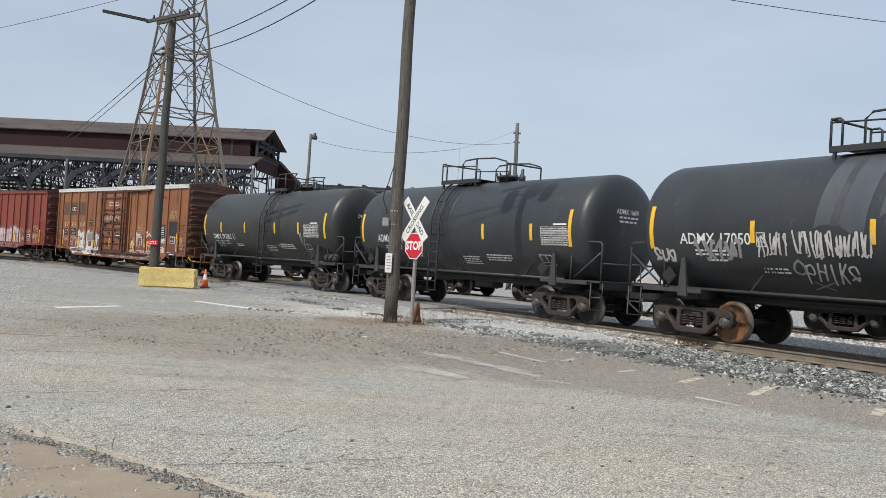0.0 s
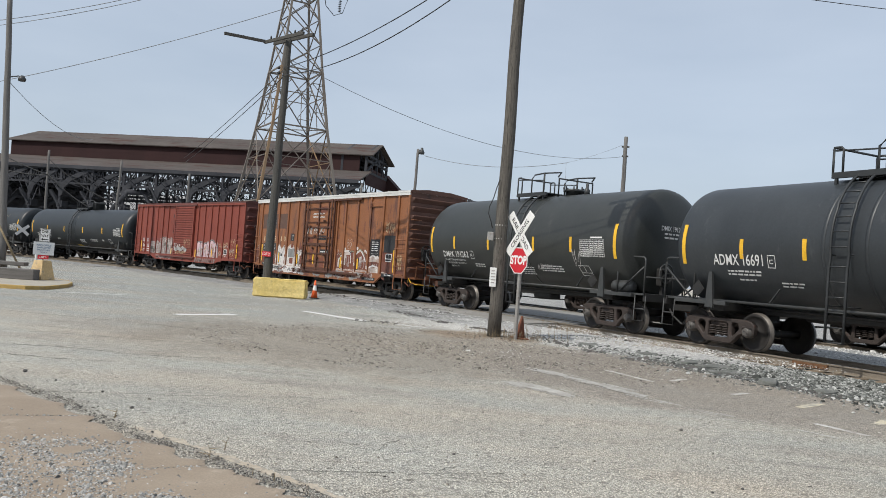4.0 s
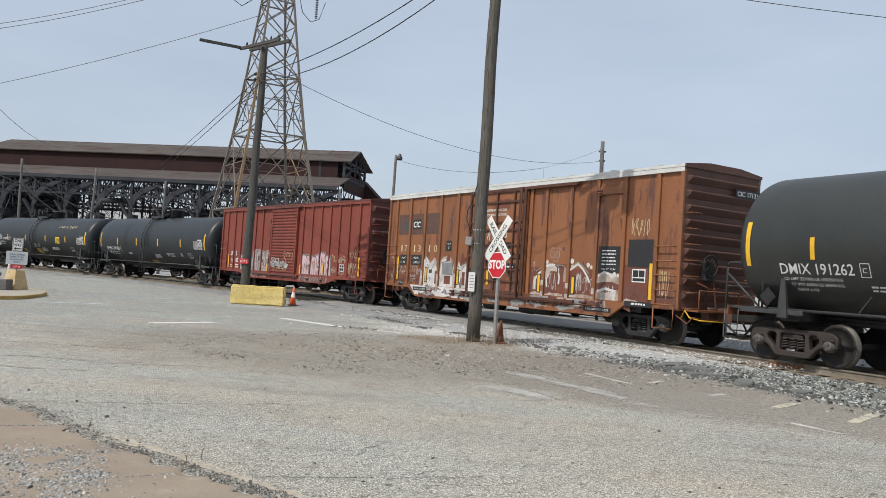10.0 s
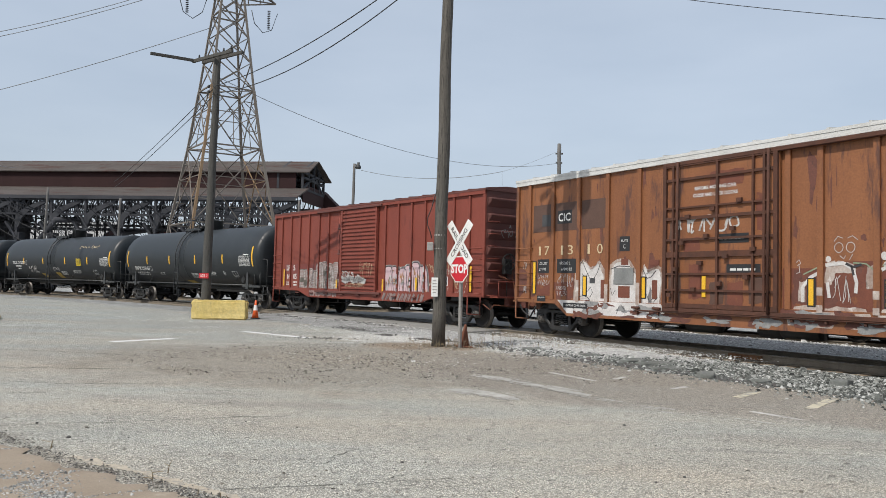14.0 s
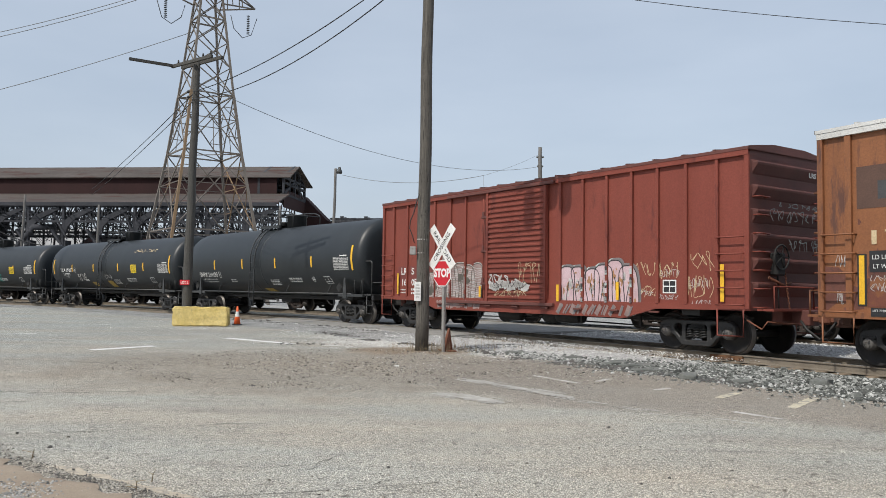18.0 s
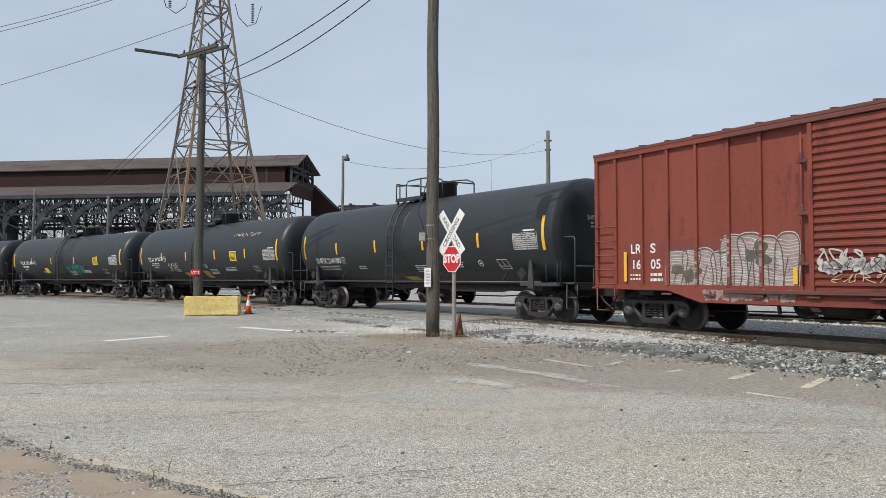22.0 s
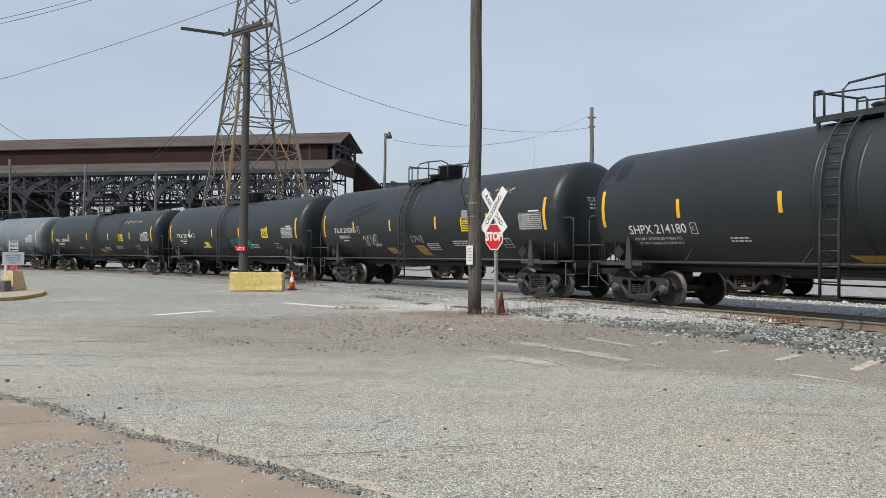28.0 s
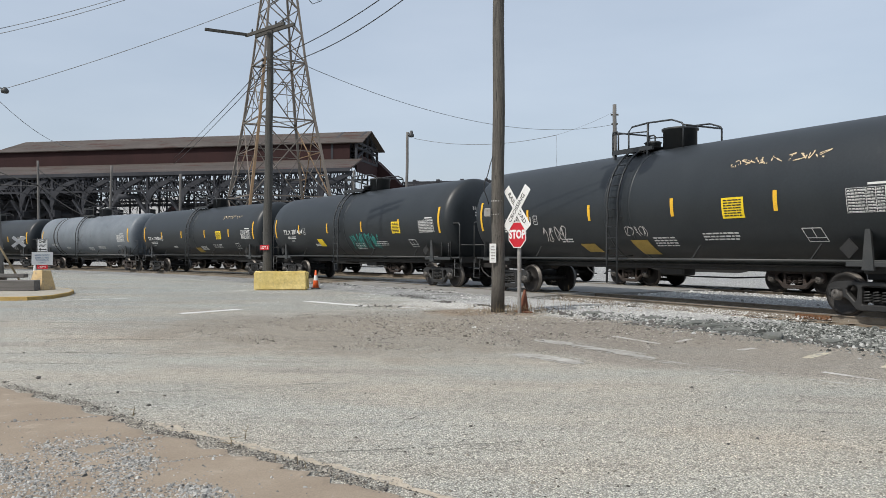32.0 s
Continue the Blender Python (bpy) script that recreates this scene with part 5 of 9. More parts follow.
    # dusty wash on the upper shell, with the sky's sheen in its colour
    for x0, x1, low, top, seed in washes:
        bm = fresh()
        g = random.Random(seed)
        n = int((x1 - x0) / 0.12)
        cols = []
        for k in range(n + 1):
            lo = low + 0.35 * noise.noise((k * 0.21, seed, 0.0)) + g.uniform(-0.05, 0.05)
            cols.append([bm.verts.new(put(x0 + (x1 - x0) * k / n + 0.16 * math.sin((y - low) * 0.9), y, 0.005)) for y in np.linspace(lo, top, 25)])
        for c0, c1 in zip(cols, cols[1:]):
            for j in range(24):
                bm.faces.new((c0[j], c1[j], c1[j + 1], c0[j + 1])).smooth = True
        part("dust_sheen_wash", bm, M["wash"], tank, "broad grey dusty wash with painted bluish sky sheen over the shell")
    for x0, x1, y0, y1, colour, n, w, seed in grafs:
        bm = fresh()
        g = random.Random(seed)
        for line in scribble(g, x0, x1, y0, y1, n):
            add_stroke(bm, lambda x, y: put(x, y, 0.01), line, w)
        tagged(part("graffiti", bm, M[colour], tank), "sprayed graffiti scrawl", kind="stuff")
    for k, (word, x0, x1, y0, y1, colour, w) in enumerate(words):
        bm = fresh()
        for line in tag_strokes(word, x0, x1, y0, y1, random.Random(k + 3)):
            add_stroke(bm, lambda x, y: put(x, y, 0.01 + 0.001 * (k % 3)), line, w)
        tagged(part("graffiti", bm, M[colour], tank), "sprayed graffiti lettering", kind="stuff")
    # ladders
    for sy in (-1,):
        lad = [(R + 0.13, p) for p in np.linspace(1.3, -0.15, 16)]
        sides = []
        for dx in (-0.21, 0.21):
            pts = [(ladder_x + dx - 0.25 * max(0, math.sin(p)) ** 3, sy * r * math.cos(p), zc + r * math.sin(p)) for r, p in lad]
            pts += [(ladder_x + dx, sy * (R + 0.14), z) for z in (2.0, 1.4, 0.5)]
            sides.append(pts)
        bm = fresh()
        for pts in sides:
            tube(bm, pts, 0.032, 5)
        for k in range(0, 16, 2):
            tube(bm, [sides[0][k], sides[1][k]], 0.017, 5)
        for z in (2.05, 1.74, 1.43, 1.12, 0.82, 0.52):
            tube(bm, [(ladder_x - 0.21, sy * (R + 0.14), z), (ladder_x + 0.21, sy * (R + 0.14), z)], 0.017, 5)
        for z in (2.3, 1.25):
            for dx in (-0.21, 0.21):
                tube(bm, [(ladder_x + dx, sy * (R + 0.14), z), (ladder_x + dx, sy * 1.2, z)], 0.017, 5)
        part("ladder", bm, M["ladder"], car, "dark steel ladder")
    # walkway and its railing on top
    zt = zc + R
    wx0, hx, mx, wx1 = rail
    for sy in (-0.72, 0.72):
        bm = fresh()
        beam(bm, (wx0, sy, zt + 0.0), (mx + 0.2, sy, zt + 0.0), 0.08, 0.1)
        for x in (wx0 + 0.1, mx):
            beam(bm, (x, sy, zt - 0.3), (x, sy, zt), 0.06)
        part("walkway_beam", bm, M["ladder"], car)
    bm = fresh()
    box(bm, (wx0 + mx) / 2, 0, zt + 0.065, mx - wx0, 1.5, 0.03)
    part("walkway", bm, M["ladder"], car)
    for sy in (-0.72, 0.72):
        bm = fresh()
        tube(bm, [(wx0, sy, zt), (wx0, sy, zt + 0.6), (wx0 + 0.04, sy, zt + 0.63), (wx0 + 0.18, sy, zt + 0.63), (wx0 + 0.24, sy, zt + 0.58), (wx0 + 0.24, sy, zt)], 0.026, 6)
        part("railing_loop", bm, M["ladder"], car)
        bm = fresh()
        tube(bm, [(hx, sy, zt), (hx, sy, zt + 0.56), (hx + 0.14, sy, zt + 0.68), (mx, sy, zt + 0.71), (mx + 0.9, sy, zt + 0.67), (wx1 - 0.05, sy, zt + 0.54), (wx1, sy, zt + 0.48), (wx1, sy, zt - 0.12)], 0.026, 6)
        part("safety_railing", bm, M["ladder"], car)
        bm = fresh()
        tube(bm, [(mx, sy, zt - 0.2), (mx, sy, zt + 0.71)], 0.034, 6)
        part("railing_post", bm, M["ladder"], car)
        bm = fresh()
        tube(bm, [(wx0, sy, zt + 0.56), (mx, sy, zt + 0.47)], 0.02, 6)
        part("mid_rail", bm, M["ladder"], car)
    for x, z in ((wx0, 0.63), (wx1, 0.48)):
        bm = fresh()
        tube(bm, [(x, -0.72, zt + z), (x, 0.72, zt + z)], 0.026, 6)
        part("cross_rail", bm, M["ladder"], car)
    bm = fresh()
    if dome == "big":
        lathe(bm, [(zt - 0.1, 0.46), (zt + 0.46, 0.46), (zt + 0.47, 0.5), (zt + 0.53, 0.5), (zt + 0.56, 0.33)], 28, "z", (mx + 0.5, 0, 0))
        part("fittings_housing", bm, M["ladder"], car, "round dark fittings housing")
        bm = fresh()
        lathe(bm, [(zt - 0.1, 0.22), (zt + 0.2, 0.22), (zt + 0.24, 0.26), (zt + 0.28, 0.2)], 16, "z", (mx - 0.45, -0.1, 0))
        part("manway", bm, M["ladder"], car)
    else:
        mw = mx + 0.75
        lathe(bm, [(zt - 0.08, 0.3), (zt + 0.1, 0.3), (zt + 0.11, 0.37), (zt + 0.17, 0.37), (zt + 0.21, 0.2)], 20, "z", (mw, 0, 0))
        manway = part("manway", bm, M["ladder"], car, "bolted manway cover")
        for k in range(8):
            bm = fresh()
            tube(bm, [(mw + 0.33 * math.cos(k * 0.785), 0.33 * math.sin(k * 0.785), zt + 0.03), (mw + 0.37 * math.cos(k * 0.785), 0.37 * math.sin(k * 0.785), zt + 0.27)], 0.026, 5)
            part("eye_bolt", bm, M["ladder"], manway)
        bm = fresh()
        lathe(bm, [(zt - 0.05, 0.1), (zt + 0.13, 0.1), (zt + 0.17, 0.05), (zt + 0.32, 0.05), (zt + 0.36, 0.02)], 12, "z", (mw + 0.8, -0.15, 0))
        part("relief_valve", bm, M["ladder"], car)
    # side pipe with brackets
    for sy in (-1, 1):
        bm = fresh()
        tube(bm, [(-a / 2 - 0.4, sy * 1.33, 1.16), (a / 2 + 0.4, sy * 1.33, 1.16)], 0.035, 6)
        rl = part("side_rail", bm, M["pipe"], car)
        n = max(3, int(a / 3.0))
        for k in range(n):
            x = -a / 2 + (k + 0.6) * a / n
            bm = fresh()
            beam(bm, (x, sy * 1.33, 1.16), (x + 0.26, sy * 1.3, 1.52), 0.05, 0.02)
            part("bracket", bm, M["pipe"], rl)
    # saddles, draft sills, end decks, end rails
    for s in (-1, 1):
        xb = s * a / 2
        bm = fresh()
        box(bm, xb, 0, 1.02, 0.5, 2.3, 0.22, bevel=0.02)
        part("bolster", bm, M["frame"], car)
        for sy in (-1, 1):
            bm = fresh()
            prism(bm, [(xb - 0.13, 0.98), (xb + 0.13, 0.98), (xb + 0.05, 1.85), (xb - 0.05, 1.85)], sy * 1.4, sy * 1.34)
            part("saddle_plate", bm, M["pipe"], car)
            bm = fresh()
            box(bm, xb + s * 0.35, sy * 1.3, 1.1, 1.7, 0.14, 0.1, bevel=0.01)
            part("side_bearing_pad", bm, M["pipe"], car)
        bm = fresh()
        box(bm, s * (a / 2 + (length_over - a) / 4 - 0.2), 0, 0.9, (length_over - a) / 2 + 1.2, 0.36, 0.3, bevel=0.02)
        part("draft_sill", bm, M["frame"], car)
        xe = s * (length_over / 2 - 0.5)
        xi = s * (a / 2 + 0.6)
        bm = fresh()
        box(bm, (xe + xi) / 2, 0, 1.14, abs(xe - xi), 2.5, 0.05)
        part("end_deck", bm, M["pipe"], car)
        bm = fresh()
        box(bm, xe, 0, 1.06, 0.1, 2.6, 0.22, bevel=0.01)
        part("end_sill", bm, M["rust"] if brake_end == -s else M["frame"], car)
        for sy in (-1, 1):
            bm = fresh()
            y = sy * 1.32
            tall = 2.45 if length_over > 17.5 else 2.17
            tube(bm, [(xi, y, 1.15), (xi, y, tall - 0.12), (xi + s * 0.03, y, tall - 0.04), (xi + s * 0.11, y, tall), (xe - s * 0.1, y, tall), (xe - s * 0.02, y, tall - 0.04), (xe, y, tall - 0.12), (xe, y, 1.1)], 0.026, 6)
            part("end_railing", bm, M["pipe"], car)
            bm = fresh()
            if length_over > 17.5:
                xm2 = xi + s * 0.45
                tube(bm, [(xm2, y, 1.15), (xm2, y, 1.98), (xm2 + s * 0.06, y, 2.05), (xm2 + s * 0.12, y, 1.98), (xm2 + s * 0.12, y, 1.15)], 0.022, 6)
                part("grab_loop", bm, M["pipe"], car)
            else:
                tube(bm, [(xi + s * 0.1, y, 1.2), (xe - s * 0.03, y, 1.9)], 0.024, 6)
                part("rail_brace", bm, M["pipe"], car)
            bm = fresh()
            tube(bm, [(xe, y, 1.62), (xe, 0.25 * sy, 1.62), (xe, 0.25 * sy, 1.1)], 0.022, 6)
            part("cross_rail", bm, M["pipe"], car)
            bm = fresh()
            x0 = xe - s * 0.15
            tube(bm, [(x0 - 0.2, sy * 1.29, 1.1), (x0 - 0.2, sy * 1.31, 0.42), (x0 + 0.2, sy * 1.31, 0.42), (x0 + 0.2, sy * 1.29, 1.1)], 0.018, 5)
            tube(bm, [(x0 - 0.2, sy * 1.31, 0.74), (x0 + 0.2, sy * 1.31, 0.74)], 0.018, 5)
            part("step", bm, M["pipe"], car)
        add_coupler(car, s * length_over / 2)
        bm = fresh()
        d = 0.21
        px3, pz = xb - 0.42, 1.42
        prism(bm, [(px3 - d, pz), (px3, pz - d), (px3 + d, pz), (px3, pz + d)], -1.37, -1.35, 1)
        prism(bm, [(px3 - d + 0.05, pz), (px3, pz - d + 0.05), (px3 + d - 0.05, pz), (px3, pz + d - 0.05)], -1.378, -1.372, 1)
        part("placard_holder", bm, [M["pipe"], M["frame"]], car)
    bm = fresh()
    box(bm, 0, 0, 0.99, a - 1.6, 0.7, 0.2, bevel=0.03)
    part("belly_sill", bm, M["frame"], car)
    bm = fresh()
    box(bm, 0.2, 0, 0.86, 0.9, 0.5, 0.3, bevel=0.04)
    part("outlet_valve", bm, M["frame"], car)
    bm = fresh()
    lathe(bm, [(-0.5, 0.17), (0.5, 0.17)], 14, "x", (-2.2, 0.1, 0.98))
    part("air_reservoir", bm, M["frame"], car)
    for y, z in ((0.25, 0.98), (-0.45, 1.03)):
        bm = fresh()
        tube(bm, [(-a / 2, y, z), (a / 2, y, z)], 0.028, 5)
        part("brake_pipe", bm, M["frame"], car)
    if brake_end:
        bm = fresh()
        xr = brake_end * (a / 2 + 0.68)
        lathe(bm, [(xr - 0.42, 0.06), (xr - 0.38, 0.14), (xr - 0.3, 0.17), (xr + 0.3, 0.17), (xr + 0.38, 0.14), (xr + 0.42, 0.06)], 16, "x", (0, -1.14, 1.33))
        part("air_tank", bm, M["pipe"], car, "grey cylindrical air tank")
        bm = fresh()
        xw = brake_end * (length_over / 2 - 0.56)
        ring = [(xw, -0.45 + 0.26 * math.cos(k * math.tau / 20), 1.76 + 0.26 * math.sin(k * math.tau / 20)) for k in range(21)]
        tube(bm, ring, 0.022, 5)
        for k in range(5):
            tube(bm, [(xw, -0.45, 1.76), ring[k * 4]], 0.014, 5)
        part("brake_wheel", bm, M["pipe"], car)
        bm = fresh()
        box(bm, xw - brake_end * 0.13, -0.45, 1.64, 0.2, 0.34, 0.5, bevel=0.03)
        beam(bm, (xw - brake_end * 0.12, -0.45, 1.12), (xw - brake_end * 0.12, -0.45, 1.45), 0.1)
        part("brake_stand", bm, M["frame"], car)
    cast = "castdark" if paint == "black" else "steelcast"
    trs = [add_truck(car, a / 2, cast), add_truck(car, -a / 2, cast, 1 if s_right < 0 else 0)]
    CARS.append((car, mid, a, trs, 0.0, -1))
    return car


# ---- box cars ----
def box_car(label, mid, a, L, zb, zt, paint, end_tone, kind, marks=()):
    """A 50-foot box car. Sides with posts, a sliding door, pressed ends, roof, sills, ladders."""
    car = thing("box_car", label, "box car", group="box cars of the passing train")
    hw, h = 1.5, L / 2
    P, E = M[paint], M[end_tone]
    skin = hw - 0.07
    bm = fresh()
    box(bm, 0, 0, (zb + zt) / 2, L - 0.04, 2 * skin, zt - zb)
    body = part("body", bm, P, car)

    def put(x, y, lift=0.006):
        return (x, -skin - lift, y)

    pitch = L / 18
    if kind == "red":
        dx0, dx1 = -1.38, 1.37
        left, right = [-7.0, -6.06, -5.2, -4.32, -3.4, -2.56], [1.86, 2.73, 3.6, 4.44, 5.26, 6.1, 6.95]
    else:
        dx0, dx1 = -1.68, 1.5
        left, right = [-7.1, -6.0, -4.87, -3.72, -2.57], [1.66, 2.39, 3.53, 4.65, 5.72, 6.9]
    for x in left + right:
        for sy in (-1, 1):
            bm = fresh()
            box(bm, x, sy * (skin + 0.033), (zb + zt) / 2 + 0.0, 0.085 if kind == "red" else 0.13, 0.066, zt - zb - 0.16, bevel=0.012)
            part("side_post", bm, P, body)
    for sy in (-1, 1):
        bm = fresh()
        beam(bm, (-h, sy * (skin + 0.04), zt - 0.06), (h, sy * (skin + 0.04), zt - 0.06), 0.08, 0.15)
        part("top_chord", bm, P if kind == "red" else M["galv"], body)
        bm = fresh()
        t = h - (L - a) / 2
        if kind == "red":
            o = [(-h, zb + 0.1), (-h, zb - 0.02), (-t + 0.9, zb - 0.04), (-t + 1.9, zb - 0.3), (t - 1.9, zb - 0.3), (t - 0.9, zb - 0.04), (h, zb - 0.02), (h, zb + 0.1)]
        else:
            o = [(-h, zb + 0.1), (-h, zb - 0.02), (-t + 0.25, zb - 0.02), (-t + 0.8, zb - 0.35), (t - 0.8, zb - 0.35), (t - 0.25, zb - 0.02), (h, zb - 0.02), (h, zb + 0.1)]
        prism(bm, o, sy * (skin + 0.05), sy * (skin - 0.05))
        part("side_sill", bm, P, body)
        for s in (-1, 1):
            bm = fresh()
            box(bm, s * (h - 0.06), sy * (skin + 0.035), (zb + zt) / 2, 0.12, 0.075, zt - zb, bevel=0.012)
            part("corner_post", bm, P, body)
    # underframe: centre sill, cross bearers, brake gear
    bm = fresh()
    box(bm, 0, 0, zb - 0.2, L - 0.6, 0.42, 0.36, bevel=0.02)
    part("centre_sill", bm, M["frame"], car)
    for k in range(7):
        x = (k - 3) * (a - 3.0) / 6
        bm = fresh()
        prism(bm, [(-1.36, zb), (-1.36, zb - 0.14), (-0.25, zb - 0.36), (0.25, zb - 0.36), (1.36, zb - 0.14), (1.36, zb)], -0.06, 0.06)
        bmesh.ops.transform(bm, matrix=pose(x, 0, 0, 0, 0, 90), verts=bm.verts)
        part("cross_bearer", bm, M["frame"], car)
    bm = fresh()
    lathe(bm, [(0.4, 0.05), (0.42, 0.19), (0.95, 0.2), (1.0, 0.12), (1.25, 0.09), (1.27, 0.02)], 16, "x", (0, -0.62, zb - 0.38))
    part("brake_cylinder", bm, M["frame"], car)
    bm = fresh()
    lathe(bm, [(-1.7, 0.05), (-1.66, 0.2), (-0.75, 0.2), (-0.7, 0.05)], 16, "x", (0, -0.6, zb - 0.36))
    part("air_reservoir", bm, M["frame"], car)
    bm = fresh()
    tube(bm, [(-a / 2 + 1.2, -0.42, 0.5), (-0.2, -0.5, 0.58), (a / 2 - 1.2, -0.42, 0.5)], 0.022, 6)
    part("brake_rod", bm, M["frame"], car)
    bm = fresh()
    tube(bm, [(-h + 0.4, -0.75, zb - 0.2), (-2.4, -0.8, zb - 0.3), (3.0, -0.8, zb - 0.3), (h - 0.4, -0.75, zb - 0.2)], 0.026, 6)
    part("train_pipe", bm, M["frame"], car)
    for x in (-2.6, 2.1, a / 2 - 1.9):
        bm = fresh()
        beam(bm, (x, -0.9, zb - 0.1), (x + 0.05, -0.9, zb - 0.52), 0.07, 0.05)
        part("hanger", bm, M["frame"], car)
    # ends with pressed ribs
    for s in (-1, 1):
        bm = fresh()
        n = 6 if kind == "red" else 9
        pts = [(0.0, zb - 0.02)]
        for k in range(n):
            z0 = zb + 0.12 + (zt - zb - 0.3) * k / n
            dz = (zt - zb - 0.3) / n
            for u, d in ((0.3, 0.0), (0.36, 0.02), (0.72, 0.1), (0.8, 0.105), (0.86, 0.09), (0.9, 0.0)):
                pts.append((d, z0 + dz * u))
        pts.append((0.0, zt))
        rows = []
        for d, z in pts:
            row = []
            for y, k in ((-hw + 0.06, 0), (-hw + 0.12, 0.2), (-hw + 0.2, 0.9), (hw - 0.2, 0.9), (hw - 0.12, 0.2), (hw - 0.06, 0)):
                row.append(bm.verts.new((s * (h + d * k), y, z)))
            rows.append(row)
        for r0, r1 in zip(rows, rows[1:]):
            for k in range(5):
                f = bm.faces.new((r0[k], r0[k + 1], r1[k + 1], r1[k]))
        prism_o = [(-hw - 0.01, zt - 0.02), (hw + 0.01, zt - 0.02), (hw + 0.01, zt + 0.06), (0.6, zt + 0.165), (-0.6, zt + 0.165), (-hw - 0.01, zt + 0.06)]
        vs = [bm.verts.new((s * (h + 0.035), y, z)) for y, z in prism_o]
        bm.faces.new(vs)
        bmesh.ops.recalc_face_normals(bm, faces=bm.faces)
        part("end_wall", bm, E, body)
    bm = fresh()
    sec = [(-hw - 0.02, zt - 0.02), (-hw - 0.02, zt + 0.05), (-0.6, zt + 0.15), (0.6, zt + 0.15), (hw + 0.02, zt + 0.05), (hw + 0.02, zt - 0.02)]
    a0 = [bm.verts.new((-h - 0.02, y, z)) for y, z in sec]
    a1 = [bm.verts.new((h + 0.02, y, z)) for y, z in sec]
    for k in range(5):
        bm.faces.new((a0[k], a1[k], a1[k + 1], a0[k + 1]))
    bm.faces.new(a0)
    bm.faces.new(a1[::-1])
    for k in range(1, 18):
        x = -h + L * k / 18
        for (y0, z0), (y1, z1) in zip(sec[1:4], sec[2:5]):
            beam(bm, (x, y0, z0 + 0.005), (x, y1, z1 + 0.005), 0.07, 0.05)
    part("roof", bm, M["galv"] if kind != "red" else M["redend"], car)
    # door
    for sy in (-1, 1):
        bm = fresh()
        yd = skin + 0.09
        dw, dz0, dz1 = dx1 - dx0, zb + 0.02, zt - 0.16
        box(bm, (dx0 + dx1) / 2, sy * (yd - 0.03), (dz0 + dz1) / 2, dw, 0.06, dz1 - dz0)
        door = part("door", bm, P, body)
        bm = fresh()
        if kind == "red":
            nr = 21
            for k in range(nr):
                z = dz0 + 0.12 + (dz1 - dz0 - 0.25) * k / (nr - 1)
                box(bm, (dx0 + dx1) / 2, sy * (yd + 0.02), z, dw - 0.22, 0.045, 0.075, bevel=0.015)
            for x in (dx0 + 0.06, dx1 - 0.06):
                box(bm, x, sy * (yd + 0.02), (dz0 + dz1) / 2, 0.1, 0.05, dz1 - dz0)
        else:
            for z, hh in ((dz0 + 0.06, 0.1), (dz0 + 0.42, 0.05), (dz0 + 0.8, 0.05), (dz0 + 1.25, 0.13), (dz0 + 1.6, 0.05), (dz0 + 2.1, 0.07), (dz0 + 2.35, 0.04), (dz1 - 0.42, 0.06), (dz1 - 0.06, 0.1)):
                box(bm, (dx0 + dx1) / 2, sy * (yd + 0.02), z, dw - 0.04, 0.06, hh)
            for x, ww in ((dx0 + 0.06, 0.1), (dx0 + 0.32, 0.05), ((dx0 + dx1) / 2 + 0.02, 0.06), (dx1 - 0.62, 0.05), (dx1 - 0.34, 0.06), (dx1 - 0.06, 0.1)):
                box(bm, x, sy * (yd + 0.025), (dz0 + dz1) / 2, ww, 0.075, dz1 - dz0)
            for x in (dx0 + 0.5, dx1 - 0.2):
                tube(bm, [(x, sy * (yd + 0.1), dz0 - 0.05), (x, sy * (yd + 0.1), dz1)], 0.032, 6)
            for k in range(14):
                box(bm, dx0 + 0.25 + 0.18 * k, sy * (yd + 0.07), dz0 + 0.3 + (k * 0.61) % 2.3, 0.13, 0.07, 0.09)
        part("door_rib" if kind == "red" else "door_frame", bm, P if kind == "red" else M["doorsteel"], door)
        for z in (zb - 0.03, zt - (0.1 if kind == "red" else 0.2)):
            bm = fresh()
            box(bm, (dx0 + dx1) / 2 - (0.9 if kind == "red" else -1.2), sy * (skin + 0.1), z, dw + 2.4, 0.1, 0.09, bevel=0.01)
            part("door_track", bm, M["redend"] if kind == "red" else M["doorsteel"], body)
    if kind == "red":
        for sy in (-1, 1):                                    # door latch gear and its upright rod
            bm = fresh()
            tube(bm, [(dx0 - 0.16, sy * (skin + 0.1), zb + 0.1), (dx0 - 0.16, sy * (skin + 0.1), zt - 0.3)], 0.018, 6)
            part("lock_rod", bm, P, body)
            for z in (zb + 0.55, zb + 1.55, zb + 2.6):
                bm = fresh()
                box(bm, dx0 - 0.1, sy * (skin + 0.1), z, 0.26, 0.08, 0.07, bevel=0.01)
                box(bm, dx0 - 0.14, sy * (skin + 0.12), z + 0.1, 0.09, 0.05, 0.16, bevel=0.01)
                part("latch", bm, M["redend"], body)
            for x in np.arange(-5.2, 5.3, 1.3):
                bm = fresh()
                box(bm, x, sy * (skin + 0.09), zb - 0.12, 0.3, 0.06, 0.05, bevel=0.01)
                part("sill_lug", bm, M["redend"], body)
    else:
        for sy in (-1, 1):                                    # brackets and pipes along the sill
            for x in (-2.6, -1.9, 1.75, 2.5, 3.3, 4.3):
                bm = fresh()
                box(bm, x, sy * (skin + 0.1), zb - 0.02, 0.24, 0.08, 0.06, bevel=0.01)
                box(bm, x + 0.05, sy * (skin + 0.09), zb - 0.1, 0.06, 0.06, 0.14, bevel=0.01)
                part("sill_lug", bm, M["doorsteel"], body)
            bm = fresh()
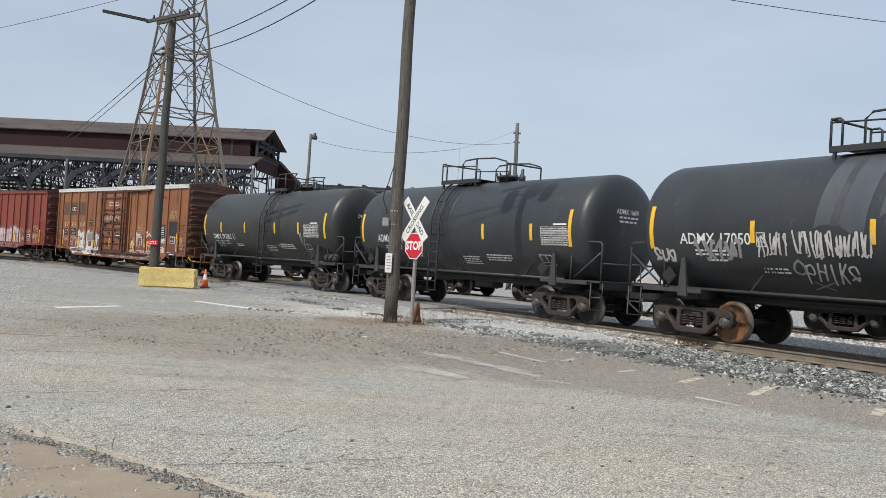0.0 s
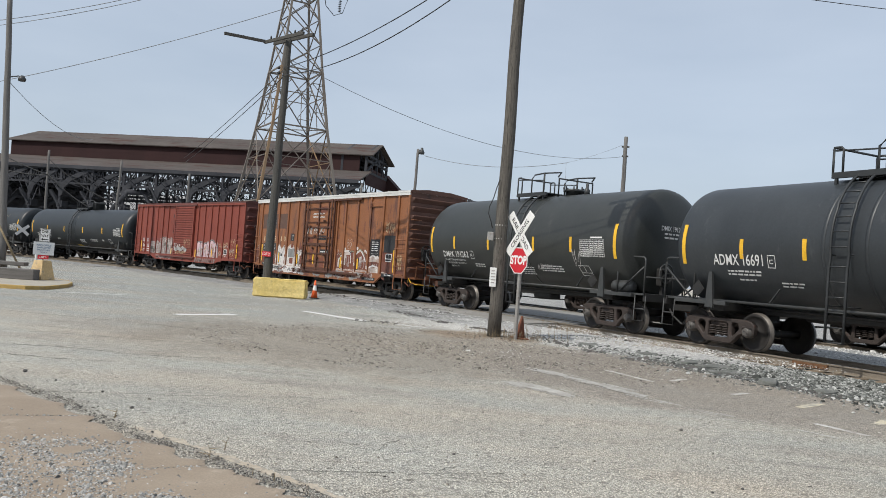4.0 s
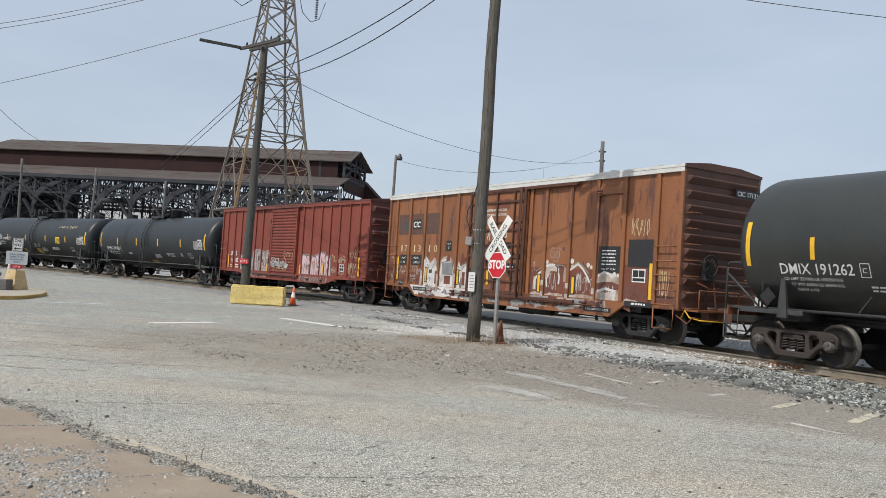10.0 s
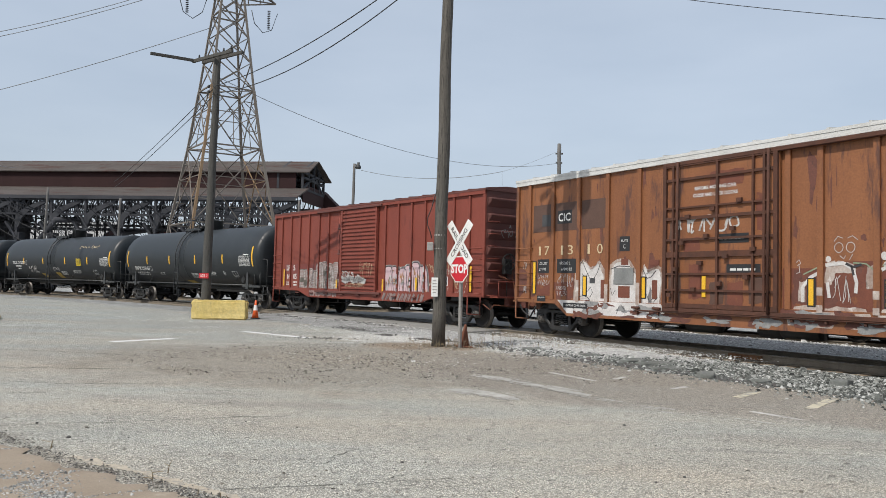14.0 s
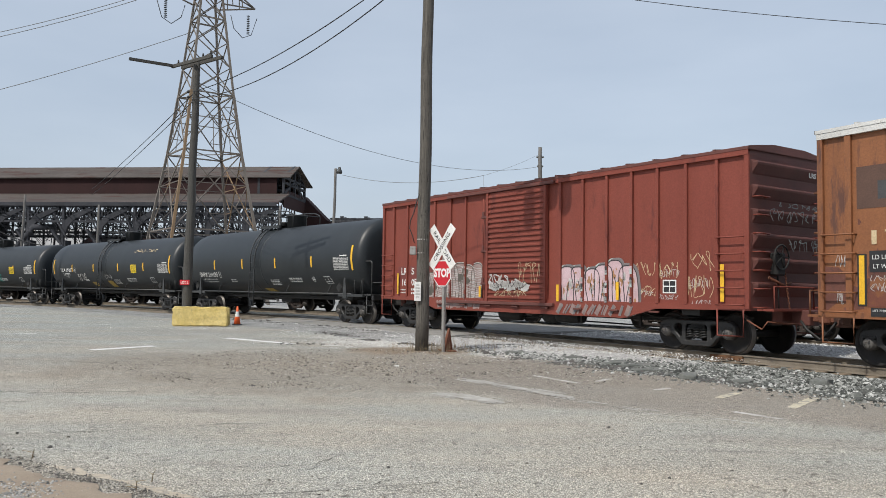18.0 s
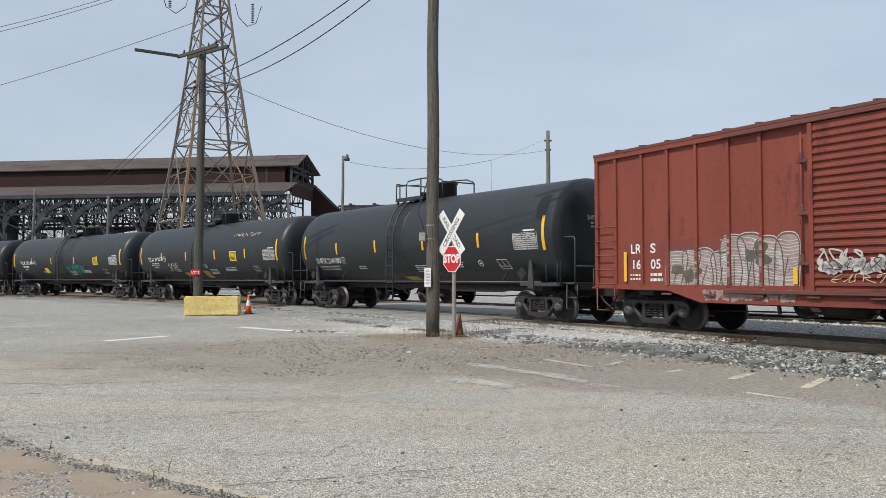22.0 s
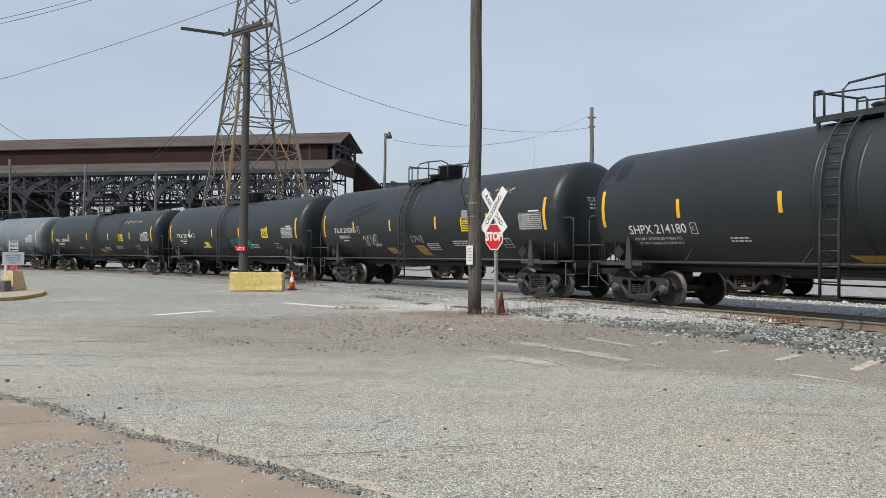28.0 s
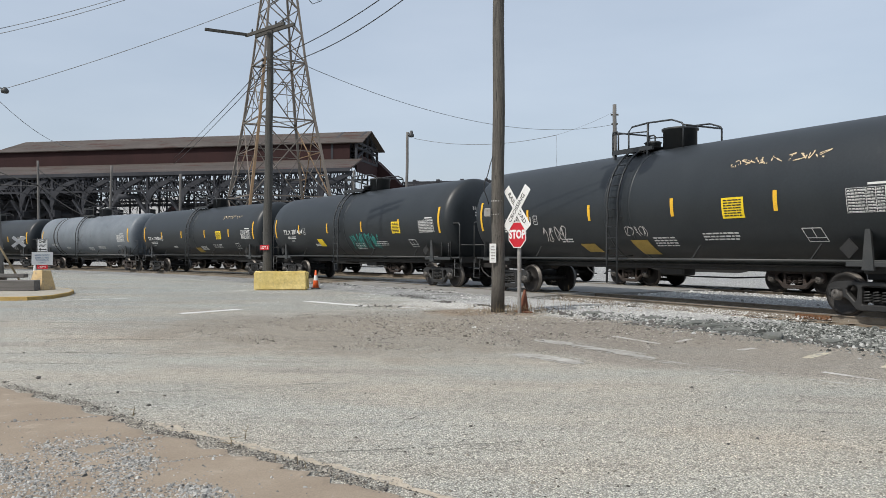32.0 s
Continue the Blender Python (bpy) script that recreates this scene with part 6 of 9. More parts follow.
            tube(bm, [(dx0 - 0.9, sy * (skin + 0.12), zb - 0.09), (dx1 + 3.2, sy * (skin + 0.12), zb - 0.09)], 0.022, 6)
            part("sill_pipe", bm, M["doorsteel"], body)
    # ladders at the ends of the sides and on the end walls
    for sy in (-1, 1):
        for s in (-1, 1):
            x0, x1 = s * (h - 0.12), s * (h - 0.78)
            y = sy * (hw + 0.08)
            for k in range(5):
                bm = fresh()
                z = zb + 0.1 + 0.37 * k
                tube(bm, [(x0, sy * skin, z), (x0, y, z), (x1, y, z), (x1, sy * skin, z)], 0.018, 5)
                part("grab_rung", bm, P, car)
            bm = fresh()
            tube(bm, [(x0, y - sy * 0.05, zb), (x0, y - sy * 0.05, 0.45), (x1, y - sy * 0.05, 0.45), (x1, y - sy * 0.05, zb)], 0.022, 5)
            part("sill_step", bm, P, car)
            y0, y1 = sy * 1.36, sy * 0.95
            for k in range(7):
                bm = fresh()
                z = zb + 0.05 + 0.4 * k
                tube(bm, [(s * h, y0, z), (s * (h + 0.16), y0, z), (s * (h + 0.16), y1, z), (s * h, y1, z)], 0.016, 5)
                part("end_rung", bm, P, car)
    for s in (-1, 1):
        bm = fresh()
        box(bm, s * (h + 0.22), 0, zb + 0.0, 0.4, 2.5, 0.05)
        tube(bm, [(s * (h + 0.4), -1.2, zb + 0.02), (s * (h + 0.4), -1.2, zb + 0.5), (s * (h + 0.4), 0.3, zb + 0.5), (s * (h + 0.4), 0.3, zb)], 0.02, 5)
        part("crossover_step", bm, P, car)
        bm = fresh()
        box(bm, s * (h - 0.4), 0, 0.86, 2.0, 0.4, 0.34, bevel=0.02)
        box(bm, s * (h + 0.05), 0, 0.9, 0.25, 1.1, 0.3, bevel=0.03)
        part("draft_sill", bm, E, car)
        add_coupler(car, s * (h + 0.95))
        if s > 0:
            bm = fresh()
            xb = h + 0.2
            ring = [(xb, -0.6 + 0.27 * math.cos(k * math.tau / 20), zb + 1.15 + 0.27 * math.sin(k * math.tau / 20)) for k in range(21)]
            tube(bm, ring, 0.02, 5)
            for k in range(5):
                tube(bm, [(xb, -0.6, zb + 1.15), ring[k * 4]], 0.013, 5)
            box(bm, h + 0.1, -0.6, zb + 1.0, 0.18, 0.34, 0.5, bevel=0.03)
            tube(bm, [(h + 0.1, -0.6, zb + 0.8), (h + 0.12, -0.6, zb)], 0.018, 5)
            part("brake_wheel", bm, M["frame"], car)
            bm = fresh()
            for k in range(16):
                lathe(bm, [(-0.03, 0.012), (0.0, 0.02), (0.03, 0.012)], 6, "z", (h + 0.17 + 0.01 * (k % 2), -0.45 + 0.012 * k, zb + 0.85 - 0.055 * k))
            tube(bm, [(h + 0.1, -0.1, zb + 0.6), (h + 0.14, -0.5, zb + 0.55), (h + 0.12, -0.95, zb + 0.7)], 0.03, 6)
            part("brake_chain", bm, M["rust"], car)
            bm = fresh()
            tube(bm, [(h + 0.1, 0.45, 0.95), (h + 0.35, 0.5, 0.8), (h + 0.55, 0.48, 0.5), (h + 0.75, 0.4, 0.55)], 0.028, 6)
            part("brake_hose", bm, M["frame"], car)
            bm = fresh()
            tube(bm, [(h - 0.1, -1.42, 0.8), (h + 0.25, -1.42, 0.62), (h + 0.3, -1.3, 0.78), (h + 0.4, -0.3, 0.72)], 0.018, 6)
            part("uncoupling_lever", bm, M["rust"], car, "bent rusty uncoupling rod")
    bm = fresh()                                             # floor stringers and brake rigging
    box(bm, 0, 0, zb - 0.18, a - 1.0, 0.5, 0.36)
    for x in np.linspace(-a / 2 + 1.6, a / 2 - 1.6, 6):
        box(bm, x, 0, zb - 0.1, 0.14, 2.5, 0.18)
    tube(bm, [(-a / 2, -0.5, zb - 0.3), (a / 2, -0.5, zb - 0.3)], 0.03, 5)
    lathe(bm, [(-0.45, 0.2), (0.45, 0.2)], 14, "x", (1.5, -0.7, zb - 0.35))
    for s in (-1, 1):
        box(bm, s * a / 2, 0, zb - 0.06, 0.5, 2.6, 0.22)
    part("underframe", bm, M["frame"], car)
    for body_text, x, y, size, sx, bold in marks:
        bm = fresh()
        add_text(bm, body_text, size, put, x, y, sx, bold)
        part("lettering", bm, M["white"], body, "white stencilled lettering")
    # darker castings here: the shade under the body put into the colour
    trs = [add_truck(car, a / 2, "castdark"), add_truck(car, -a / 2, "castdark")]
    CARS.append((car, mid, a, trs, 0.0, -1))
    return car, body, put


def flat_car(label, mid, a):
    """A low mill flat car on the far track."""
    car = thing("flat_car", label, "flat car", group="flat cars on the second track")
    L = a + 4.0
    bm = fresh()
    box(bm, 0, 0, 1.02, L, 2.7, 0.12, bevel=0.02)
    part("deck", bm, M["frame"], car)
    for sy in (-1, 1):
        bm = fresh()
        prism(bm, [(-L / 2, 1.0), (-L / 2, 0.8), (-a / 2 + 1.2, 0.78), (-a / 2 + 2.0, 0.62), (a / 2 - 2.0, 0.62), (a / 2 - 1.2, 0.78), (L / 2, 0.8), (L / 2, 1.0)], sy * 1.34, sy * 1.25)
        part("side_sill", bm, M["frame"], car)
    bm = fresh()
    box(bm, 0, 0, 0.84, L, 0.4, 0.3)
    tube(bm, [(-a / 2, -0.5, 0.55), (-1, -0.5, 0.42), (1, -0.5, 0.42), (a / 2, -0.5, 0.55)], 0.03, 5)
    part("centre_sill", bm, M["frame"], car)
    for s in (-1, 1):
        add_coupler(car, s * (L / 2 + 0.4))
    trs = [add_truck(car, a / 2), add_truck(car, -a / 2)]
    CARS.append((car, mid, a, trs, FAR, 1))
    return car


# the train, from its head to its tail
tank_car("short black tank car streaked grey with white graffiti tags", -8.2, 0.55, "slate", 13.1, 1.55, 2.55, "small", ("ADMX 17050", -4.4, -2.55, -0.46, -0.21), stripes=(-2.5, 0.0, 2.5), rail=(-1.4, -0.7, 0.5, 2.2),
         ladder_x=0.9, table=3.75, box_at=3.6,
         words=(("SUS", -5.2, -4.6, -0.95, -0.5, "graf", 0.06), ("PHIKS", -1.45, -0.35, -1.28, -0.76, "graf", 0.04), ("O", -1.75, -1.4, -1.15, -0.7, "grafmist", 0.05), ("X", -1.45, -0.95, -1.5, -1.25, "grafmist", 0.03)),
         grafs=((-4.0, -2.75, -0.8, -0.36, "grafmist", 7, 0.075, 24), (-2.42, -1.75, -0.72, -0.22, "graf", 8, 0.035, 21), (-1.6, -0.78, -0.72, -0.18, "graf", 9, 0.035, 22), (-0.74, -0.02, -0.7, -0.22, "graf", 9, 0.035, 23),
                (-3.3, -2.05, -1.2, -0.9, "grafdark", 9, 0.03, 25)),
         washes=((-1.15, -0.15, -0.1, 2.0, 3), (0.1, 5.0, 0.05, 2.0, 5)),
         hoops=((-0.75, -0.1, 1.7, 0.16), (0.3, -0.1, 1.7, 0.2)))
tank_car("short black tank car with white lettering and yellow stripes", 4.95, 13.75, "slate", 13.1, 1.53, 2.54, "small", ("ADMX 16691", -4.25, -2.75, -0.58, -0.31), "ADMX 16691", stripes=(-3.35, -1.62, 1.53, 3.6),
         rail=(-1.67, -0.6, 0.1, 1.55), ladder_x=-0.67, table=4.0, box_at=3.8)
tank_car("short olive-black tank car with white lettering and a brake wheel", 17.95, 26.75, "olive", 13.1, 1.6, 2.6, "small", ("DMIX 191262", -4.4, -2.65, -0.74, -0.5), "DMIX 191262", side_print=(("LD LMT 221000 LB 100200 KG", -4.35, -2.95, -0.88, -0.81), ("LT WT 65000 LB 29500 KG", -4.2, -2.95, -1.01, -0.94), ("NEW 6-93", -4.1, -3.6, -1.14, -1.07)), stripes=(-3.55, -1.3, 1.3, 3.16),
         rail=(-0.95, -0.15, 0.52, 1.32), ladder_x=0.45, table=3.6, box_at=3.4, brake_end=1, grafs=((1.3, 2.1, -1.05, -0.85, "graf", 6, 0.02, 2), (3.2, 3.55, -0.9, -0.3, "graf", 3, 0.016, 12)))
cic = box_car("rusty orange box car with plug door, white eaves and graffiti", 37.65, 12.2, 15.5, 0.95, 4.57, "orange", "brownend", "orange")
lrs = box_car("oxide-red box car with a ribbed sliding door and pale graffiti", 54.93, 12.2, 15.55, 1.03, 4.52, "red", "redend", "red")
tank_car("long black tank car with large white lettering", 65.59, 79.04, "black", 17.95, stripes=(-4.66, -1.68, 1.46, 4.52), side_print=(("LD LMT 202500 LB 91800 KG", -6.45, -4.75, -0.99, -0.91), ("LT WT 83500 LB 37800 KG", -6.35, -4.75, -1.13, -1.05)), text=("SHPX 214180", -6.55, -4.5, -0.81, -0.56), head_text="SHPX 214180", ladder_x=-0.4, oval=4.4,
         notices=((-0.3, 0.5, -1.75, -1.5, "placardold"),))
tank_car("long black tank car with a yellow notice and flaked logo", 83.53, 96.93, "black", 18.15, rail=(-1.66, -0.98, -0.2, 1.12), text=("TILX 292071", -6.6, -4.6, -0.42, -0.2), head_text="TILX 292071", table=6.4, placard=3.2, logo=(3.3, 5.9),
         notices=((-2.3, -1.65, -1.5, -1.15, "placardold"), (-0.05, 0.6, -1.6, -1.05, "placardold")), grafs=((-4.1, -2.9, -1.05, -0.5, "graf", 6, 0.03, 11), (-0.3, 0.6, -0.95, -0.62, "graf", 5, 0.02, 13)))
tank_car("long black tank car with teal graffiti and yellow notice", 101.7, 115.3, "black", 18.15, text=("TILX 281464", -6.6, -4.4, -0.4, -0.17), head_text="TILX 281464", placard=4.15,
         notices=((-2.75, -2.2, -1.1, -0.7, "placard"),), grafs=((0.4, 2.9, -1.3, -0.5, "grafteal", 14, 0.045, 21), (-4.4, -3.4, -1.1, -0.7, "streak", 7, 0.025, 22)))
tank_car("long black tank car with faded logo and yellow notice", 119.85, 133.55, "black", 18.15, text=("TILX 29304", -7.0, -4.9, -0.5, -0.27), placard=3.1, logo=(3.8, 6.0), notices=((0.0, 0.7, -1.5, -1.1, "placardold"),))
tank_car("dusty grey tank car with dark bands round one end", 137.9, 150.4, "grey", 16.9, ladder_x=-0.6, stripes=(), bands=((-4.9, 0.1), (-4.3, 0.06)), table=5.4)
tank_car("long black tank car with a yellow notice at the tail", 155.0, 168.5, "black", 18.15, placard=1.5)
for k in range(-4, 12):
    flat_car("low dark steel mill flat car on the second track", 6.8 + 6.25 + 12.5 * k, 7.7)


# ---- lettering, panels and graffiti on the box cars ----
def on_body(body, put):
    def paint(name, material, fn, label=""):
        bm = fresh()
        fn(bm)
        ob = part(name, bm, M[material], body, label)
        return tagged(ob, label, kind="stuff") if name in ("graffiti", "small_print") else ob
    return paint


def blob(bm, put, cx, cy, rx, ry, rng, mi=0, n=18, lift=0.008, rag=0.12, power=4):
    """A ragged sprayed patch."""
    c = bm.verts.new(put(cx, cy, lift))
    ring = []
    ph = rng.uniform(0, 9)
    for k in range(n):
        a = k * math.tau / n
        w = 1 + rag * math.sin(3 * a + ph) + rag * rng.uniform(-1, 1)
        sq = (abs(math.cos(a)) ** power + abs(math.sin(a)) ** power) ** (-1 / power)
        ring.append(bm.verts.new(put(cx + rx * w * sq * math.cos(a), cy + ry * w * sq * math.sin(a), lift)))
    for k in range(n):
        bm.faces.new((c, ring[k], ring[(k + 1) % n])).material_index = mi


def bubble_letters(paint, put, x0, x1, y0, y1, n, fill, halo, line, seed, posts=(), zebra=False):
    """Fat sprayed letters, run together: halo, shadow, fill, blotches and outlines; posts are painted over too."""
    rng = random.Random(seed)
    w = (x1 - x0) / n
    cells = []
    for k in range(n):
        cx, cy = x0 + w * (k + 0.5), (y0 + y1) / 2 + rng.uniform(-0.07, 0.07) * (y1 - y0)
        rx, ry = w * rng.uniform(0.66, 0.9), (y1 - y0) * rng.uniform(0.42, 0.54)
        lean, pinch = rng.uniform(-0.14, 0.1), rng.uniform(0.1, 0.45)
        ring = []
        for q in range(28):
            a = q / 28 * math.tau
            sq = (abs(math.cos(a)) ** 3.2 + abs(math.sin(a)) ** 3.2) ** -0.3
            v = sq * math.sin(a)
            u = sq * math.cos(a) * (1 - pinch * math.cos(v * 2.6) * (0.5 + 0.5 * math.sin(k * 2.1)))
            ring.append((u * rx + lean * v * ry, v * ry))
        cells.append((cx, cy, ring))

    def ringed(bm, grow, lift, dx=0.0, dy=0.0):
        for k, (cx, cy, ring) in enumerate(cells):
            c = bm.verts.new(put(cx + dx, cy + dy, lift + 0.0003 * k))
            vs = []
            for u, v in ring:
                d = math.hypot(u, v) or 1
                g = 1 + grow / d
                vs.append(bm.verts.new(put(cx + dx + u * g, cy + dy + v * g, lift + 0.0003 * k)))
            for a, b in zip(vs, vs[1:] + vs[:1]):
                bm.faces.new((c, a, b))

    def lines(bm):
        for k, (cx, cy, ring) in enumerate(cells):
            add_stroke(bm, lambda x, y: put(x, y, 0.016), [(cx + u, cy + v) for u, v in ring + ring[:1]], 0.028)
            m = rng.uniform(-0.3, 0.3) * w
            hh = (y1 - y0) / 2
            add_stroke(bm, lambda x, y: put(x, y, 0.016), [(cx + m, cy - hh * 0.85), (cx + m * 0.6, cy - hh * 0.3), (cx - m * 0.4, cy + hh * 0.3)], 0.024)

    if zebra:
        def hatch(bm):
            for k, (cx, cy, ring) in enumerate(cells):
                v = -0.46 * (y1 - y0)
                while v < 0.46 * (y1 - y0):
                    us = [u for u, vv in ring if abs(vv - v) < 0.12 * (y1 - y0)] or [-0.2, 0.2]
                    a, b = min(us), max(us)
                    add_stroke(bm, lambda x, y: put(x, y, 0.012), [(cx + a + (b - a) * t, cy + v + 0.05 * math.sin(t * 3 + k) + rng.uniform(-0.012, 0.012)) for t in (0, 0.25, 0.5, 0.75, 1)], rng.uniform(0.012, 0.028))
                    v += rng.uniform(0.05, 0.085)
        paint("graffiti", halo, lambda bm: ringed(bm, 0.035, 0.0035), "pale sprayed rim of the letters")
        paint("graffiti", "grafdust", lambda bm: ringed(bm, 0.0, 0.006), "dusty pink-grey sprayed ground of the letters")
        paint("graffiti", fill, hatch, "pale hatched sprayed letters")
        paint("graffiti", "grafmoss", lines, "dull green sprayed letter outlines")
        paint("graffiti", "grafmoss", lambda bm: [blob(bm, put, x0 + (x1 - x0) * rng.uniform(0.1, 0.9), y0 + (y1 - y0) * rng.uniform(0.45, 0.85), rng.uniform(0.08, 0.2), rng.uniform(0.08, 0.16), rng, lift=0.0135, rag=0.1) for k in range(3)], "dull green sprayed blocks")
    else:
        paint("graffiti", halo, lambda bm: ringed(bm, 0.06, 0.005), "pale sprayed halo of bubble letters")
        paint("graffiti", "grafshade", lambda bm: ringed(bm, 0.015, 0.0085, 0.06, 0.05), "grey sprayed shadow of the letters")
        paint("graffiti", fill, lambda bm: ringed(bm, 0.0, 0.0115), "pink sprayed bubble letters")

        def blotches(bm):
            for k in range(n * 7):
                cx, cy, ring = rng.choice(cells)
                u, v = rng.choice(ring)
                t = rng.random() * 0.75
                blob(bm, put, cx + u * t, cy + v * t, rng.uniform(0.015, 0.06), rng.uniform(0.02, 0.13), rng, lift=0.0148, rag=0.4, n=10)
        paint("graffiti", "grafbrown", blotches, "brown blotches in the letters")
        paint("graffiti", "graf", blotches, "white flecks in the letters")
        paint("graffiti", line, lines, "dark sprayed letter lines")
    for colour in (fill if not zebra else "grafdust", line if not zebra else "grafmoss", halo if not zebra else "grafdust"):
        def over(bm):
            for x in posts:
                if x0 < x < x1:
                    y = max(y0 + 0.05, 1.1)
                    while y < y1 - 0.1:
                        l = rng.uniform(0.03, 0.2)
                        add_patch(bm, lambda a, b: put(a, b, 0.0685), x - 0.036, x + 0.036, y, min(y + l, y1 - 0.05), 1, 1)
                        y += l + rng.uniform(0.08, 0.4)
        paint("graffiti", colour, over, "spray paint carried over the side posts")


def tags(paint, put, boxes, colour, w, seed):
    for i, (x0, x1, y0, y1, n) in enumerate(boxes):
        rng = random.Random(seed + i)
        paint("graffiti", colour, lambda bm: [add_stroke(bm, lambda x, y: put(x, y, 0.009), l, w) for l in scribble(rng, x0, x1, y0, y1, n)], "thin sprayed tag")


def print_rows(bm, put, x0, x1, y0, rows, dy, hgt, rng, mi=0, lift=0.012):
    for r in range(rows):
        x = x0
        while x < x1 - 0.03:
            l = rng.uniform(0.05, 0.16)
            add_patch(bm, lambda a, b: put(a, b, lift), x, min(x + l, x1), y0 - r * dy, y0 - r * dy + hgt, 1, 1, mi)
            x += l + 0.03


def letter(paint, put, body, x0, x1, y0, y1, material="white", bold=0.02):
    paint("lettering", material, lambda bm: text_fit(bm, body, lambda x, y: put(x, y, 0.012), x0, x1, y0, y1, bold), "white stencilled lettering")


def dress_red():
    car, body, put = lrs
    paint = on_body(body, put)
    rng = random.Random(31)
    paint("repaint_patch", "redend2", lambda bm: add_patch(bm, lambda x, y: put(x, y, 0.004), -6.7, -3.42, 1.6, 2.2, 1, 1), "darker red repainted patch")
    for body_text, x0, x1, y0, y1 in (("LR", -6.47, -6.1, 1.9, 2.14), ("S", -5.8, -5.62, 1.9, 2.14), ("16", -6.4, -6.12, 1.51, 1.75), ("05", -5.79, -5.46, 1.51, 1.75)):
        letter(paint, put, body_text, x0, x1, y0, y1)
    paint("small_print", "white", lambda bm: (print_rows(bm, put, -6.5, -6.12, 1.34, 2, 0.1, 0.045, rng), print_rows(bm, put, -5.8, -5.4, 1.34, 2, 0.13, 0.07, rng)))
    for x, y0, y1 in ((-6.62, 1.2, 1.95), (-1.73, 1.17, 1.51), (1.8, 1.1, 1.56), (4.0, 1.17, 1.63), (7.1, 1.19, 2.02)):
        paint("reflector_stripe", "yellow", lambda bm: add_patch(bm, lambda a, b: put(a, b, 0.07), x - 0.05, x + 0.05, y0, y1, 1, 1), "yellow reflective stripe")
    posts = [-5.2, -4.32, -3.4, -2.56, 1.86, 2.73, 3.6, 4.44]
    above = lambda x, y, l=0.006: put(x, max(y, 1.05), l)
    paint("graffiti", "grafdust", lambda bm: [add_stroke(bm, lambda x, y: put(x, y, 0.056), [(x, 1.02), (x + rng.uniform(-0.1, 0.1), rng.uniform(0.78, 0.86))], rng.uniform(0.1, 0.2)) for x in np.linspace(-4.1, -1.8, 19)], "dusty spray paint on the sill")
    bubble_letters(paint, above, -5.2, -3.4, 0.78, 1.92, 4, "graf", "graf", "grafdark", 5, posts, True)
    bubble_letters(paint, above, -3.5, -1.75, 0.74, 2.2, 4, "graf", "graf", "grafdark", 6, posts, True)
    bubble_letters(paint, put, 1.95, 4.55, 0.93, 2.08, 6, "grafpink", "grafice", "grafdark", 7, posts)
    paint("graffiti", "grafgrey", lambda bm: [add_stroke(bm, lambda x, y: put(x, y, 0.06), [(x, 1.03), (x - rng.uniform(0.1, 0.25), 0.78)], rng.uniform(0.04, 0.16)) for x in np.linspace(1.95, 4.4, 11)], "pink paint on the sill")
    paint("graffiti", "grafshade", lambda bm: [add_stroke(bm, lambda x, y: put(x, y, 0.062), [(x, 1.03), (x - rng.uniform(0.1, 0.25), 0.78)], rng.uniform(0.03, 0.09)) for x in np.linspace(2.0, 4.5, 9)], "grey paint on the sill")
    paint("graffiti", "graf", lambda bm: [blob(bm, put, x, 1.53 + 0.05 * math.sin(9 * x), 0.13, 0.11, rng, lift=0.145, rag=0.3) for x in np.linspace(-1.05, 0.55, 14)], "white sprayed throw-up on the door")
    tags(paint, lambda x, y, l=0.0: put(x, y, 0.15), [(-1.1, 0.6, 1.44, 1.68, 7)], "grafdark", 0.016, 44)
    tags(paint, lambda x, y, l=0.0: put(x, y, 0.15), [(-1.2, -0.2, 1.6, 1.85, 4)], "graf", 0.035, 46)
    tags(paint, lambda x, y, l=0.009: put(x, y, l + 0.14), [(-0.9, 0.6, 1.2, 1.38, 7), (0.2, 1.2, 1.6, 2.2, 5)], "grafyel", 0.014, 40)
    tags(paint, put, [(4.52, 5.2, 1.75, 2.1, 4), (4.55, 5.2, 1.25, 1.55, 4), (5.2, 5.85, 1.72, 2.1, 6), (5.95, 7.0, 1.25, 1.8, 7), (6.1, 6.9, 1.9, 2.3, 3)], "grafyel", 0.013, 50)
    tags(paint, put, [(4.55, 5.1, 1.3, 1.42, 7), (5.25, 5.85, 1.2, 1.33, 6), (5.3, 5.9, 1.75, 1.92, 7), (6.2, 6.8, 1.1, 1.22, 6), (6.15, 6.7, 1.45, 1.7, 5)], "graf", 0.011, 70)
    tags(paint, lambda x, y, l=0.0: (7.775 + 0.112, x, y), [(-0.9, 0.9, 2.95, 3.25, 7), (-0.6, 1.0, 3.3, 3.4, 6), (-0.2, 1.0, 2.3, 2.6, 6)], "grafmist", 0.02, 75)
    paint("stencil_panel", "signwhite", lambda bm: add_patch(bm, lambda x, y: put(x, y, 0.008), 5.4, 5.8, 1.36, 1.68, 1, 1))
    paint("stencil_panel", "panelblk", lambda bm: [add_patch(bm, lambda x, y: put(x, y, 0.012), a, b, c, d, 1, 1) for a, b, c, d in ((5.43, 5.59, 1.54, 1.65), (5.61, 5.77, 1.54, 1.65), (5.43, 5.59, 1.39, 1.51), (5.61, 5.77, 1.39, 1.51))])
    letter(paint, lambda x, y, l=0.0: (7.775 + 0.11, x, y), "LRS 1605", 0.66, 1.36, 4.05, 4.17)


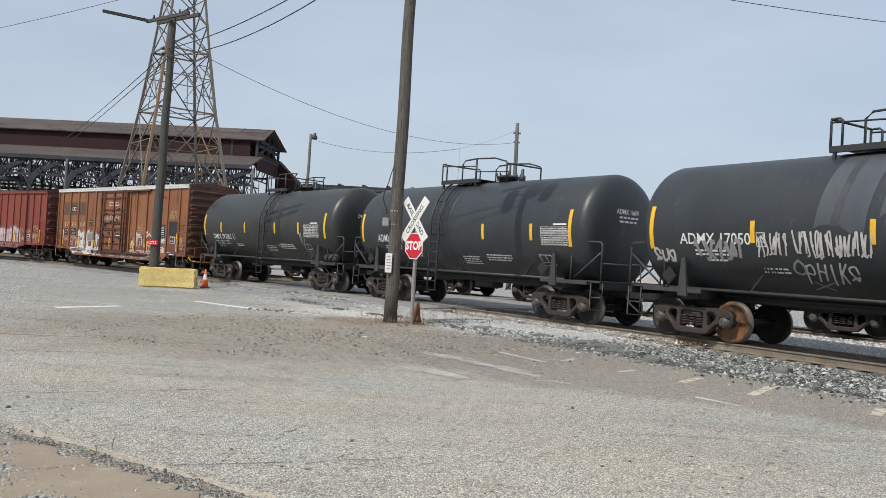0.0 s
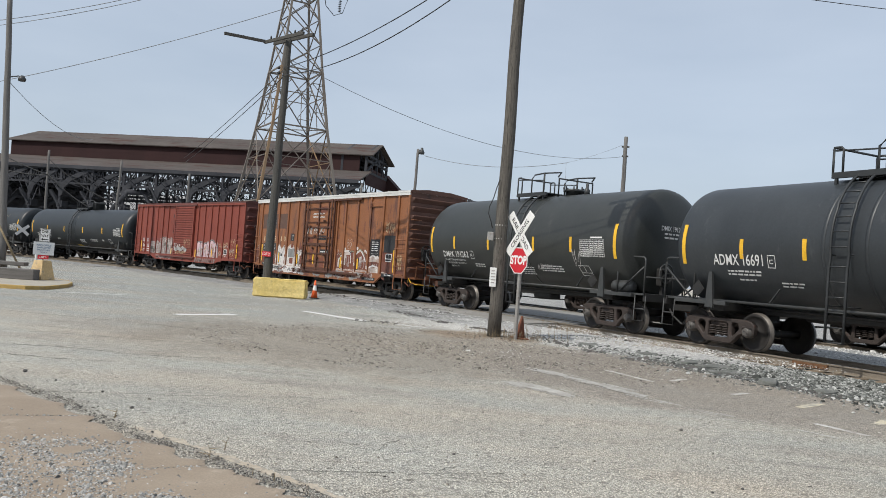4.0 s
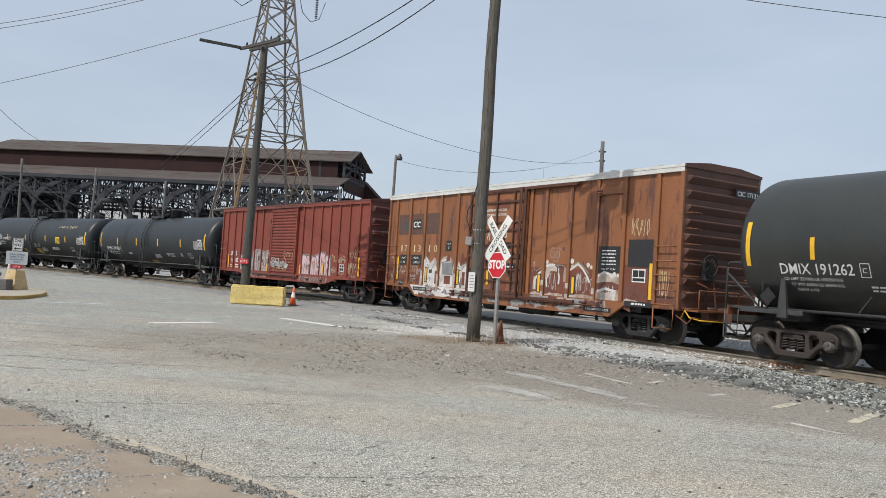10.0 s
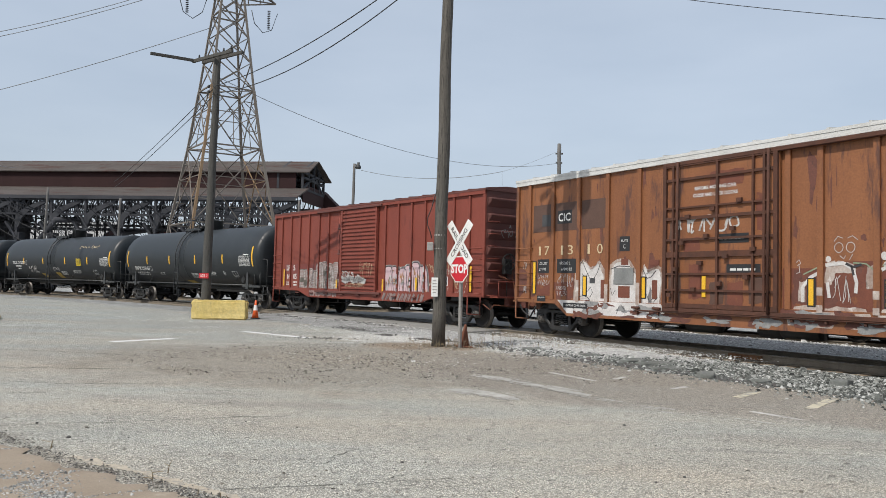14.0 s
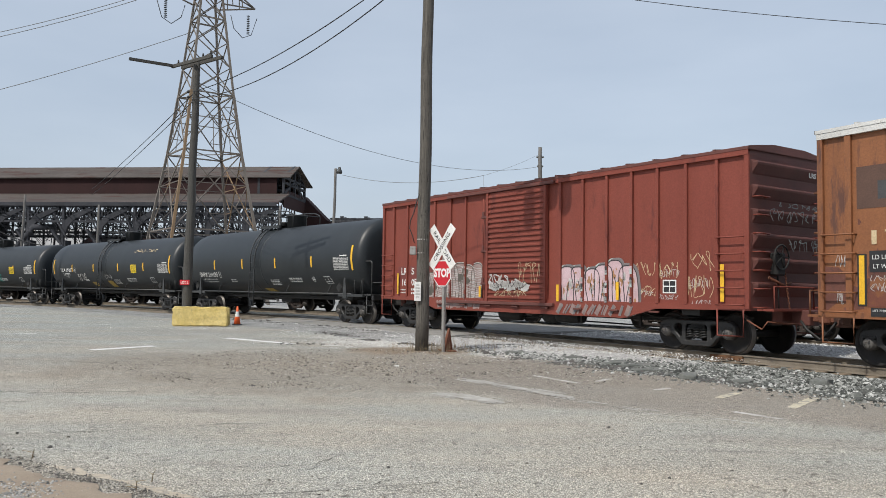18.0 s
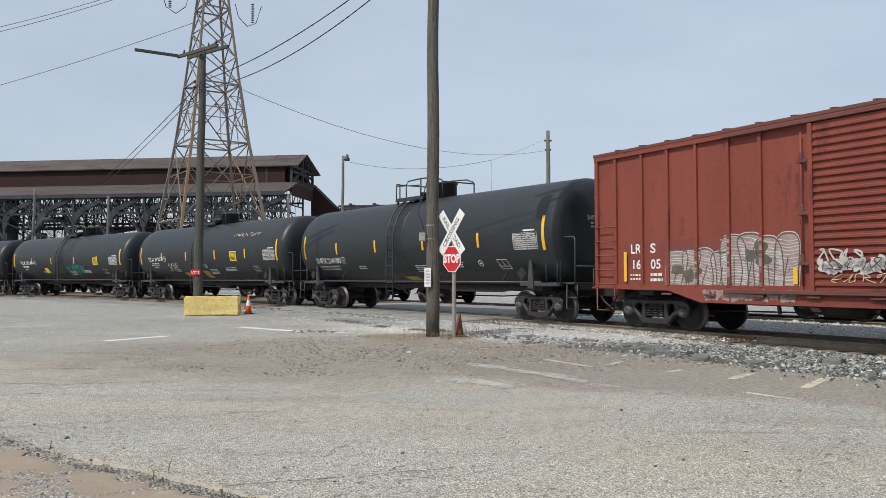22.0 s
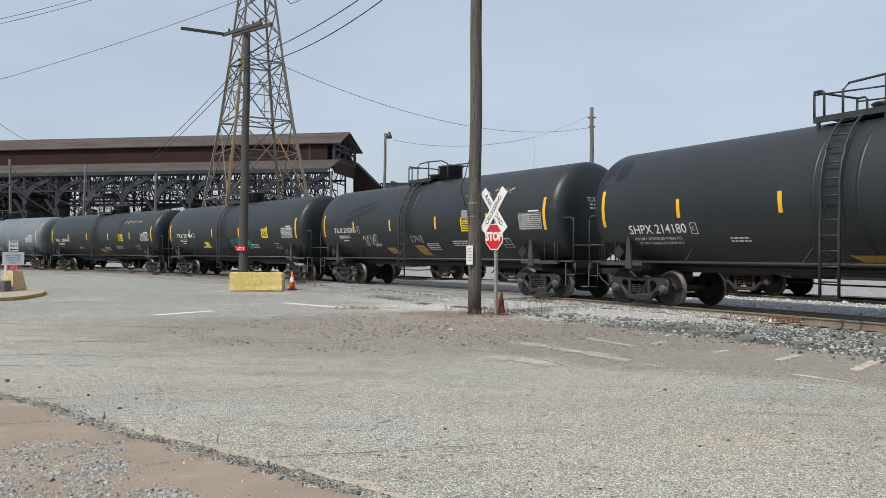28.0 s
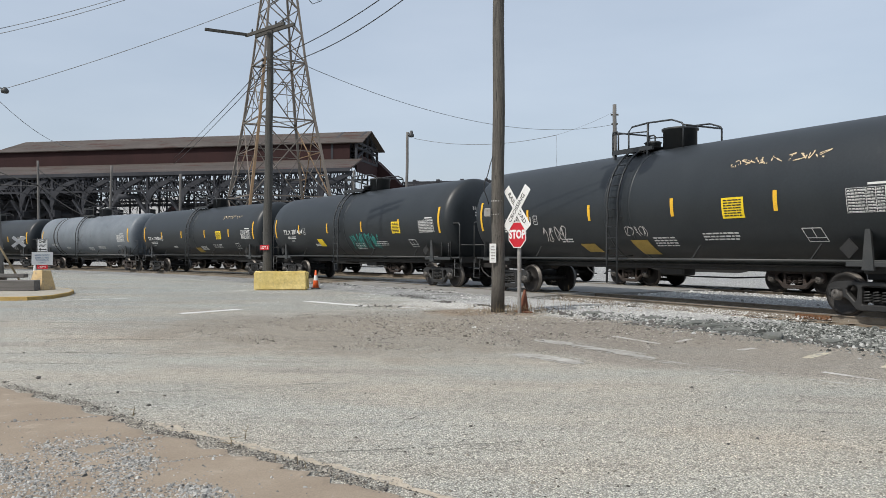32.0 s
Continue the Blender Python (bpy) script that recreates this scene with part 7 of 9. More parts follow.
def dress_orange():
    car, body, put = cic
    rust = random.Random(91)

    def rusted(bm, low, high, n, wide, tall):
        for k in range(n):
            x = rust.choice((rust.uniform(-7.5, -1.85), rust.uniform(1.75, 7.5)))
            blob(bm, put, x, rust.uniform(low, high), wide * rust.lognormvariate(0, 0.5), tall * rust.lognormvariate(0, 0.5), rust, lift=0.0028 + 0.000004 * k, rag=0.3, n=12, power=3)

    for low, high, n, wide, tall in ((1.0, 1.55, 34, 0.2, 0.16), (1.3, 2.0, 26, 0.08, 0.16), (2.0, 4.2, 40, 0.025, 0.2)):
        bm = fresh()
        rusted(bm, low, high, n, wide, tall)
        tagged(part("rust", bm, M["rustred"], body, "old rust-red paint showing through"), "old rust-red paint showing through", kind="stuff")
    for colour, n, words in (("rustred", 60, "rusty patches along the side sill"), ("grafmist", 26, "pale overspray along the side sill")):
        bm = fresh()
        for k in range(n):
            blob(bm, put, rust.uniform(-5.2, 5.2), rust.uniform(0.66, 0.98), rust.uniform(0.05, 0.3), rust.uniform(0.03, 0.1), rust, lift=0.054 + (0.001 if colour == "grafmist" else 0) + 0.000005 * k, rag=0.3, n=12, power=3)
        tagged(part("rust" if colour == "rustred" else "graffiti", bm, M[colour], body, words), words, kind="stuff")
    paint = on_body(body, put)
    rng = random.Random(77)
    for a, b in ((-6.95, -6.07), (-5.93, -4.94), (-4.78, -3.8)):
        paint("primer_patch", "primer", lambda bm: add_patch(bm, lambda x, y: put(x, y, 0.005), a, b, 3.0, 3.8, 1, 1), "dark primer patch")
    paint("stencil_panel", "panelblk", lambda bm: add_patch(bm, lambda x, y: put(x, y, 0.008), -5.83, -5.2, 3.2, 3.58, 1, 1))
    letter(paint, put, "CIC", -5.78, -5.26, 3.27, 3.5)
    paint("stencil_panel", "panelgrey", lambda bm: add_patch(bm, lambda x, y: put(x, y, 0.008), -6.53, -6.08, 3.16, 3.5, 1, 1), "dull grey painted-out panel")
    for d, x in zip("171310", (-6.61, -6.29, -5.6, -5.24, -4.47, -4.03)):
        letter(paint, put, d, x - (0.05 if d == "1" else 0.11), x + (0.05 if d == "1" else 0.11), 2.32, 2.58, "grafyel", 0.0)
    for x0, x1, y0, y1 in ((-6.71, -6.18, 1.8, 2.2), (-5.82, -4.98, 1.8, 2.2), (-6.66, -6.26, 0.98, 1.14), (-5.46, -4.44, 0.83, 0.97), (-3.29, -2.92, 2.36, 2.74), (4.75, 5.6, 1.8, 2.54), (5.9, 6.78, 1.98, 2.72), (4.3, 5.4, 0.7, 0.83), (5.9, 6.9, 0.93, 1.07)):
        paint("stencil_panel", "panelblk", lambda bm: add_patch(bm, lambda x, y: put(x, y, 0.058 if y1 < 1.2 else 0.008), x0, x1, y0, y1, 1, 1), "black stencil panel")
    paint("small_print", "white", lambda bm: (print_rows(bm, put, 4.9, 5.45, 2.4, 5, 0.095, 0.035, rng),
                                              print_rows(bm, put, 6.15, 6.65, 0.98, 1, 0.1, 0.05, rng, lift=0.06)))
    for word, x0, x1, y0, y1 in (("LD LMT", -6.65, -6.25, 2.04, 2.12), ("LT WT", -6.63, -6.3, 1.87, 1.95), ("195200 L", -5.68, -5.23, 2.04, 2.12), ("67800 LB", -5.62, -5.15, 1.87, 1.95), ("PLATE", -3.22, -2.99, 2.6, 2.66), ("C", -3.14, -3.07, 2.43, 2.53), ("CU FT 5344", 4.9, 5.45, 1.88, 1.93)):
        letter(paint, put, word, x0, x1, y0, y1, "white", 0.0)
    sill = lambda x, y, l=0.0: put(x, y, 0.062)
    letter(paint, sill, "LIFT POINT", -6.62, -6.3, 1.07, 1.11, "white", 0.0)
    letter(paint, sill, "2 INCH HF COMP SHOES", -5.38, -4.52, 0.87, 0.93, "white", 0.0)
    letter(paint, sill, "2 INCH HF COMP SHOES", 4.4, 5.3, 0.74, 0.8, "white", 0.0)
    dput = lambda x, y, l=0.009: put(x, y, 0.09 + l)

    def fill_door(bm, x0, x1, z0, z1):
        o = []
        for (xa, ya), (xb, yb) in zip(((x0, z0), (x1, z0), (x1, z1), (x0, z1)), ((x1, z0), (x1, z1), (x0, z1), (x0, z0))):
            o += [(xa + (xb - xa) * k / 4 + rng.uniform(-0.03, 0.03), ya + (yb - ya) * k / 4 + rng.uniform(-0.03, 0.03)) for k in range(4)]
        bm.faces.new([bm.verts.new(dput(x, y, 0.003)) for x, y in o])
        bmesh.ops.triangulate(bm, faces=bm.faces)

    letter(paint, dput, "BEFORE MOVING CAR", -0.74, 0.42, 3.7, 3.78)
    letter(paint, dput, "CLOSE AND LOCK DOORS", -0.78, 0.46, 3.54, 3.62)
    for x0, x1, y0, y1 in ((-0.14, 0.75, 2.45, 2.66), (0.17, 1.05, 1.74, 1.98)):
        paint("stencil_panel", "panelblk", lambda bm: add_patch(bm, lambda x, y: dput(x, y, 0.006), x0, x1, y0, y1, 1, 1))
        paint("small_print", "white", lambda bm: print_rows(bm, dput, x0 + 0.1, x1 - 0.1, (y0 + y1) / 2 - 0.02, 1, 0.1, 0.05, rng))
    tags(paint, dput, [(-1.35, -0.2, 2.7, 3.1, 5), (-0.1, 0.45, 2.7, 3.05, 2)], "graf", 0.045, 90)
    # white overspray along the foot of the side, with coloured scraps in it
    for a, b in ((1.52, 2.32), (2.46, 3.46), (3.6, 4.58), (4.72, 5.65), (5.79, 6.83)):
        paint("repaint_patch", "redbrown", lambda bm: add_patch(bm, lambda x, y: put(x, y, 0.0025), a, b, 0.97, 1.95 + rng.uniform(-0.1, 0.25), 1, 1), "red-brown repainted panel foot")

    def ragged(o, amount):
        out = []
        for (xa, ya), (xb, yb) in zip(o, o[1:]):
            for k in range(5):
                u = k / 5
                out.append((xa + (xb - xa) * u + rng.uniform(-amount, amount), ya + (yb - ya) * u + rng.uniform(-amount, amount)))
        return out + [o[-1]]

    def fill(bm, o, lift):
        bm.faces.new([bm.verts.new(put(x, y, lift)) for x, y in o])
        bmesh.ops.triangulate(bm, faces=bm.faces)

    def strokes(material, w, lines, label, lift=0.011):
        for line in lines:
            paint("graffiti", material, lambda bm: add_stroke(bm, lambda x, y: put(x, y, lift), line, w), label)

    # the white throw-up on three panels at the hinge end, with its foot on the sill
    for o in ([(-5.08, 1.0), (-5.06, 1.5), (-4.98, 2.02), (-4.84, 2.06), (-4.7, 2.2), (-4.52, 2.08), (-4.4, 1.95), (-4.22, 2.0), (-4.05, 2.14), (-3.95, 2.02), (-3.8, 1.8), (-3.76, 1.0)],
              [(-3.66, 1.0), (-3.68, 1.6), (-3.62, 2.02), (-3.4, 2.14), (-3.18, 2.17), (-2.92, 2.12), (-2.76, 1.95), (-2.62, 1.8), (-2.6, 1.0)],
              [(-2.52, 1.0), (-2.54, 1.7), (-2.42, 2.02), (-2.28, 1.88), (-2.12, 1.82), (-1.95, 1.98), (-1.84, 1.92), (-1.8, 1.6), (-1.86, 1.0)]):
        paint("graffiti", "smoke", lambda bm: fill(bm, ragged(o, 0.016), 0.0045), "smoky white sprayed ground with a jagged top")
        mx = sum(x for x, y in o) / len(o)
        inner = ragged([(mx + (x - mx) * 0.86, 1.0 + (y - 1.0) * 0.93) for x, y in o], 0.02)
        paint("graffiti", "grafwhite", lambda bm: fill(bm, inner, 0.006), "thick white sprayed fill")
    for x, y in ((-4.87, 1.6), (-3.72, 1.5), (-2.57, 1.55)):
        paint("graffiti", "smoke", lambda bm: add_patch(bm, lambda p, q: put(p, q, 0.0685), x - 0.064, x + 0.064, 1.0, y, 1, 1), "spray paint carried over the side post")
    sill_at = lambda x, y, l=0.0: put(x, y, 0.054)
    paint("graffiti", "grafwhite", lambda bm: bm.faces.new([bm.verts.new(sill_at(x, y)) for x, y in ((-5.72, 1.04), (-5.3, 0.68), (-1.72, 0.68), (-1.66, 0.86), (-1.8, 1.04))]), "white paint over the side sill")
    for material, x0, x1, y0, y1, label in (("redbrown", -3.98, -3.78, 1.12, 1.62, "red-brown repainted block"), ("redbrown", -3.32, -2.9, 1.16, 1.46, "red-brown repainted block"), ("redbrown", -3.22, -2.96, 2.0, 2.16, "red-brown repainted block"),
                                            ("redbrown", -2.14, -1.96, 1.15, 1.62, "red-brown repainted block"), ("panelgrey", -4.42, -4.2, 1.52, 1.66, "grey painted block"), ("grafmist", -3.5, -3.36, 1.5, 1.62, "grey painted block"),
                                            ("redbrown", -2.2, -1.9, 1.98, 2.12, "red-brown repainted block")):
        paint("repaint_patch", material, lambda bm: add_patch(bm, lambda x, y: put(x, y, 0.0095), x0, x1, y0, y1, 1, 1), label)
    bm = fresh()
    box(bm, -3.12, -1.447, 1.72, 0.7, 0.03, 0.42, bevel=0.006)
    part("card_board", bm, M["boardgrey"], body, "dull grey metal routing board")
    strokes("grafdark", 0.02, ([(-4.86, 1.98), (-4.72, 2.14), (-4.62, 1.95), (-4.42, 1.66), (-4.3, 1.6), (-4.12, 1.8), (-4.0, 2.06)], [(-4.72, 1.78), (-4.6, 1.66), (-4.7, 1.5)], [(-4.5, 1.3), (-4.38, 1.42), (-4.3, 1.28), (-4.4, 1.14)],
                               [(-3.6, 1.9), (-3.3, 1.98), (-2.9, 1.96), (-2.74, 1.8)], [(-3.6, 1.4), (-3.54, 1.2), (-3.42, 1.36)], [(-2.46, 1.9), (-2.3, 1.66), (-2.16, 1.7), (-2.0, 1.86)], [(-2.34, 1.3), (-2.2, 1.08), (-2.08, 1.2)], [(-1.95, 1.2), (-2.1, 1.06), (-1.9, 1.0)]), "dark sprayed line")
    sq = [(-4.62 + 0.3 * math.cos(k * 0.5), 0.98 + 0.2 * math.sin(k * 0.5)) for k in range(9)]
    for line in (sq, [(-5.2, 0.94), (-5.05, 0.99), (-5.12, 0.86), (-4.98, 0.8)], [(-3.32, 0.74), (-3.24, 0.92), (-3.16, 0.98), (-3.0, 0.82), (-3.14, 0.8)], [(-2.7, 0.82), (-2.62, 0.92), (-2.54, 0.84)], [(-2.1, 0.74), (-1.95, 0.84), (-1.85, 0.76)]):
        paint("graffiti", "grafdark", lambda bm: add_stroke(bm, lambda x, y: put(x, y, 0.057), line, 0.018), "dark sprayed line on the sill")
    for x in (-2.62, -2.3):
        paint("graffiti", "grafshade", lambda bm: blob(bm, put, x + 0.1, 1.18, 0.07, 0.24, rng, lift=0.0105, rag=0.2, n=16, power=2), "grey sprayed blot")
    for x0, x1, y0, y1 in ((-6.75, -6.12, 1.15, 1.5), (-5.85, -5.1, 1.15, 1.55)):
        paint("repaint_patch", "redbrown", lambda bm: add_patch(bm, lambda x, y: put(x, y, 0.0035), x0, x1, y0, y1, 1, 1), "dark red repainted panel foot")
    tags(paint, put, [(-6.72, -6.2, 1.62, 1.75, 6), (-6.7, -6.16, 1.44, 1.6, 6), (-5.8, -5.4, 1.5, 1.76, 3), (-5.38, -5.12, 1.4, 1.74, 3), (-5.82, -5.4, 1.32, 1.44, 8), (-5.8, -5.36, 1.16, 1.3, 5), (-7.4, -7.2, 1.9, 2.15, 4), (-7.4, -7.18, 1.2, 1.45, 4)], "graf", 0.011, 310)
    # smoky overspray, arcs and dots along the other half
    for o in ([(1.74, 0.99), (1.8, 1.12), (2.32, 1.16), (2.32, 0.99)], [(2.46, 0.99), (2.46, 1.1), (2.9, 1.14), (3.3, 1.1), (3.34, 0.99)], [(3.6, 0.99), (3.62, 1.12), (4.1, 1.15), (4.58, 1.12), (4.58, 0.99)], [(4.72, 0.99), (4.72, 1.3), (5.2, 1.24), (5.64, 1.36), (5.64, 0.99)],
              [(2.46, 1.6), (2.5, 2.0), (2.75, 2.02), (3.05, 1.95), (3.1, 1.78), (2.7, 1.8), (2.6, 1.55)], [(4.74, 1.5), (4.76, 1.72), (5.0, 1.86), (5.3, 1.8), (5.6, 1.74), (5.6, 1.5), (5.2, 1.56)], [(1.86, 1.2), (1.9, 1.6), (2.02, 1.62), (2.04, 1.2)],
              [(3.3, 1.5), (3.32, 1.9), (3.46, 1.95), (3.46, 1.5)], [(5.8, 0.99), (5.82, 1.12), (6.3, 1.1), (6.34, 0.99)]):
        paint("graffiti", "smoke", lambda bm: fill(bm, ragged(o, 0.02), 0.0045), "smoky white overspray on the foot of the side")
    strokes("grafwhite", 0.07, ([(1.98, 1.2), (1.98, 1.5), (2.15, 1.7), (2.32, 1.78)], [(2.48, 1.94), (2.85, 1.98), (3.05, 1.86), (3.12, 1.6), (3.1, 1.4)], [(3.6, 1.84), (3.92, 2.02), (4.12, 1.9), (4.3, 1.72), (4.45, 1.5)], [(4.78, 1.7), (5.02, 1.82), (5.2, 1.78), (5.36, 1.66)],
                                [(4.78, 1.28), (5.1, 1.36), (5.5, 1.3)], [(2.52, 1.6), (2.56, 1.3)]), "white sprayed arc")
    strokes("grafgreen", 0.028, ([(3.62, 1.92), (3.92, 2.08), (4.16, 1.96), (4.4, 1.76)], [(2.0, 1.76), (2.32, 1.9)], [(3.05, 1.98), (3.3, 1.96), (3.45, 1.85)]), "faded green sprayed rim", 0.0125)
    strokes("grafdark", 0.05, ([(2.9, 1.97), (3.05, 1.9), (3.22, 1.95)], [(3.02, 1.92), (3.06, 1.74)]), "dark sprayed mark", 0.0135)
    paint("graffiti", "grafwhite", lambda bm: [blob(bm, put, x, y, r, r, rng, lift=0.0125, rag=0.06, n=14, power=2) for x, y, r in ((2.54, 2.06, 0.06), (3.67, 2.1, 0.08), (3.7, 1.94, 0.06), (4.36, 2.0, 0.07), (4.5, 1.94, 0.06), (5.42, 1.76, 0.07), (5.56, 1.74, 0.05))], "white sprayed dots")
    strokes("graf", 0.014, [[(cx + 0.09 * math.cos(k * 0.7), 2.28 + 0.1 * math.sin(k * 0.7)) for k in range(10)] for cx in (2.76, 3.0)] + [[(2.66, 2.4), (2.74, 2.5), (2.84, 2.46)], [(2.94, 2.46), (3.04, 2.5), (3.14, 2.42)], [(2.78, 2.12), (2.86, 2.06), (2.9, 2.12)], [(3.04, 2.14), (2.98, 2.04)],
                                                [(1.84, 2.0), (1.9, 2.06), (1.94, 1.98), (1.86, 1.94)], [(1.9, 1.95), (1.92, 1.8), (1.84, 1.78)]], "thin sprayed face and scrawl", 0.012)
    tags(paint, put, [(2.6, 3.0, 1.2, 1.75, 4), (3.85, 4.1, 1.2, 1.8, 5), (4.9, 5.4, 1.05, 1.45, 5), (4.15, 4.5, 1.2, 1.7, 3)], "graf", 0.013, 460)
    for x, y in ((2.39, 1.5), (3.53, 1.45), (4.65, 1.35)):
        for y0, y1 in ((1.0, 1.0 + 0.3 * (y - 1)), (y - 0.16, y)):
            paint("graffiti", "smoke", lambda bm: add_patch(bm, lambda p, q: put(p, q, 0.0685), x - 0.064, x + 0.064, y0, y1, 1, 1), "spray paint carried over the side post")
    for x0, x1 in ((1.62, 2.75), (2.9, 3.45), (3.55, 4.35), (4.45, 5.2)):
        paint("graffiti", "smoke", lambda bm: bm.faces.new([bm.verts.new(sill_at(x, y)) for x, y in ((x0, 1.0), (x0 + 0.06, 0.72), (x1 - 0.1, 0.7), (x1, 0.86), (x1 - 0.04, 1.02))]), "smoky white paint over the side sill")
    tags(paint, put, [(6.0, 6.6, 2.78, 3.3, 5), (7.0, 7.4, 1.2, 2.0, 5)], "grafyel", 0.016, 140)
    for x, y0, y1 in ((-6.86, 1.2, 2.12), (-4.62, 1.2, 1.7), (-2.42, 1.18, 1.68), (2.17, 1.14, 1.66), (3.74, 1.16, 1.64), (6.75, 1.14, 2.09)):
        paint("stencil_panel", "panelblk", lambda bm: add_patch(bm, lambda a, b: put(a, b, 0.0115), x - 0.09, x + 0.1, y0 - 0.03, y1 + 0.03, 1, 1), "black ground of a reflective stripe")
    for x0, x1, z0, z1, colour in ((-1.5, -1.15, 1.15, 1.75, "primer"), (-0.9, -0.55, 1.2, 2.0, "redbrown"), (-0.3, 0.1, 1.1, 1.6, "primer"), (0.2, 0.6, 1.1, 1.6, "redbrown"), (0.75, 1.1, 1.15, 1.7, "primer"), (-1.05, -0.6, 2.3, 2.6, "redbrown"), (-0.3, 0.6, 3.75, 4.1, "redbrown"), (-1.5, -1.2, 2.3, 3.0, "primer"), (0.95, 1.2, 2.7, 3.5, "redbrown")):
        paint("repaint_patch", colour, lambda bm: fill_door(bm, x0, x1, z0, z1), "rusted and repainted door panel")
    for x, y0, y1 in ((-6.86, 1.2, 2.12), (-4.62, 1.2, 1.7), (-2.42, 1.18, 1.68), (2.17, 1.14, 1.66), (3.74, 1.16, 1.64), (6.75, 1.14, 2.09)):
        paint("reflector_stripe", "yellow", lambda bm: add_patch(bm, lambda a, b: put(a, b, 0.016), x - 0.055, x + 0.055, y0, y1, 1, 1), "yellow reflective stripe")
    paint("reflector_stripe", "yellow", lambda bm: add_patch(bm, lambda a, b: put(a, b, 0.115), -0.5, -0.39, 1.24, 1.72, 1, 1), "yellow reflective stripe")
    paint("stencil_panel", "signwhite", lambda bm: add_patch(bm, lambda x, y: put(x, y, 0.008), 6.08, 6.56, 1.58, 1.93, 1, 1))
    paint("stencil_panel", "panelblk", lambda bm: [add_patch(bm, lambda x, y: put(x, y, 0.012), a, b, c, d, 1, 1) for a, b, c, d in ((6.11, 6.31, 1.72, 1.9), (6.33, 6.53, 1.72, 1.9), (6.11, 6.53, 1.61, 1.69))])
    bm = fresh()
    box(bm, 5.2, -1.46, 4.1, 0.95, 0.05, 0.22, bevel=0.01)
    part("hatch_cover", bm, M["orange"], body)
    bm = fresh()
    for k in range(3):
        box(bm, 4.72, -1.5, 3.98 + 0.07 * k, 0.22, 0.05, 0.03)
    part("hatch_latch", bm, M["rust"], body)
    paint("stencil_panel", "panelblk", lambda bm: add_patch(bm, lambda x, y: (7.75 + 0.1, x, y), 0.36, 1.42, 3.95, 4.18, 1, 1), "black stencil panel")
    letter(paint, lambda x, y, l=0.0: (7.75 + 0.11, x, y), "CIC 171310", 0.42, 1.38, 4.0, 4.13)
    for s in (1,):
        bm = fresh()
        tube(bm, [(7.7, -1.3, 0.75), (7.85, -1.35, 0.95), (7.95, -1.3, 0.78), (8.2, -1.2, 0.72), (8.4, -0.4, 0.7)], 0.017, 6)
        part("uncoupling_lever", bm, M["yellow"], car, "yellow uncoupling lever")


dress_red()
dress_orange()


# ---- poles, signs and wires ----
def wood_pole(name, label, x, y, height, r0, r1, lean=(0, 0), material="pole", group=""):
    ob = thing(name, label, "utility pole", pose(x, y, LOT), group)
    bm = fresh()
    n = 14
    pts = [(lean[0] * k / n + 0.012 * math.sin(k * 1.3), lean[1] * k / n, -0.05 + height * k / n) for k in range(n + 1)]
    tube(bm, pts, r0, 14, r1)
    part("pole", bm, M[material], ob)
    return ob


def cable(name, label, p0, p1, sag, r=0.012, material="wire"):
    bm = fresh()
    p0, p1 = Vector(p0), Vector(p1)
    pts = []
    for k in range(25):
        u = k / 24
        p = p0.lerp(p1, u)
        p.z -= sag * 4 * u * (1 - u)
        pts.append(p)
    tube(bm, pts, r, 5)
    return tagged(part(name, bm, M[material]), label, "overhead cable", group="overhead cables")


POLE = Vector((-1.03, 19.0, LOT))
mp = wood_pole("utility_pole", "tall weathered wooden utility pole beside the crossing", POLE.x, POLE.y, 11.4, 0.162, 0.122, (0.05, 0.0))


def build_main_pole():
    # crossarm and three transformers, above the picture, whose shadow falls on the train
    rx, ry = 0.82, -0.57
    bm = fresh()
    beam(bm, (-1.2 * rx, -1.2 * ry - 0.1, 10.75), (1.2 * rx, 1.2 * ry - 0.1, 10.75), 0.1, 0.12)
    part("crossarm", bm, M["darkpole"], mp)
    for off, z in ((-0.57, 9.45), (0.82, 9.4), (-0.08, 9.95)):
        bm = fresh()
        fwd = -0.38 if abs(off) < 0.3 else 0.0
        lathe(bm, [(z, 0.2), (z + 0.04, 0.23), (z + 0.75, 0.23), (z + 0.82, 0.16)], 16, "z", (off * rx - fwd * 0.57, off * ry + fwd * 0.82, 0))
        beam(bm, (0, 0, z + 0.55), (off * rx, off * ry, z + 0.55), 0.06)
        part("transformer", bm, M["pipe"], mp)
    bm = fresh()
    box(bm, -0.23, -0.12, 2.36, 0.15, 0.1, 0.2, bevel=0.015)
    part("meter_box", bm, M["post"], mp)
    bm = fresh()
    tube(bm, [(-0.1, -0.16, 3.7), (-0.16, -0.2, 3.5), (-0.22, -0.2, 3.25), (-0.3, -0.2, 3.05), (-0.31, -0.2, 2.88), (-0.24, -0.18, 2.7), (-0.2, -0.15, 2.55)], 0.012, 5)
    part("wire_loop", bm, M["wire"], mp)
    for z in (2.62, 2.3):
        bm = fresh()
        lathe(bm, [(z, 0.152), (z + 0.03, 0.152)], 14, "z", cap=False)
        part("strap", bm, M["post"], mp)
    bm = fresh()
    box(bm, -0.1, -0.2, 1.4, 0.155, 0.012, 0.45, bevel=0.004)
    notice = part("notice", bm, M["signwhite"], mp, "small white notice with worn print")
    bm = fresh()
    for w, z in ((0.12, 1.55), (0.17, 1.48), (0.15, 1.41), (0.17, 1.34), (0.13, 1.27)):
        box(bm, -0.1, -0.208, z, w * 0.6, 0.004, 0.022)
    part("print", bm, M["post"], notice)


build_main_pole()


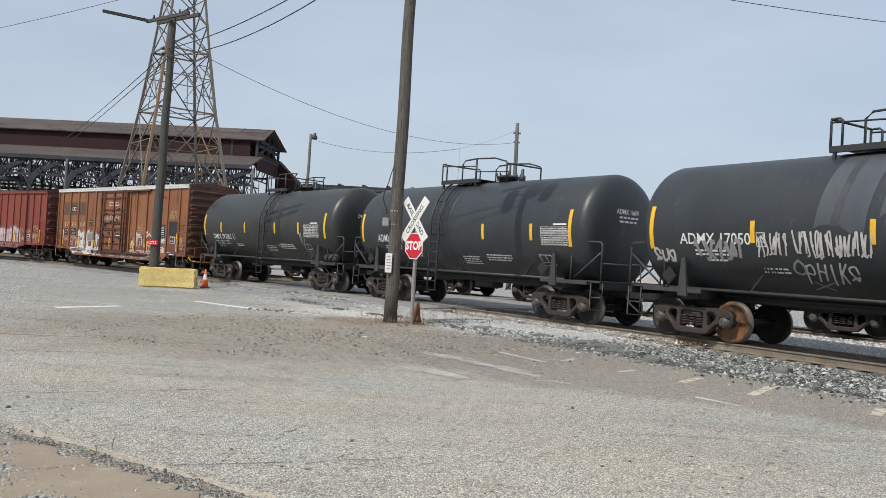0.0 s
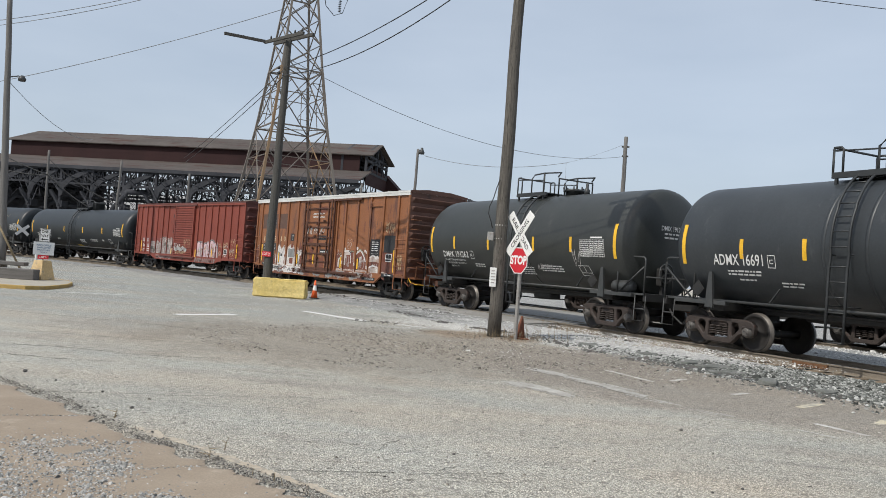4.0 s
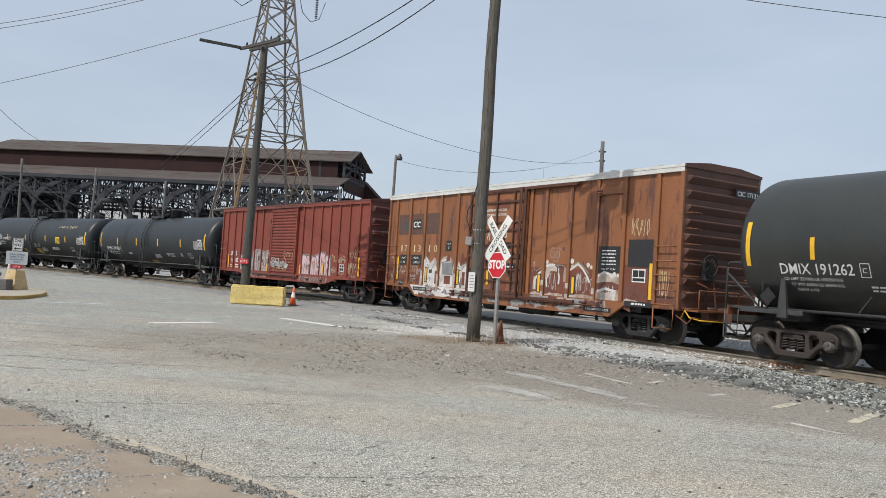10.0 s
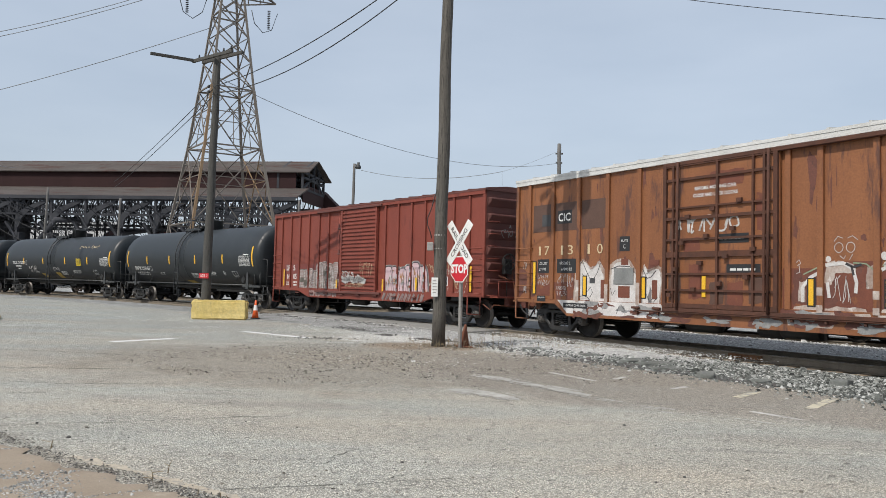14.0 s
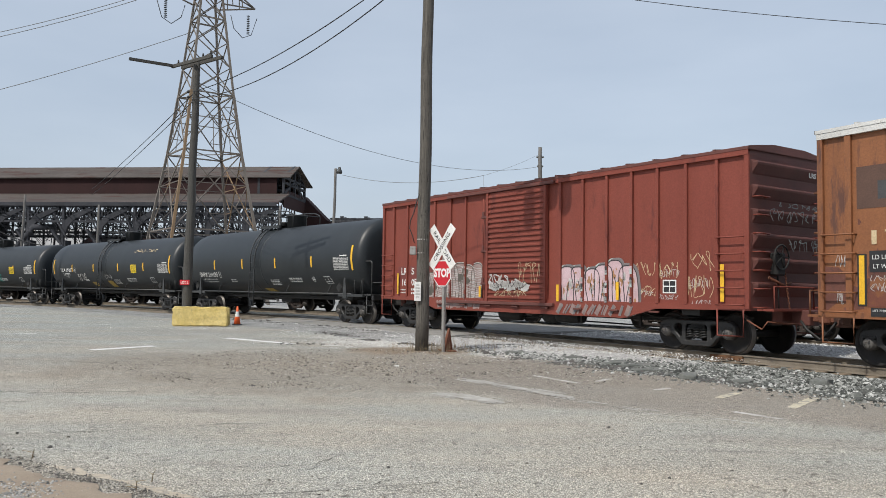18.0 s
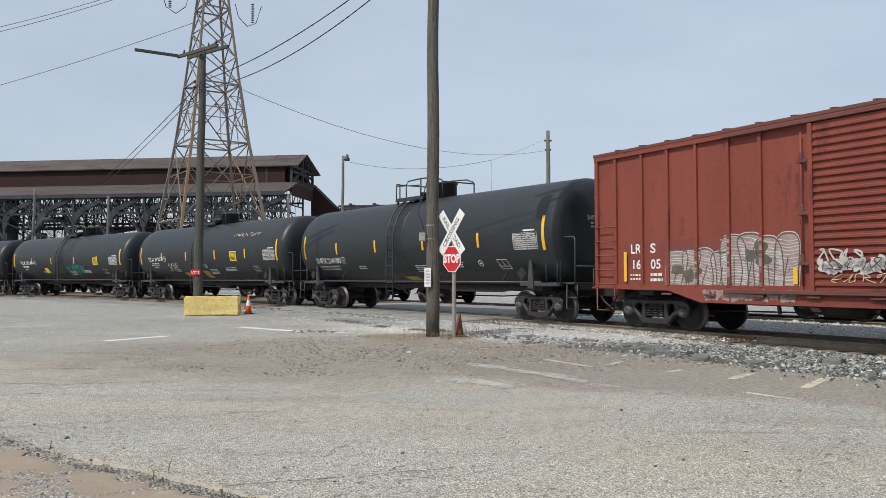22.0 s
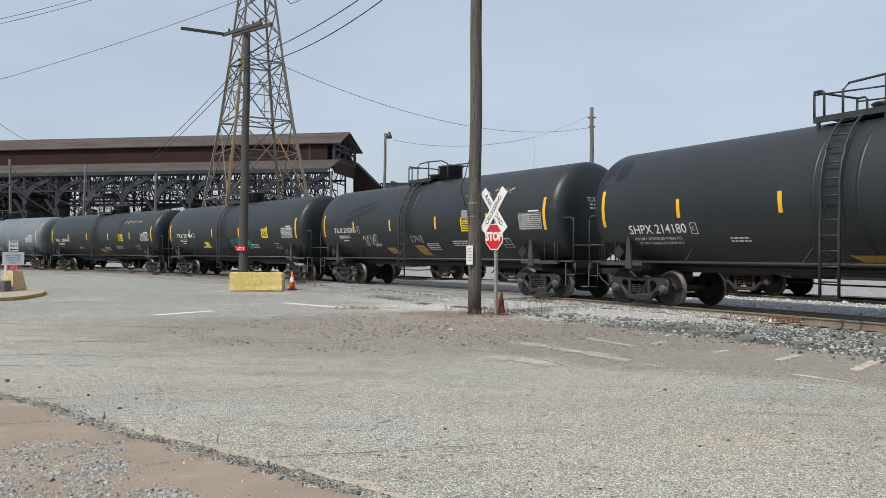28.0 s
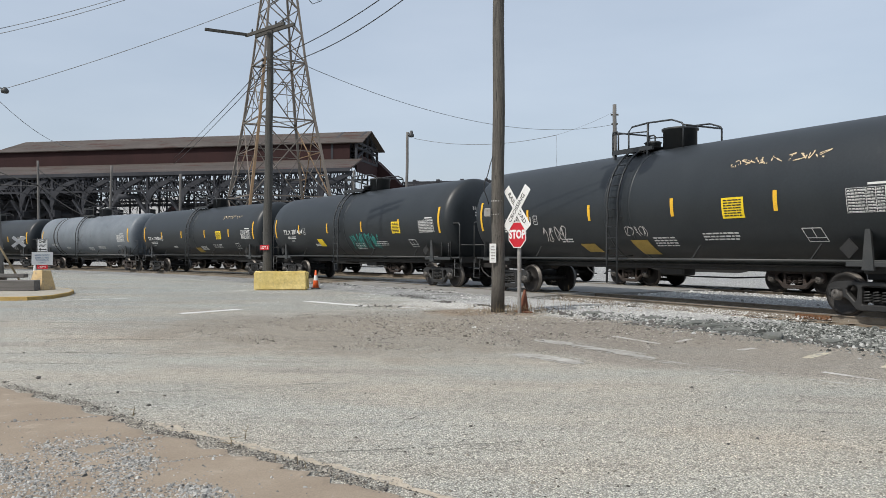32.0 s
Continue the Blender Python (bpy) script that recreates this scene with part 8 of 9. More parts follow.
def octagon(r):
    return [(r * math.cos(radians(22.5 + 45 * k)), r * math.sin(radians(22.5 + 45 * k))) for k in range(8)]


def build_stop_sign(x, y, turn):
    ob = thing("crossing_sign", "red stop sign under a white railroad crossbuck on a steel post", "road sign", pose(x, y, LOT, 0, 0, turn))
    bm = fresh()
    prism(bm, [(-0.03, -0.1), (0.03, -0.1), (0.03, 2.35), (-0.03, 2.35)], 0.03, -0.0)
    box(bm, 0.035, 0.03, 1.1, 0.012, 0.05, 2.3)
    box(bm, -0.035, 0.03, 1.1, 0.012, 0.05, 2.3)
    part("post", bm, M["post"], ob)

    def face(y0):
        return lambda u, v: (u, y0, v)

    zs = 1.83
    bm = fresh()
    prism(bm, [(u, zs + v) for u, v in octagon(0.33)], -0.035, -0.03, 0)
    prism(bm, [(u, zs + v) for u, v in octagon(0.305)], -0.039, -0.036, 1)
    stop = part("stop_plate", bm, [M["signwhite"], M["signred"]], ob, "red octagonal stop plate with a white rim")
    bm = fresh()
    add_text(bm, "STOP", 0.27, face(-0.042), 0, zs, 0.86, 0.012)
    part("lettering", bm, M["signwhite"], stop)
    zc = 2.45
    for tilt, body in ((51, "CROSSING"), (-51, "RAIL  ROAD")):
        m = Matrix.Translation((0, 0, zc)) @ Matrix.Rotation(radians(-tilt), 4, "Y")
        bm = fresh()
        yy = -0.05 if tilt > 0 else -0.042
        box(bm, 0, yy, 0, 1.22, 0.006, 0.23, m=m, bevel=0.002)
        blade = part("blade", bm, M["signwhite"], ob, "white crossbuck blade")
        bm = fresh()
        add_text(bm, body, 0.15, lambda u, v: tuple(m @ Vector((u, yy - 0.006, v))), 0, 0, 1.14, 0.002)
        part("lettering", bm, M["ink"], blade)
    return ob


build_stop_sign(-0.53, 18.7, -47)


def yellow_block(x, y, turn):
    bm = fresh()
    vs = box(bm, 0, 0, 0.35, 1.98, 0.62, 0.7)
    bmesh.ops.bevel(bm, geom=bm.edges[:], offset=0.05, segments=2, affect="EDGES")
    bmesh.ops.subdivide_edges(bm, edges=bm.edges[:], cuts=7, use_grid_fill=True)
    for v in bm.verts:
        v.co += Vector((noise.noise(v.co * 5), noise.noise(v.co * 5 + Vector((9, 0, 0))), noise.noise(v.co * 5 + Vector((0, 7, 0))))) * 0.035 + Vector((noise.noise(v.co * 14), noise.noise(v.co * 14 + Vector((3, 0, 0))), noise.noise(v.co * 14 + Vector((0, 3, 0))))) * 0.014
    smooth(bm, 60)
    ob = part("concrete_block", bm, M["yblock"])
    ob.matrix_basis = pose(x, y, LOT, 0, 0, turn)
    return tagged(ob, "chipped yellow-painted concrete block guarding the pole", "barrier block")


yellow_block(-9.73, 29.2, 9.5)
TP = Vector((-10.47, 29.66, LOT))
tp = wood_pole("utility_pole", "dark wooden pole with crossarms and a lamp arm", TP.x, TP.y, 10.17, 0.185, 0.118, (0.13, 0.03), "darkpole")


def build_tpole():
    u, v = Vector((0.813, -0.582, 0)), Vector((-0.582, -0.813, 0))       # along the arms, and towards the lot
    for side, a, b in ((0.16, -1.16, 1.34), (-0.16, -0.98, 1.52)):
        bm = fresh()
        c = v * side + Vector((0, 0, 9.94))
        beam(bm, c + u * a, c + u * b, 0.09, 0.115)
        part("crossarm", bm, M["darkpole"], tp)
    bm = fresh()
    c = u * -1.1 + v * 0.2 + Vector((0, 0, 9.96))
    beam(bm, c, (-2.28, -0.5, 9.94), 0.1, 0.1)
    part("lamp_arm", bm, M["darkpole"], tp)
    for a in (-0.75, 0.8, 1.25):
        bm = fresh()
        c = v * 0.16 + u * a
        lathe(bm, [(9.98, 0.025), (10.05, 0.04), (10.13, 0.025)], 8, "z", (c.x, c.y, 0))
        part("insulator", bm, M["wire"], tp)
    for z in (8.52, 8.72):
        bm = fresh()
        lathe(bm, [(z, 0.04), (z + 0.05, 0.06), (z + 0.1, 0.04)], 8, "z", (-0.1, -0.2, 0))
        part("insulator", bm, M["wire"], tp)
    bm = fresh()
    box(bm, -0.02, -0.2, 1.6, 0.36, 0.012, 0.19)
    plate = part("lot_plate", bm, M["signred"], tp, "small red plate")
    bm = fresh()
    text_fit(bm, "LOT 2", lambda u, v: (u - 0.02, -0.21, 1.6 + v), -0.14, 0.14, -0.05, 0.05, 0.02)
    part("lettering", bm, M["signwhite"], plate)


build_tpole()


# ---- transmission tower ----
TOWER_HALF = ((0.0, 4.35), (6.1, 3.43), (12.7, 2.4), (17.7, 1.8), (26.1, 0.92), (33.0, 0.4))


def lattice_tower(cx, cy, turn, height):
    ob = thing("transmission_tower", "weathered steel lattice transmission tower streaked with rust", "tower", pose(cx, cy, LOT, 0, 0, turn))

    def half(z):
        return float(np.interp(z, [q for q, _ in TOWER_HALF], [q for _, q in TOWER_HALF]))

    levels = [0, 6.1, 12.7, 17.7, 20.1, 22.3, 24.3, 26.1, 27.8, 29.3, 31.0]
    corners = [(-1, -1), (1, -1), (1, 1), (-1, 1)]
    for k, (a, b) in enumerate(corners):
        bm = fresh()
        for (z0, h0), (z1, h1) in zip(TOWER_HALF, TOWER_HALF[1:]):
            beam(bm, (a * h0, b * h0, z0), (a * h1, b * h1, z1), 0.2 if z0 < 17 else 0.16, mi=1 if k == 0 and z0 < 17 else 0)
        part("leg", bm, [M["tower"], M["towerrust"]], ob)
    for i in range(4):
        (a, b), (c, d) = corners[i], corners[(i + 1) % 4]
        for lo, hi in zip(levels, levels[1:]):
            bm = fresh()
            h0, h1 = half(lo), half(hi)
            p, q = Vector((a * h0, b * h0, lo)), Vector((c * h0, d * h0, lo))
            r, s = Vector((a * h1, b * h1, hi)), Vector((c * h1, d * h1, hi))
            beam(bm, p, s, 0.08)
            beam(bm, q, r, 0.08)
            if lo in (6.1, 12.7, 17.7, 24.3):
                beam(bm, p, q, 0.11)
            if hi < 18:
                u = h0 / (h0 + h1)                        # where the diagonals cross
                mid = p.lerp(s, u)
                pl, ql = p.lerp(r, u), q.lerp(s, u)
                beam(bm, pl, mid, 0.065)
                beam(bm, ql, mid, 0.065)
                for leg0, leg1, mm in ((p, r, mid), (q, s, mid)):
                    beam(bm, leg0.lerp(leg1, u * 0.5), leg0.lerp(mm, 0.5), 0.055)
                    beam(bm, leg0.lerp(leg1, u), leg0.lerp(mm, 0.5), 0.055)
                    beam(bm, leg0.lerp(leg1, (1 + u) / 2), leg1.lerp(mm, 0.5), 0.055)
                    beam(bm, leg0.lerp(leg1, u), leg1.lerp(mm, 0.5), 0.055)
                if lo > 12:
                    beam(bm, mid, p.lerp(q, 0.5), 0.05)
            part("bracing", bm, M["towerrust"] if i == 1 and 5 < lo < 12 else M["tower"], ob)
    for z in (12.7, 17.7):                                     # cross ties inside the belts
        bm = fresh()
        h = half(z)
        beam(bm, (-h, -h, z), (h, h, z), 0.07)
        beam(bm, (h, -h, z), (-h, h, z), 0.07)
        part("cross_tie", bm, M["tower"], ob)
    # arms near the top with insulator strings
    for sgn in (-1, 1):
        z = 25.75
        bm = fresh()
        tip = Vector((sgn * 4.2, 0, z + 0.5))
        for b in (-1, 1):
            beam(bm, (sgn * half(z), b * half(z), z), tip, 0.1)
            beam(bm, (sgn * half(z + 2.2), b * half(z + 2.2), z + 2.2), tip, 0.1)
            for u in (0.3, 0.6):
                beam(bm, Vector((sgn * half(z), b * half(z), z)).lerp(tip, u), Vector((sgn * half(z + 2.2), b * half(z + 2.2), z + 2.2)).lerp(tip, u), 0.07)
        part("arm", bm, M["tower"], ob)
        bm = fresh()
        x = sgn * 3.6
        for k in range(11):
            lathe(bm, [(z - 0.2 - k * 0.16, 0.04), (z - 0.26 - k * 0.16, 0.15), (z - 0.29 - k * 0.16, 0.04)], 8, "z", (x, 0, 0), cap=False)
        tube(bm, [(x - sgn * 1.6, 0, z - 0.5), (x - sgn * 1.3, 0, z - 1.6), (x - sgn * 0.5, 0, z - 2.3), (x + sgn * 0.3, 0, z - 1.9), (x + sgn * 0.8, 0, z - 0.3)], 0.035, 5)
        part("insulator_string", bm, M["wire"], ob)
    return ob


TOWER = Vector((-22.6, 67.0, LOT))
lattice_tower(TOWER.x, TOWER.y, 37, 33.0)


# ---- the mill ----
def build_mill():
    root = thing("mill_building", "long derelict steel mill shed with maroon clerestory and open trusses", "mill building", pose(-27.6, 118.4, LOT, 0, 0, 175.3))
    # local x runs along the shed to the far end, local y towards the lot, z up
    Lm = 62.5
    ze, zr, zw, zl = 18.1, 20.4, 15.6, 12.95     # clerestory eave, ridge, foot of its wall, low eave
    wd = 11.0
    x0, x1 = -1.0, Lm + 1.0

    def quad_slab(name, pts, th, material, label=""):
        bm = fresh()
        a = [Vector(p) for p in pts]
        nrm = (a[1] - a[0]).cross(a[3] - a[0]).normalized() * th
        lo = [bm.verts.new(p - nrm) for p in a]
        hi = [bm.verts.new(p) for p in a]
        bm.faces.new(hi)
        bm.faces.new(lo[::-1])
        for i in range(4):
            bm.faces.new((hi[i], lo[i], lo[(i + 1) % 4], hi[(i + 1) % 4]))
        bmesh.ops.recalc_face_normals(bm, faces=bm.faces)
        return part(name, bm, material, root, label)

    quad_slab("roof", [(x0, 0.6, ze - 0.2), (x1, 0.6, ze - 0.2), (x1 - 1.5, -wd / 2, zr), (x0 + 0.4, -wd / 2, zr)], 0.15, M["roof"], "patched roof of the clerestory")
    quad_slab("roof", [(x0, -wd - 0.6, ze - 0.2), (x0 + 0.4, -wd / 2, zr), (x1 - 1.5, -wd / 2, zr), (x1, -wd - 0.6, ze - 0.2)], 0.15, M["roof"])
    quad_slab("wall", [(1.2, 0, ze), (1.2, 0, zw), (Lm, 0, zw), (Lm, 0, ze)], 0.12, M["maroon"], "maroon corrugated clerestory wall")
    quad_slab("wall", [(1.2, -wd, ze), (Lm, -wd, ze), (Lm, -wd, zw), (1.2, -wd, zw)], 0.12, M["maroon"])
    quad_slab("wall", [(Lm, 0, ze), (Lm, 0, zw), (Lm, -wd, zw), (Lm, -wd, ze)], 0.12, M["maroon"])
    quad_slab("roof", [(-0.8, 0.05, zw), (Lm + 14, 0.05, zw), (Lm + 14, 12.0, zl), (-2.9, 12.0, zl)], 0.2, M["roof"], "patched lean-to roof")
    bm = fresh()                                             # fascia on the low eave
    beam(bm, (-2.8, 12.05, zl - 0.25), (Lm + 14, 12.05, zl - 0.25), 0.15, 0.5)
    part("fascia", bm, M["truss"], root)
    # open gable of the clerestory
    bm = fresh()
    for y0, z0, y1, z1 in ((0, ze, -wd / 2, zr), (-wd, ze, -wd / 2, zr), (0, ze, -wd, ze), (0, zw, -wd, zw), (0, zw, 0, ze), (-wd, zw, -wd, ze), (-wd / 2, zw, -wd / 2, zr),
                           (0, ze - 0.8, -wd, ze - 0.8), (-wd * .25, zw, -wd * .25, zr - 1.1), (-wd * .75, zw, -wd * .75, zr - 1.1), (0, zw, -wd / 2, ze), (-wd, zw, -wd / 2, ze)):
        for x in (0.2, 4.0):
            beam(bm, (x, y0, z0), (x, y1, z1), 0.35)
    part("gable_frame", bm, M["truss"], root)
    # bays: columns and trusses
    n = 12
    rng = random.Random(4)
    for k in range(n + 3):
        x = 1.8 + k * Lm / n
        for y in (11.6, 0.0, -wd):
            bm = fresh()
            zt = zl - 0.4 if abs(y + wd / 2) > 8 else zw
            beam(bm, (x, y, 0), (x, y, zt), 0.34 if y == 11.6 else 0.24)
            if y == 11.6:
                prism(bm, [(x + 0.22, zt - 4.6), (x - 0.4, zt - 4.0), (x - 0.75, zt - 2.9), (x - 1.8, zt - 1.9), (x - 4.6, zt - 0.55), (x - 4.6, zt - 0.2), (x - 3.2, zt - 0.55), (x - 1.3, zt - 1.35), (x - 0.2, zt - 2.2), (x + 0.22, zt - 3.0)], y + 0.2, y - 0.2)
                beam(bm, (x, y, zt - 5.6), (x + 1.7, y, zt - 3.4), 0.55, 0.3)
                beam(bm, (x, y, zt - 4.0), (x + 1.8, y, zt - 0.6), 0.16)
                box(bm, x, y - 0.6, zt - 5.4, 0.9, 1.4, 1.0)
            part("column", bm, M["truss"], root)
        bm = fresh()                                         # cross truss
        for a, b in ((11.6, 0), (0, -wd)):
            zlo = 10.0 if a > 5 else 12.6
            m = 4
            for i in range(m):
                ya, yb = a + (b - a) * i / m, a + (b - a) * (i + 1) / m
                if a == 11.6:
                    za, zb2 = zl + (zw - zl) * i / m - 0.3, zl + (zw - zl) * (i + 1) / m - 0.3
                elif a == 0:
                    za = zb2 = zw
                else:
                    za, zb2 = zw + (zl - zw) * i / m - 0.3, zw + (zl - zw) * (i + 1) / m - 0.3
                beam(bm, (x, ya, zlo), (x, yb, zlo), 0.16)
                beam(bm, (x, ya, za), (x, yb, zb2), 0.18)
                beam(bm, (x, ya, zlo), (x, yb, zb2), 0.13)
                beam(bm, (x, ya, za), (x, ya, zlo), 0.1)
        tagged(part("cross_truss", bm, M["truss"], root), kind="stuff")
    for y, zlo, zhi in ((11.6, 10.3, 12.4), (0.0, 9.6, 12.6), (-wd, 9.6, 13.4)):
        for k in range(-1 if y > 5 else 0, n + 2):
            bm = fresh()
            xa, xb = 1.8 + k * Lm / n, 1.8 + (k + 1) * Lm / n
            beam(bm, (xa, y, zlo), (xb, y, zlo), 0.3)
            beam(bm, (xa, y, zhi), (xb, y, zhi), 0.3)
            m = 6 if y > 5 else 4
            for i in range(m):
                a, b = xa + (xb - xa) * i / m, xa + (xb - xa) * (i + 1) / m
                if rng.random() < (0.8 if y > 5 else 0.5):
                    beam(bm, (a, y, zlo), (b, y, zhi), 0.1)
                if rng.random() < (0.8 if y > 5 else 0.4):
                    beam(bm, (b, y, zlo), (a, y, zhi), 0.1)
                beam(bm, (a, y, zlo), (a, y, zhi), 0.08)
            for i in range(16 if y > 5 else 9):
                u = rng.uniform(xa, xb - 1.0)
                beam(bm, (u, y + rng.uniform(-4, 4), rng.uniform(7.0, zlo + 1)), (u + rng.uniform(1, 4), y + rng.uniform(-4, 4), rng.uniform(zlo, zhi)), rng.choice((0.05, 0.06, 0.08, 0.12)))
            tagged(part("bay_truss", bm, M["truss"], root), kind="stuff")
    # crane girders, pipes and catwalks inside
    bm = fresh()
    for y, z, w in ((9, 8.5, 0.2), (3, 9.3, 0.2), (-wd + 1, 10.3, 0.2), (6, 5.6, 0.2)):
        beam(bm, (0.5, y, z), (Lm + 13, y, z), 0.18, w)
    part("crane_girder", bm, M["truss"], root)
    for k in range(9):
        bm = fresh()
        x = rng.uniform(4, Lm)
        pts = [(x, rng.uniform(2, 11), rng.uniform(7, 10)), (x + rng.uniform(2, 5), rng.uniform(4, 12), rng.uniform(7.5, 9.5)), (x + rng.uniform(5, 9), rng.uniform(4, 12), rng.uniform(5, 8)), (x + rng.uniform(5, 9), 9, 1)]
        tube(bm, pts, rng.uniform(0.25, 0.45), 10)
        part("duct", bm, M["truss"], root)
    # enclosed dark part at the far end
    quad_slab("wall", [(Lm * 0.72, -1.0, zw - 0.5), (Lm * 0.72, -1.0, 0), (Lm + 14, -1.0, 0), (Lm + 14, -1.0, zw - 0.5)], 0.15, M["truss"])
    # clad foot of the near gable, the slanting housing beside it and a long pipe bridge
    quad_slab("wall", [(0.1, 0, 16.3), (0.1, 0, 13.6), (0.1, -wd, 13.6), (0.1, -wd, 16.3)], 0.12, M["maroon"], "dark rusted cladding below the gable")
    bm = fresh()
    prism(bm, [(0.6, 16.7), (0.6, 11.4), (-4.2, 11.4), (-4.2, 12.3), (-3.6, 12.6)], -wd - 0.5, -wd - 3.5)
    part("conveyor_housing", bm, M["maroon"], root)
    bm = fresh()
    for y in (-wd - 1.5, -wd - 3.5):
        beam(bm, (-3.8, y, 13.0), (-52, y, 13.0), 0.22)
        beam(bm, (-3.8, y, 11.9), (-52, y, 11.9), 0.2)
        for k in range(24):
            xa = -3.8 - 2 * k
            beam(bm, (xa, y, 13.25 if k % 2 else 13.05), (xa, y, 11.9), 0.14)
            beam(bm, (xa, y, 13.0), (xa - 2, y, 11.9), 0.12)
            if k % 2:
                box(bm, xa, y, 13.25, 0.55, 0.3, 0.3)
    tube(bm, [(-3.8, -wd - 2.5, 12.5), (-52, -wd - 2.5, 12.5)], 0.3, 8)
    for x in (-9, -21, -33, -45):
        beam(bm, (x, -wd - 2.5, 0), (x, -wd - 2.5, 12.0), 0.4)
    part("pipe_bridge", bm, M["truss"], root)


build_mill()


SHEDS = [(-78.4, 150.0, 175.3, 15.0, 12.0, 8.4, 12.0, "greyroof", "low shed with dull grey roofing behind the mill"),
         (-58.0, 150.0, 265.0, 10.0, 6.5, 10.1, 11.6, "shedroof", "small pale-roofed shed behind the mill")]
M["greyroof"] = mat("dull_grey_shed_roofing", (0.26, 0.265, 0.265), (0.36, 0.365, 0.365), 0.3, 0.85, wear=(0.2, 0.19, 0.18), wear_at=0.58, wear_scale=0.6, bump=0.1, stretch=(4, 1, 1))


def low_shed(x, y, turn, length, width, eave, ridge, roofing, label):
    ob = thing("low_shed", label, "shed", pose(x, y, LOT, 0, 0, turn), "low sheds behind the mill")
    bm = fresh()
    section = [(-width / 2, 0), (width / 2, 0), (width / 2, eave), (0, ridge - 0.05), (-width / 2, eave)]
    ends = [[bm.verts.new((x, y, z)) for y, z in section] for x in (-length / 2, length / 2)]
    bm.faces.new(ends[0])
    bm.faces.new(ends[1][::-1])
    for i in range(5):
        bm.faces.new((ends[0][i], ends[1][i], ends[1][(i + 1) % 5], ends[0][(i + 1) % 5]))
    bmesh.ops.recalc_face_normals(bm, faces=bm.faces)
    part("wall", bm, M["maroon"], ob)
    for s in (-1, 1):
        bm = fresh()
        vs = [bm.verts.new(p) for p in ((-length / 2 - 0.4, s * (width / 2 + 0.4), eave), (length / 2 + 0.4, s * (width / 2 + 0.4), eave - 0.12), (length / 2 + 0.4, 0, ridge + 0.04), (-length / 2 - 0.4, 0, ridge + 0.04))]
        top = [bm.verts.new(v.co + Vector((0, 0, 0.2))) for v in vs]
        bm.faces.new(vs)
        bm.faces.new(top)
        for i in range(4):
            bm.faces.new((vs[i], vs[(i + 1) % 4], top[(i + 1) % 4], top[i]))
        bmesh.ops.recalc_face_normals(bm, faces=bm.faces)
        part("roof", bm, M[roofing], ob)
    return ob


for row in SHEDS:
    low_shed(*row)


# ---- joint bars on the near rail ----
def joint_bar(s, side):
    bm = fresh()
    p, q = at_track(s - 0.45, side, -0.085), at_track(s + 0.45, side, -0.085)
    beam(bm, p, q, 0.05, 0.1)
    for k in range(6):
        c = p.lerp(q, (k + 0.5) / 6)
        box(bm, c.x, c.y, c.z, 0.075, 0.075, 0.04)
    bar = part("joint_bar", bm, M["jointrust"])
    return tagged(bar, "bolted rusty orange joint bar on the rail", "joint bar", group="joint bars on the near rail")


M["jointrust"] = mat("orange_joint_rust", (0.11, 0.055, 0.027), (0.18, 0.09, 0.042), 8, 0.9, bump=0.3)
JOINT_S = 0.75
joint_bar(JOINT_S, -0.8)
joint_bar(JOINT_S + 11.9, -0.8)


# ---- crossing, cones, weeds ----
def build_crossing():
    M["panel"] = mat("worn_crossing_asphalt", (0.2, 0.195, 0.182), (0.31, 0.3, 0.28), 1.2, 0.9, wear=(0.3, 0.29, 0.27), wear_at=0.6, wear_scale=3, bump=0.3, bump_scale=40)
    root = thing("crossing_surface", "worn asphalt and timber panels between the rails", "level crossing", kind="structure")
    for o0, o1 in ((-2.2, -0.83), (-0.66, 0.66), (0.83, FAR - 0.83), (FAR - 0.66, FAR + 0.66), (FAR + 0.83, FAR + 2.2)):
        s = 10.0
        while s < 24:
            e = s + 2.38
            bm = fresh()
            rows = []
            for k in range(5):
                ss = s + (e - s) * k / 4
                z0 = -0.02 if abs(o0) < 2 or o0 > 0 else LOT + 0.01
                z1 = -0.02 if o1 < FAR + 2 else LOT + 0.01
                rows.append([bm.verts.new(at_track(ss, o0, -0.2)), bm.verts.new(at_track(ss, o0, z0)), bm.verts.new(at_track(ss, o1, z1)), bm.verts.new(at_track(ss, o1, -0.2))])
            for a, b in zip(rows, rows[1:]):
                for j in range(3):
                    bm.faces.new((a[j], a[j + 1], b[j + 1], b[j]))
            bm.faces.new(rows[0])
            bm.faces.new(rows[-1][::-1])
            bmesh.ops.recalc_face_normals(bm, faces=bm.faces)
            part("panel", bm, M["panel"], root)
            s += 2.4


build_crossing()


def traffic_cone(x, y, height, label, materials, lean=0.0):
    ob = thing("traffic_cone", label, "traffic cone", pose(x, y, LOT, 0, lean, 20))
    bm = fresh()
    box(bm, 0, 0, 0.02, 0.36, 0.36, 0.04, bevel=0.01)
    part("base", bm, materials[0], ob)
    bm = fresh()
    lathe(bm, [(0.04, 0.13), (height * 0.45, 0.085), (height * 0.72, 0.056), (height, 0.025)], 20, "z")
    part("cone", bm, materials[1], ob)
    bm = fresh()
    lathe(bm, [(height * 0.45, 0.087), (height * 0.72, 0.058)], 20, "z", cap=False)
    part("reflective_band", bm, materials[2], ob, "white reflective band")
    return ob


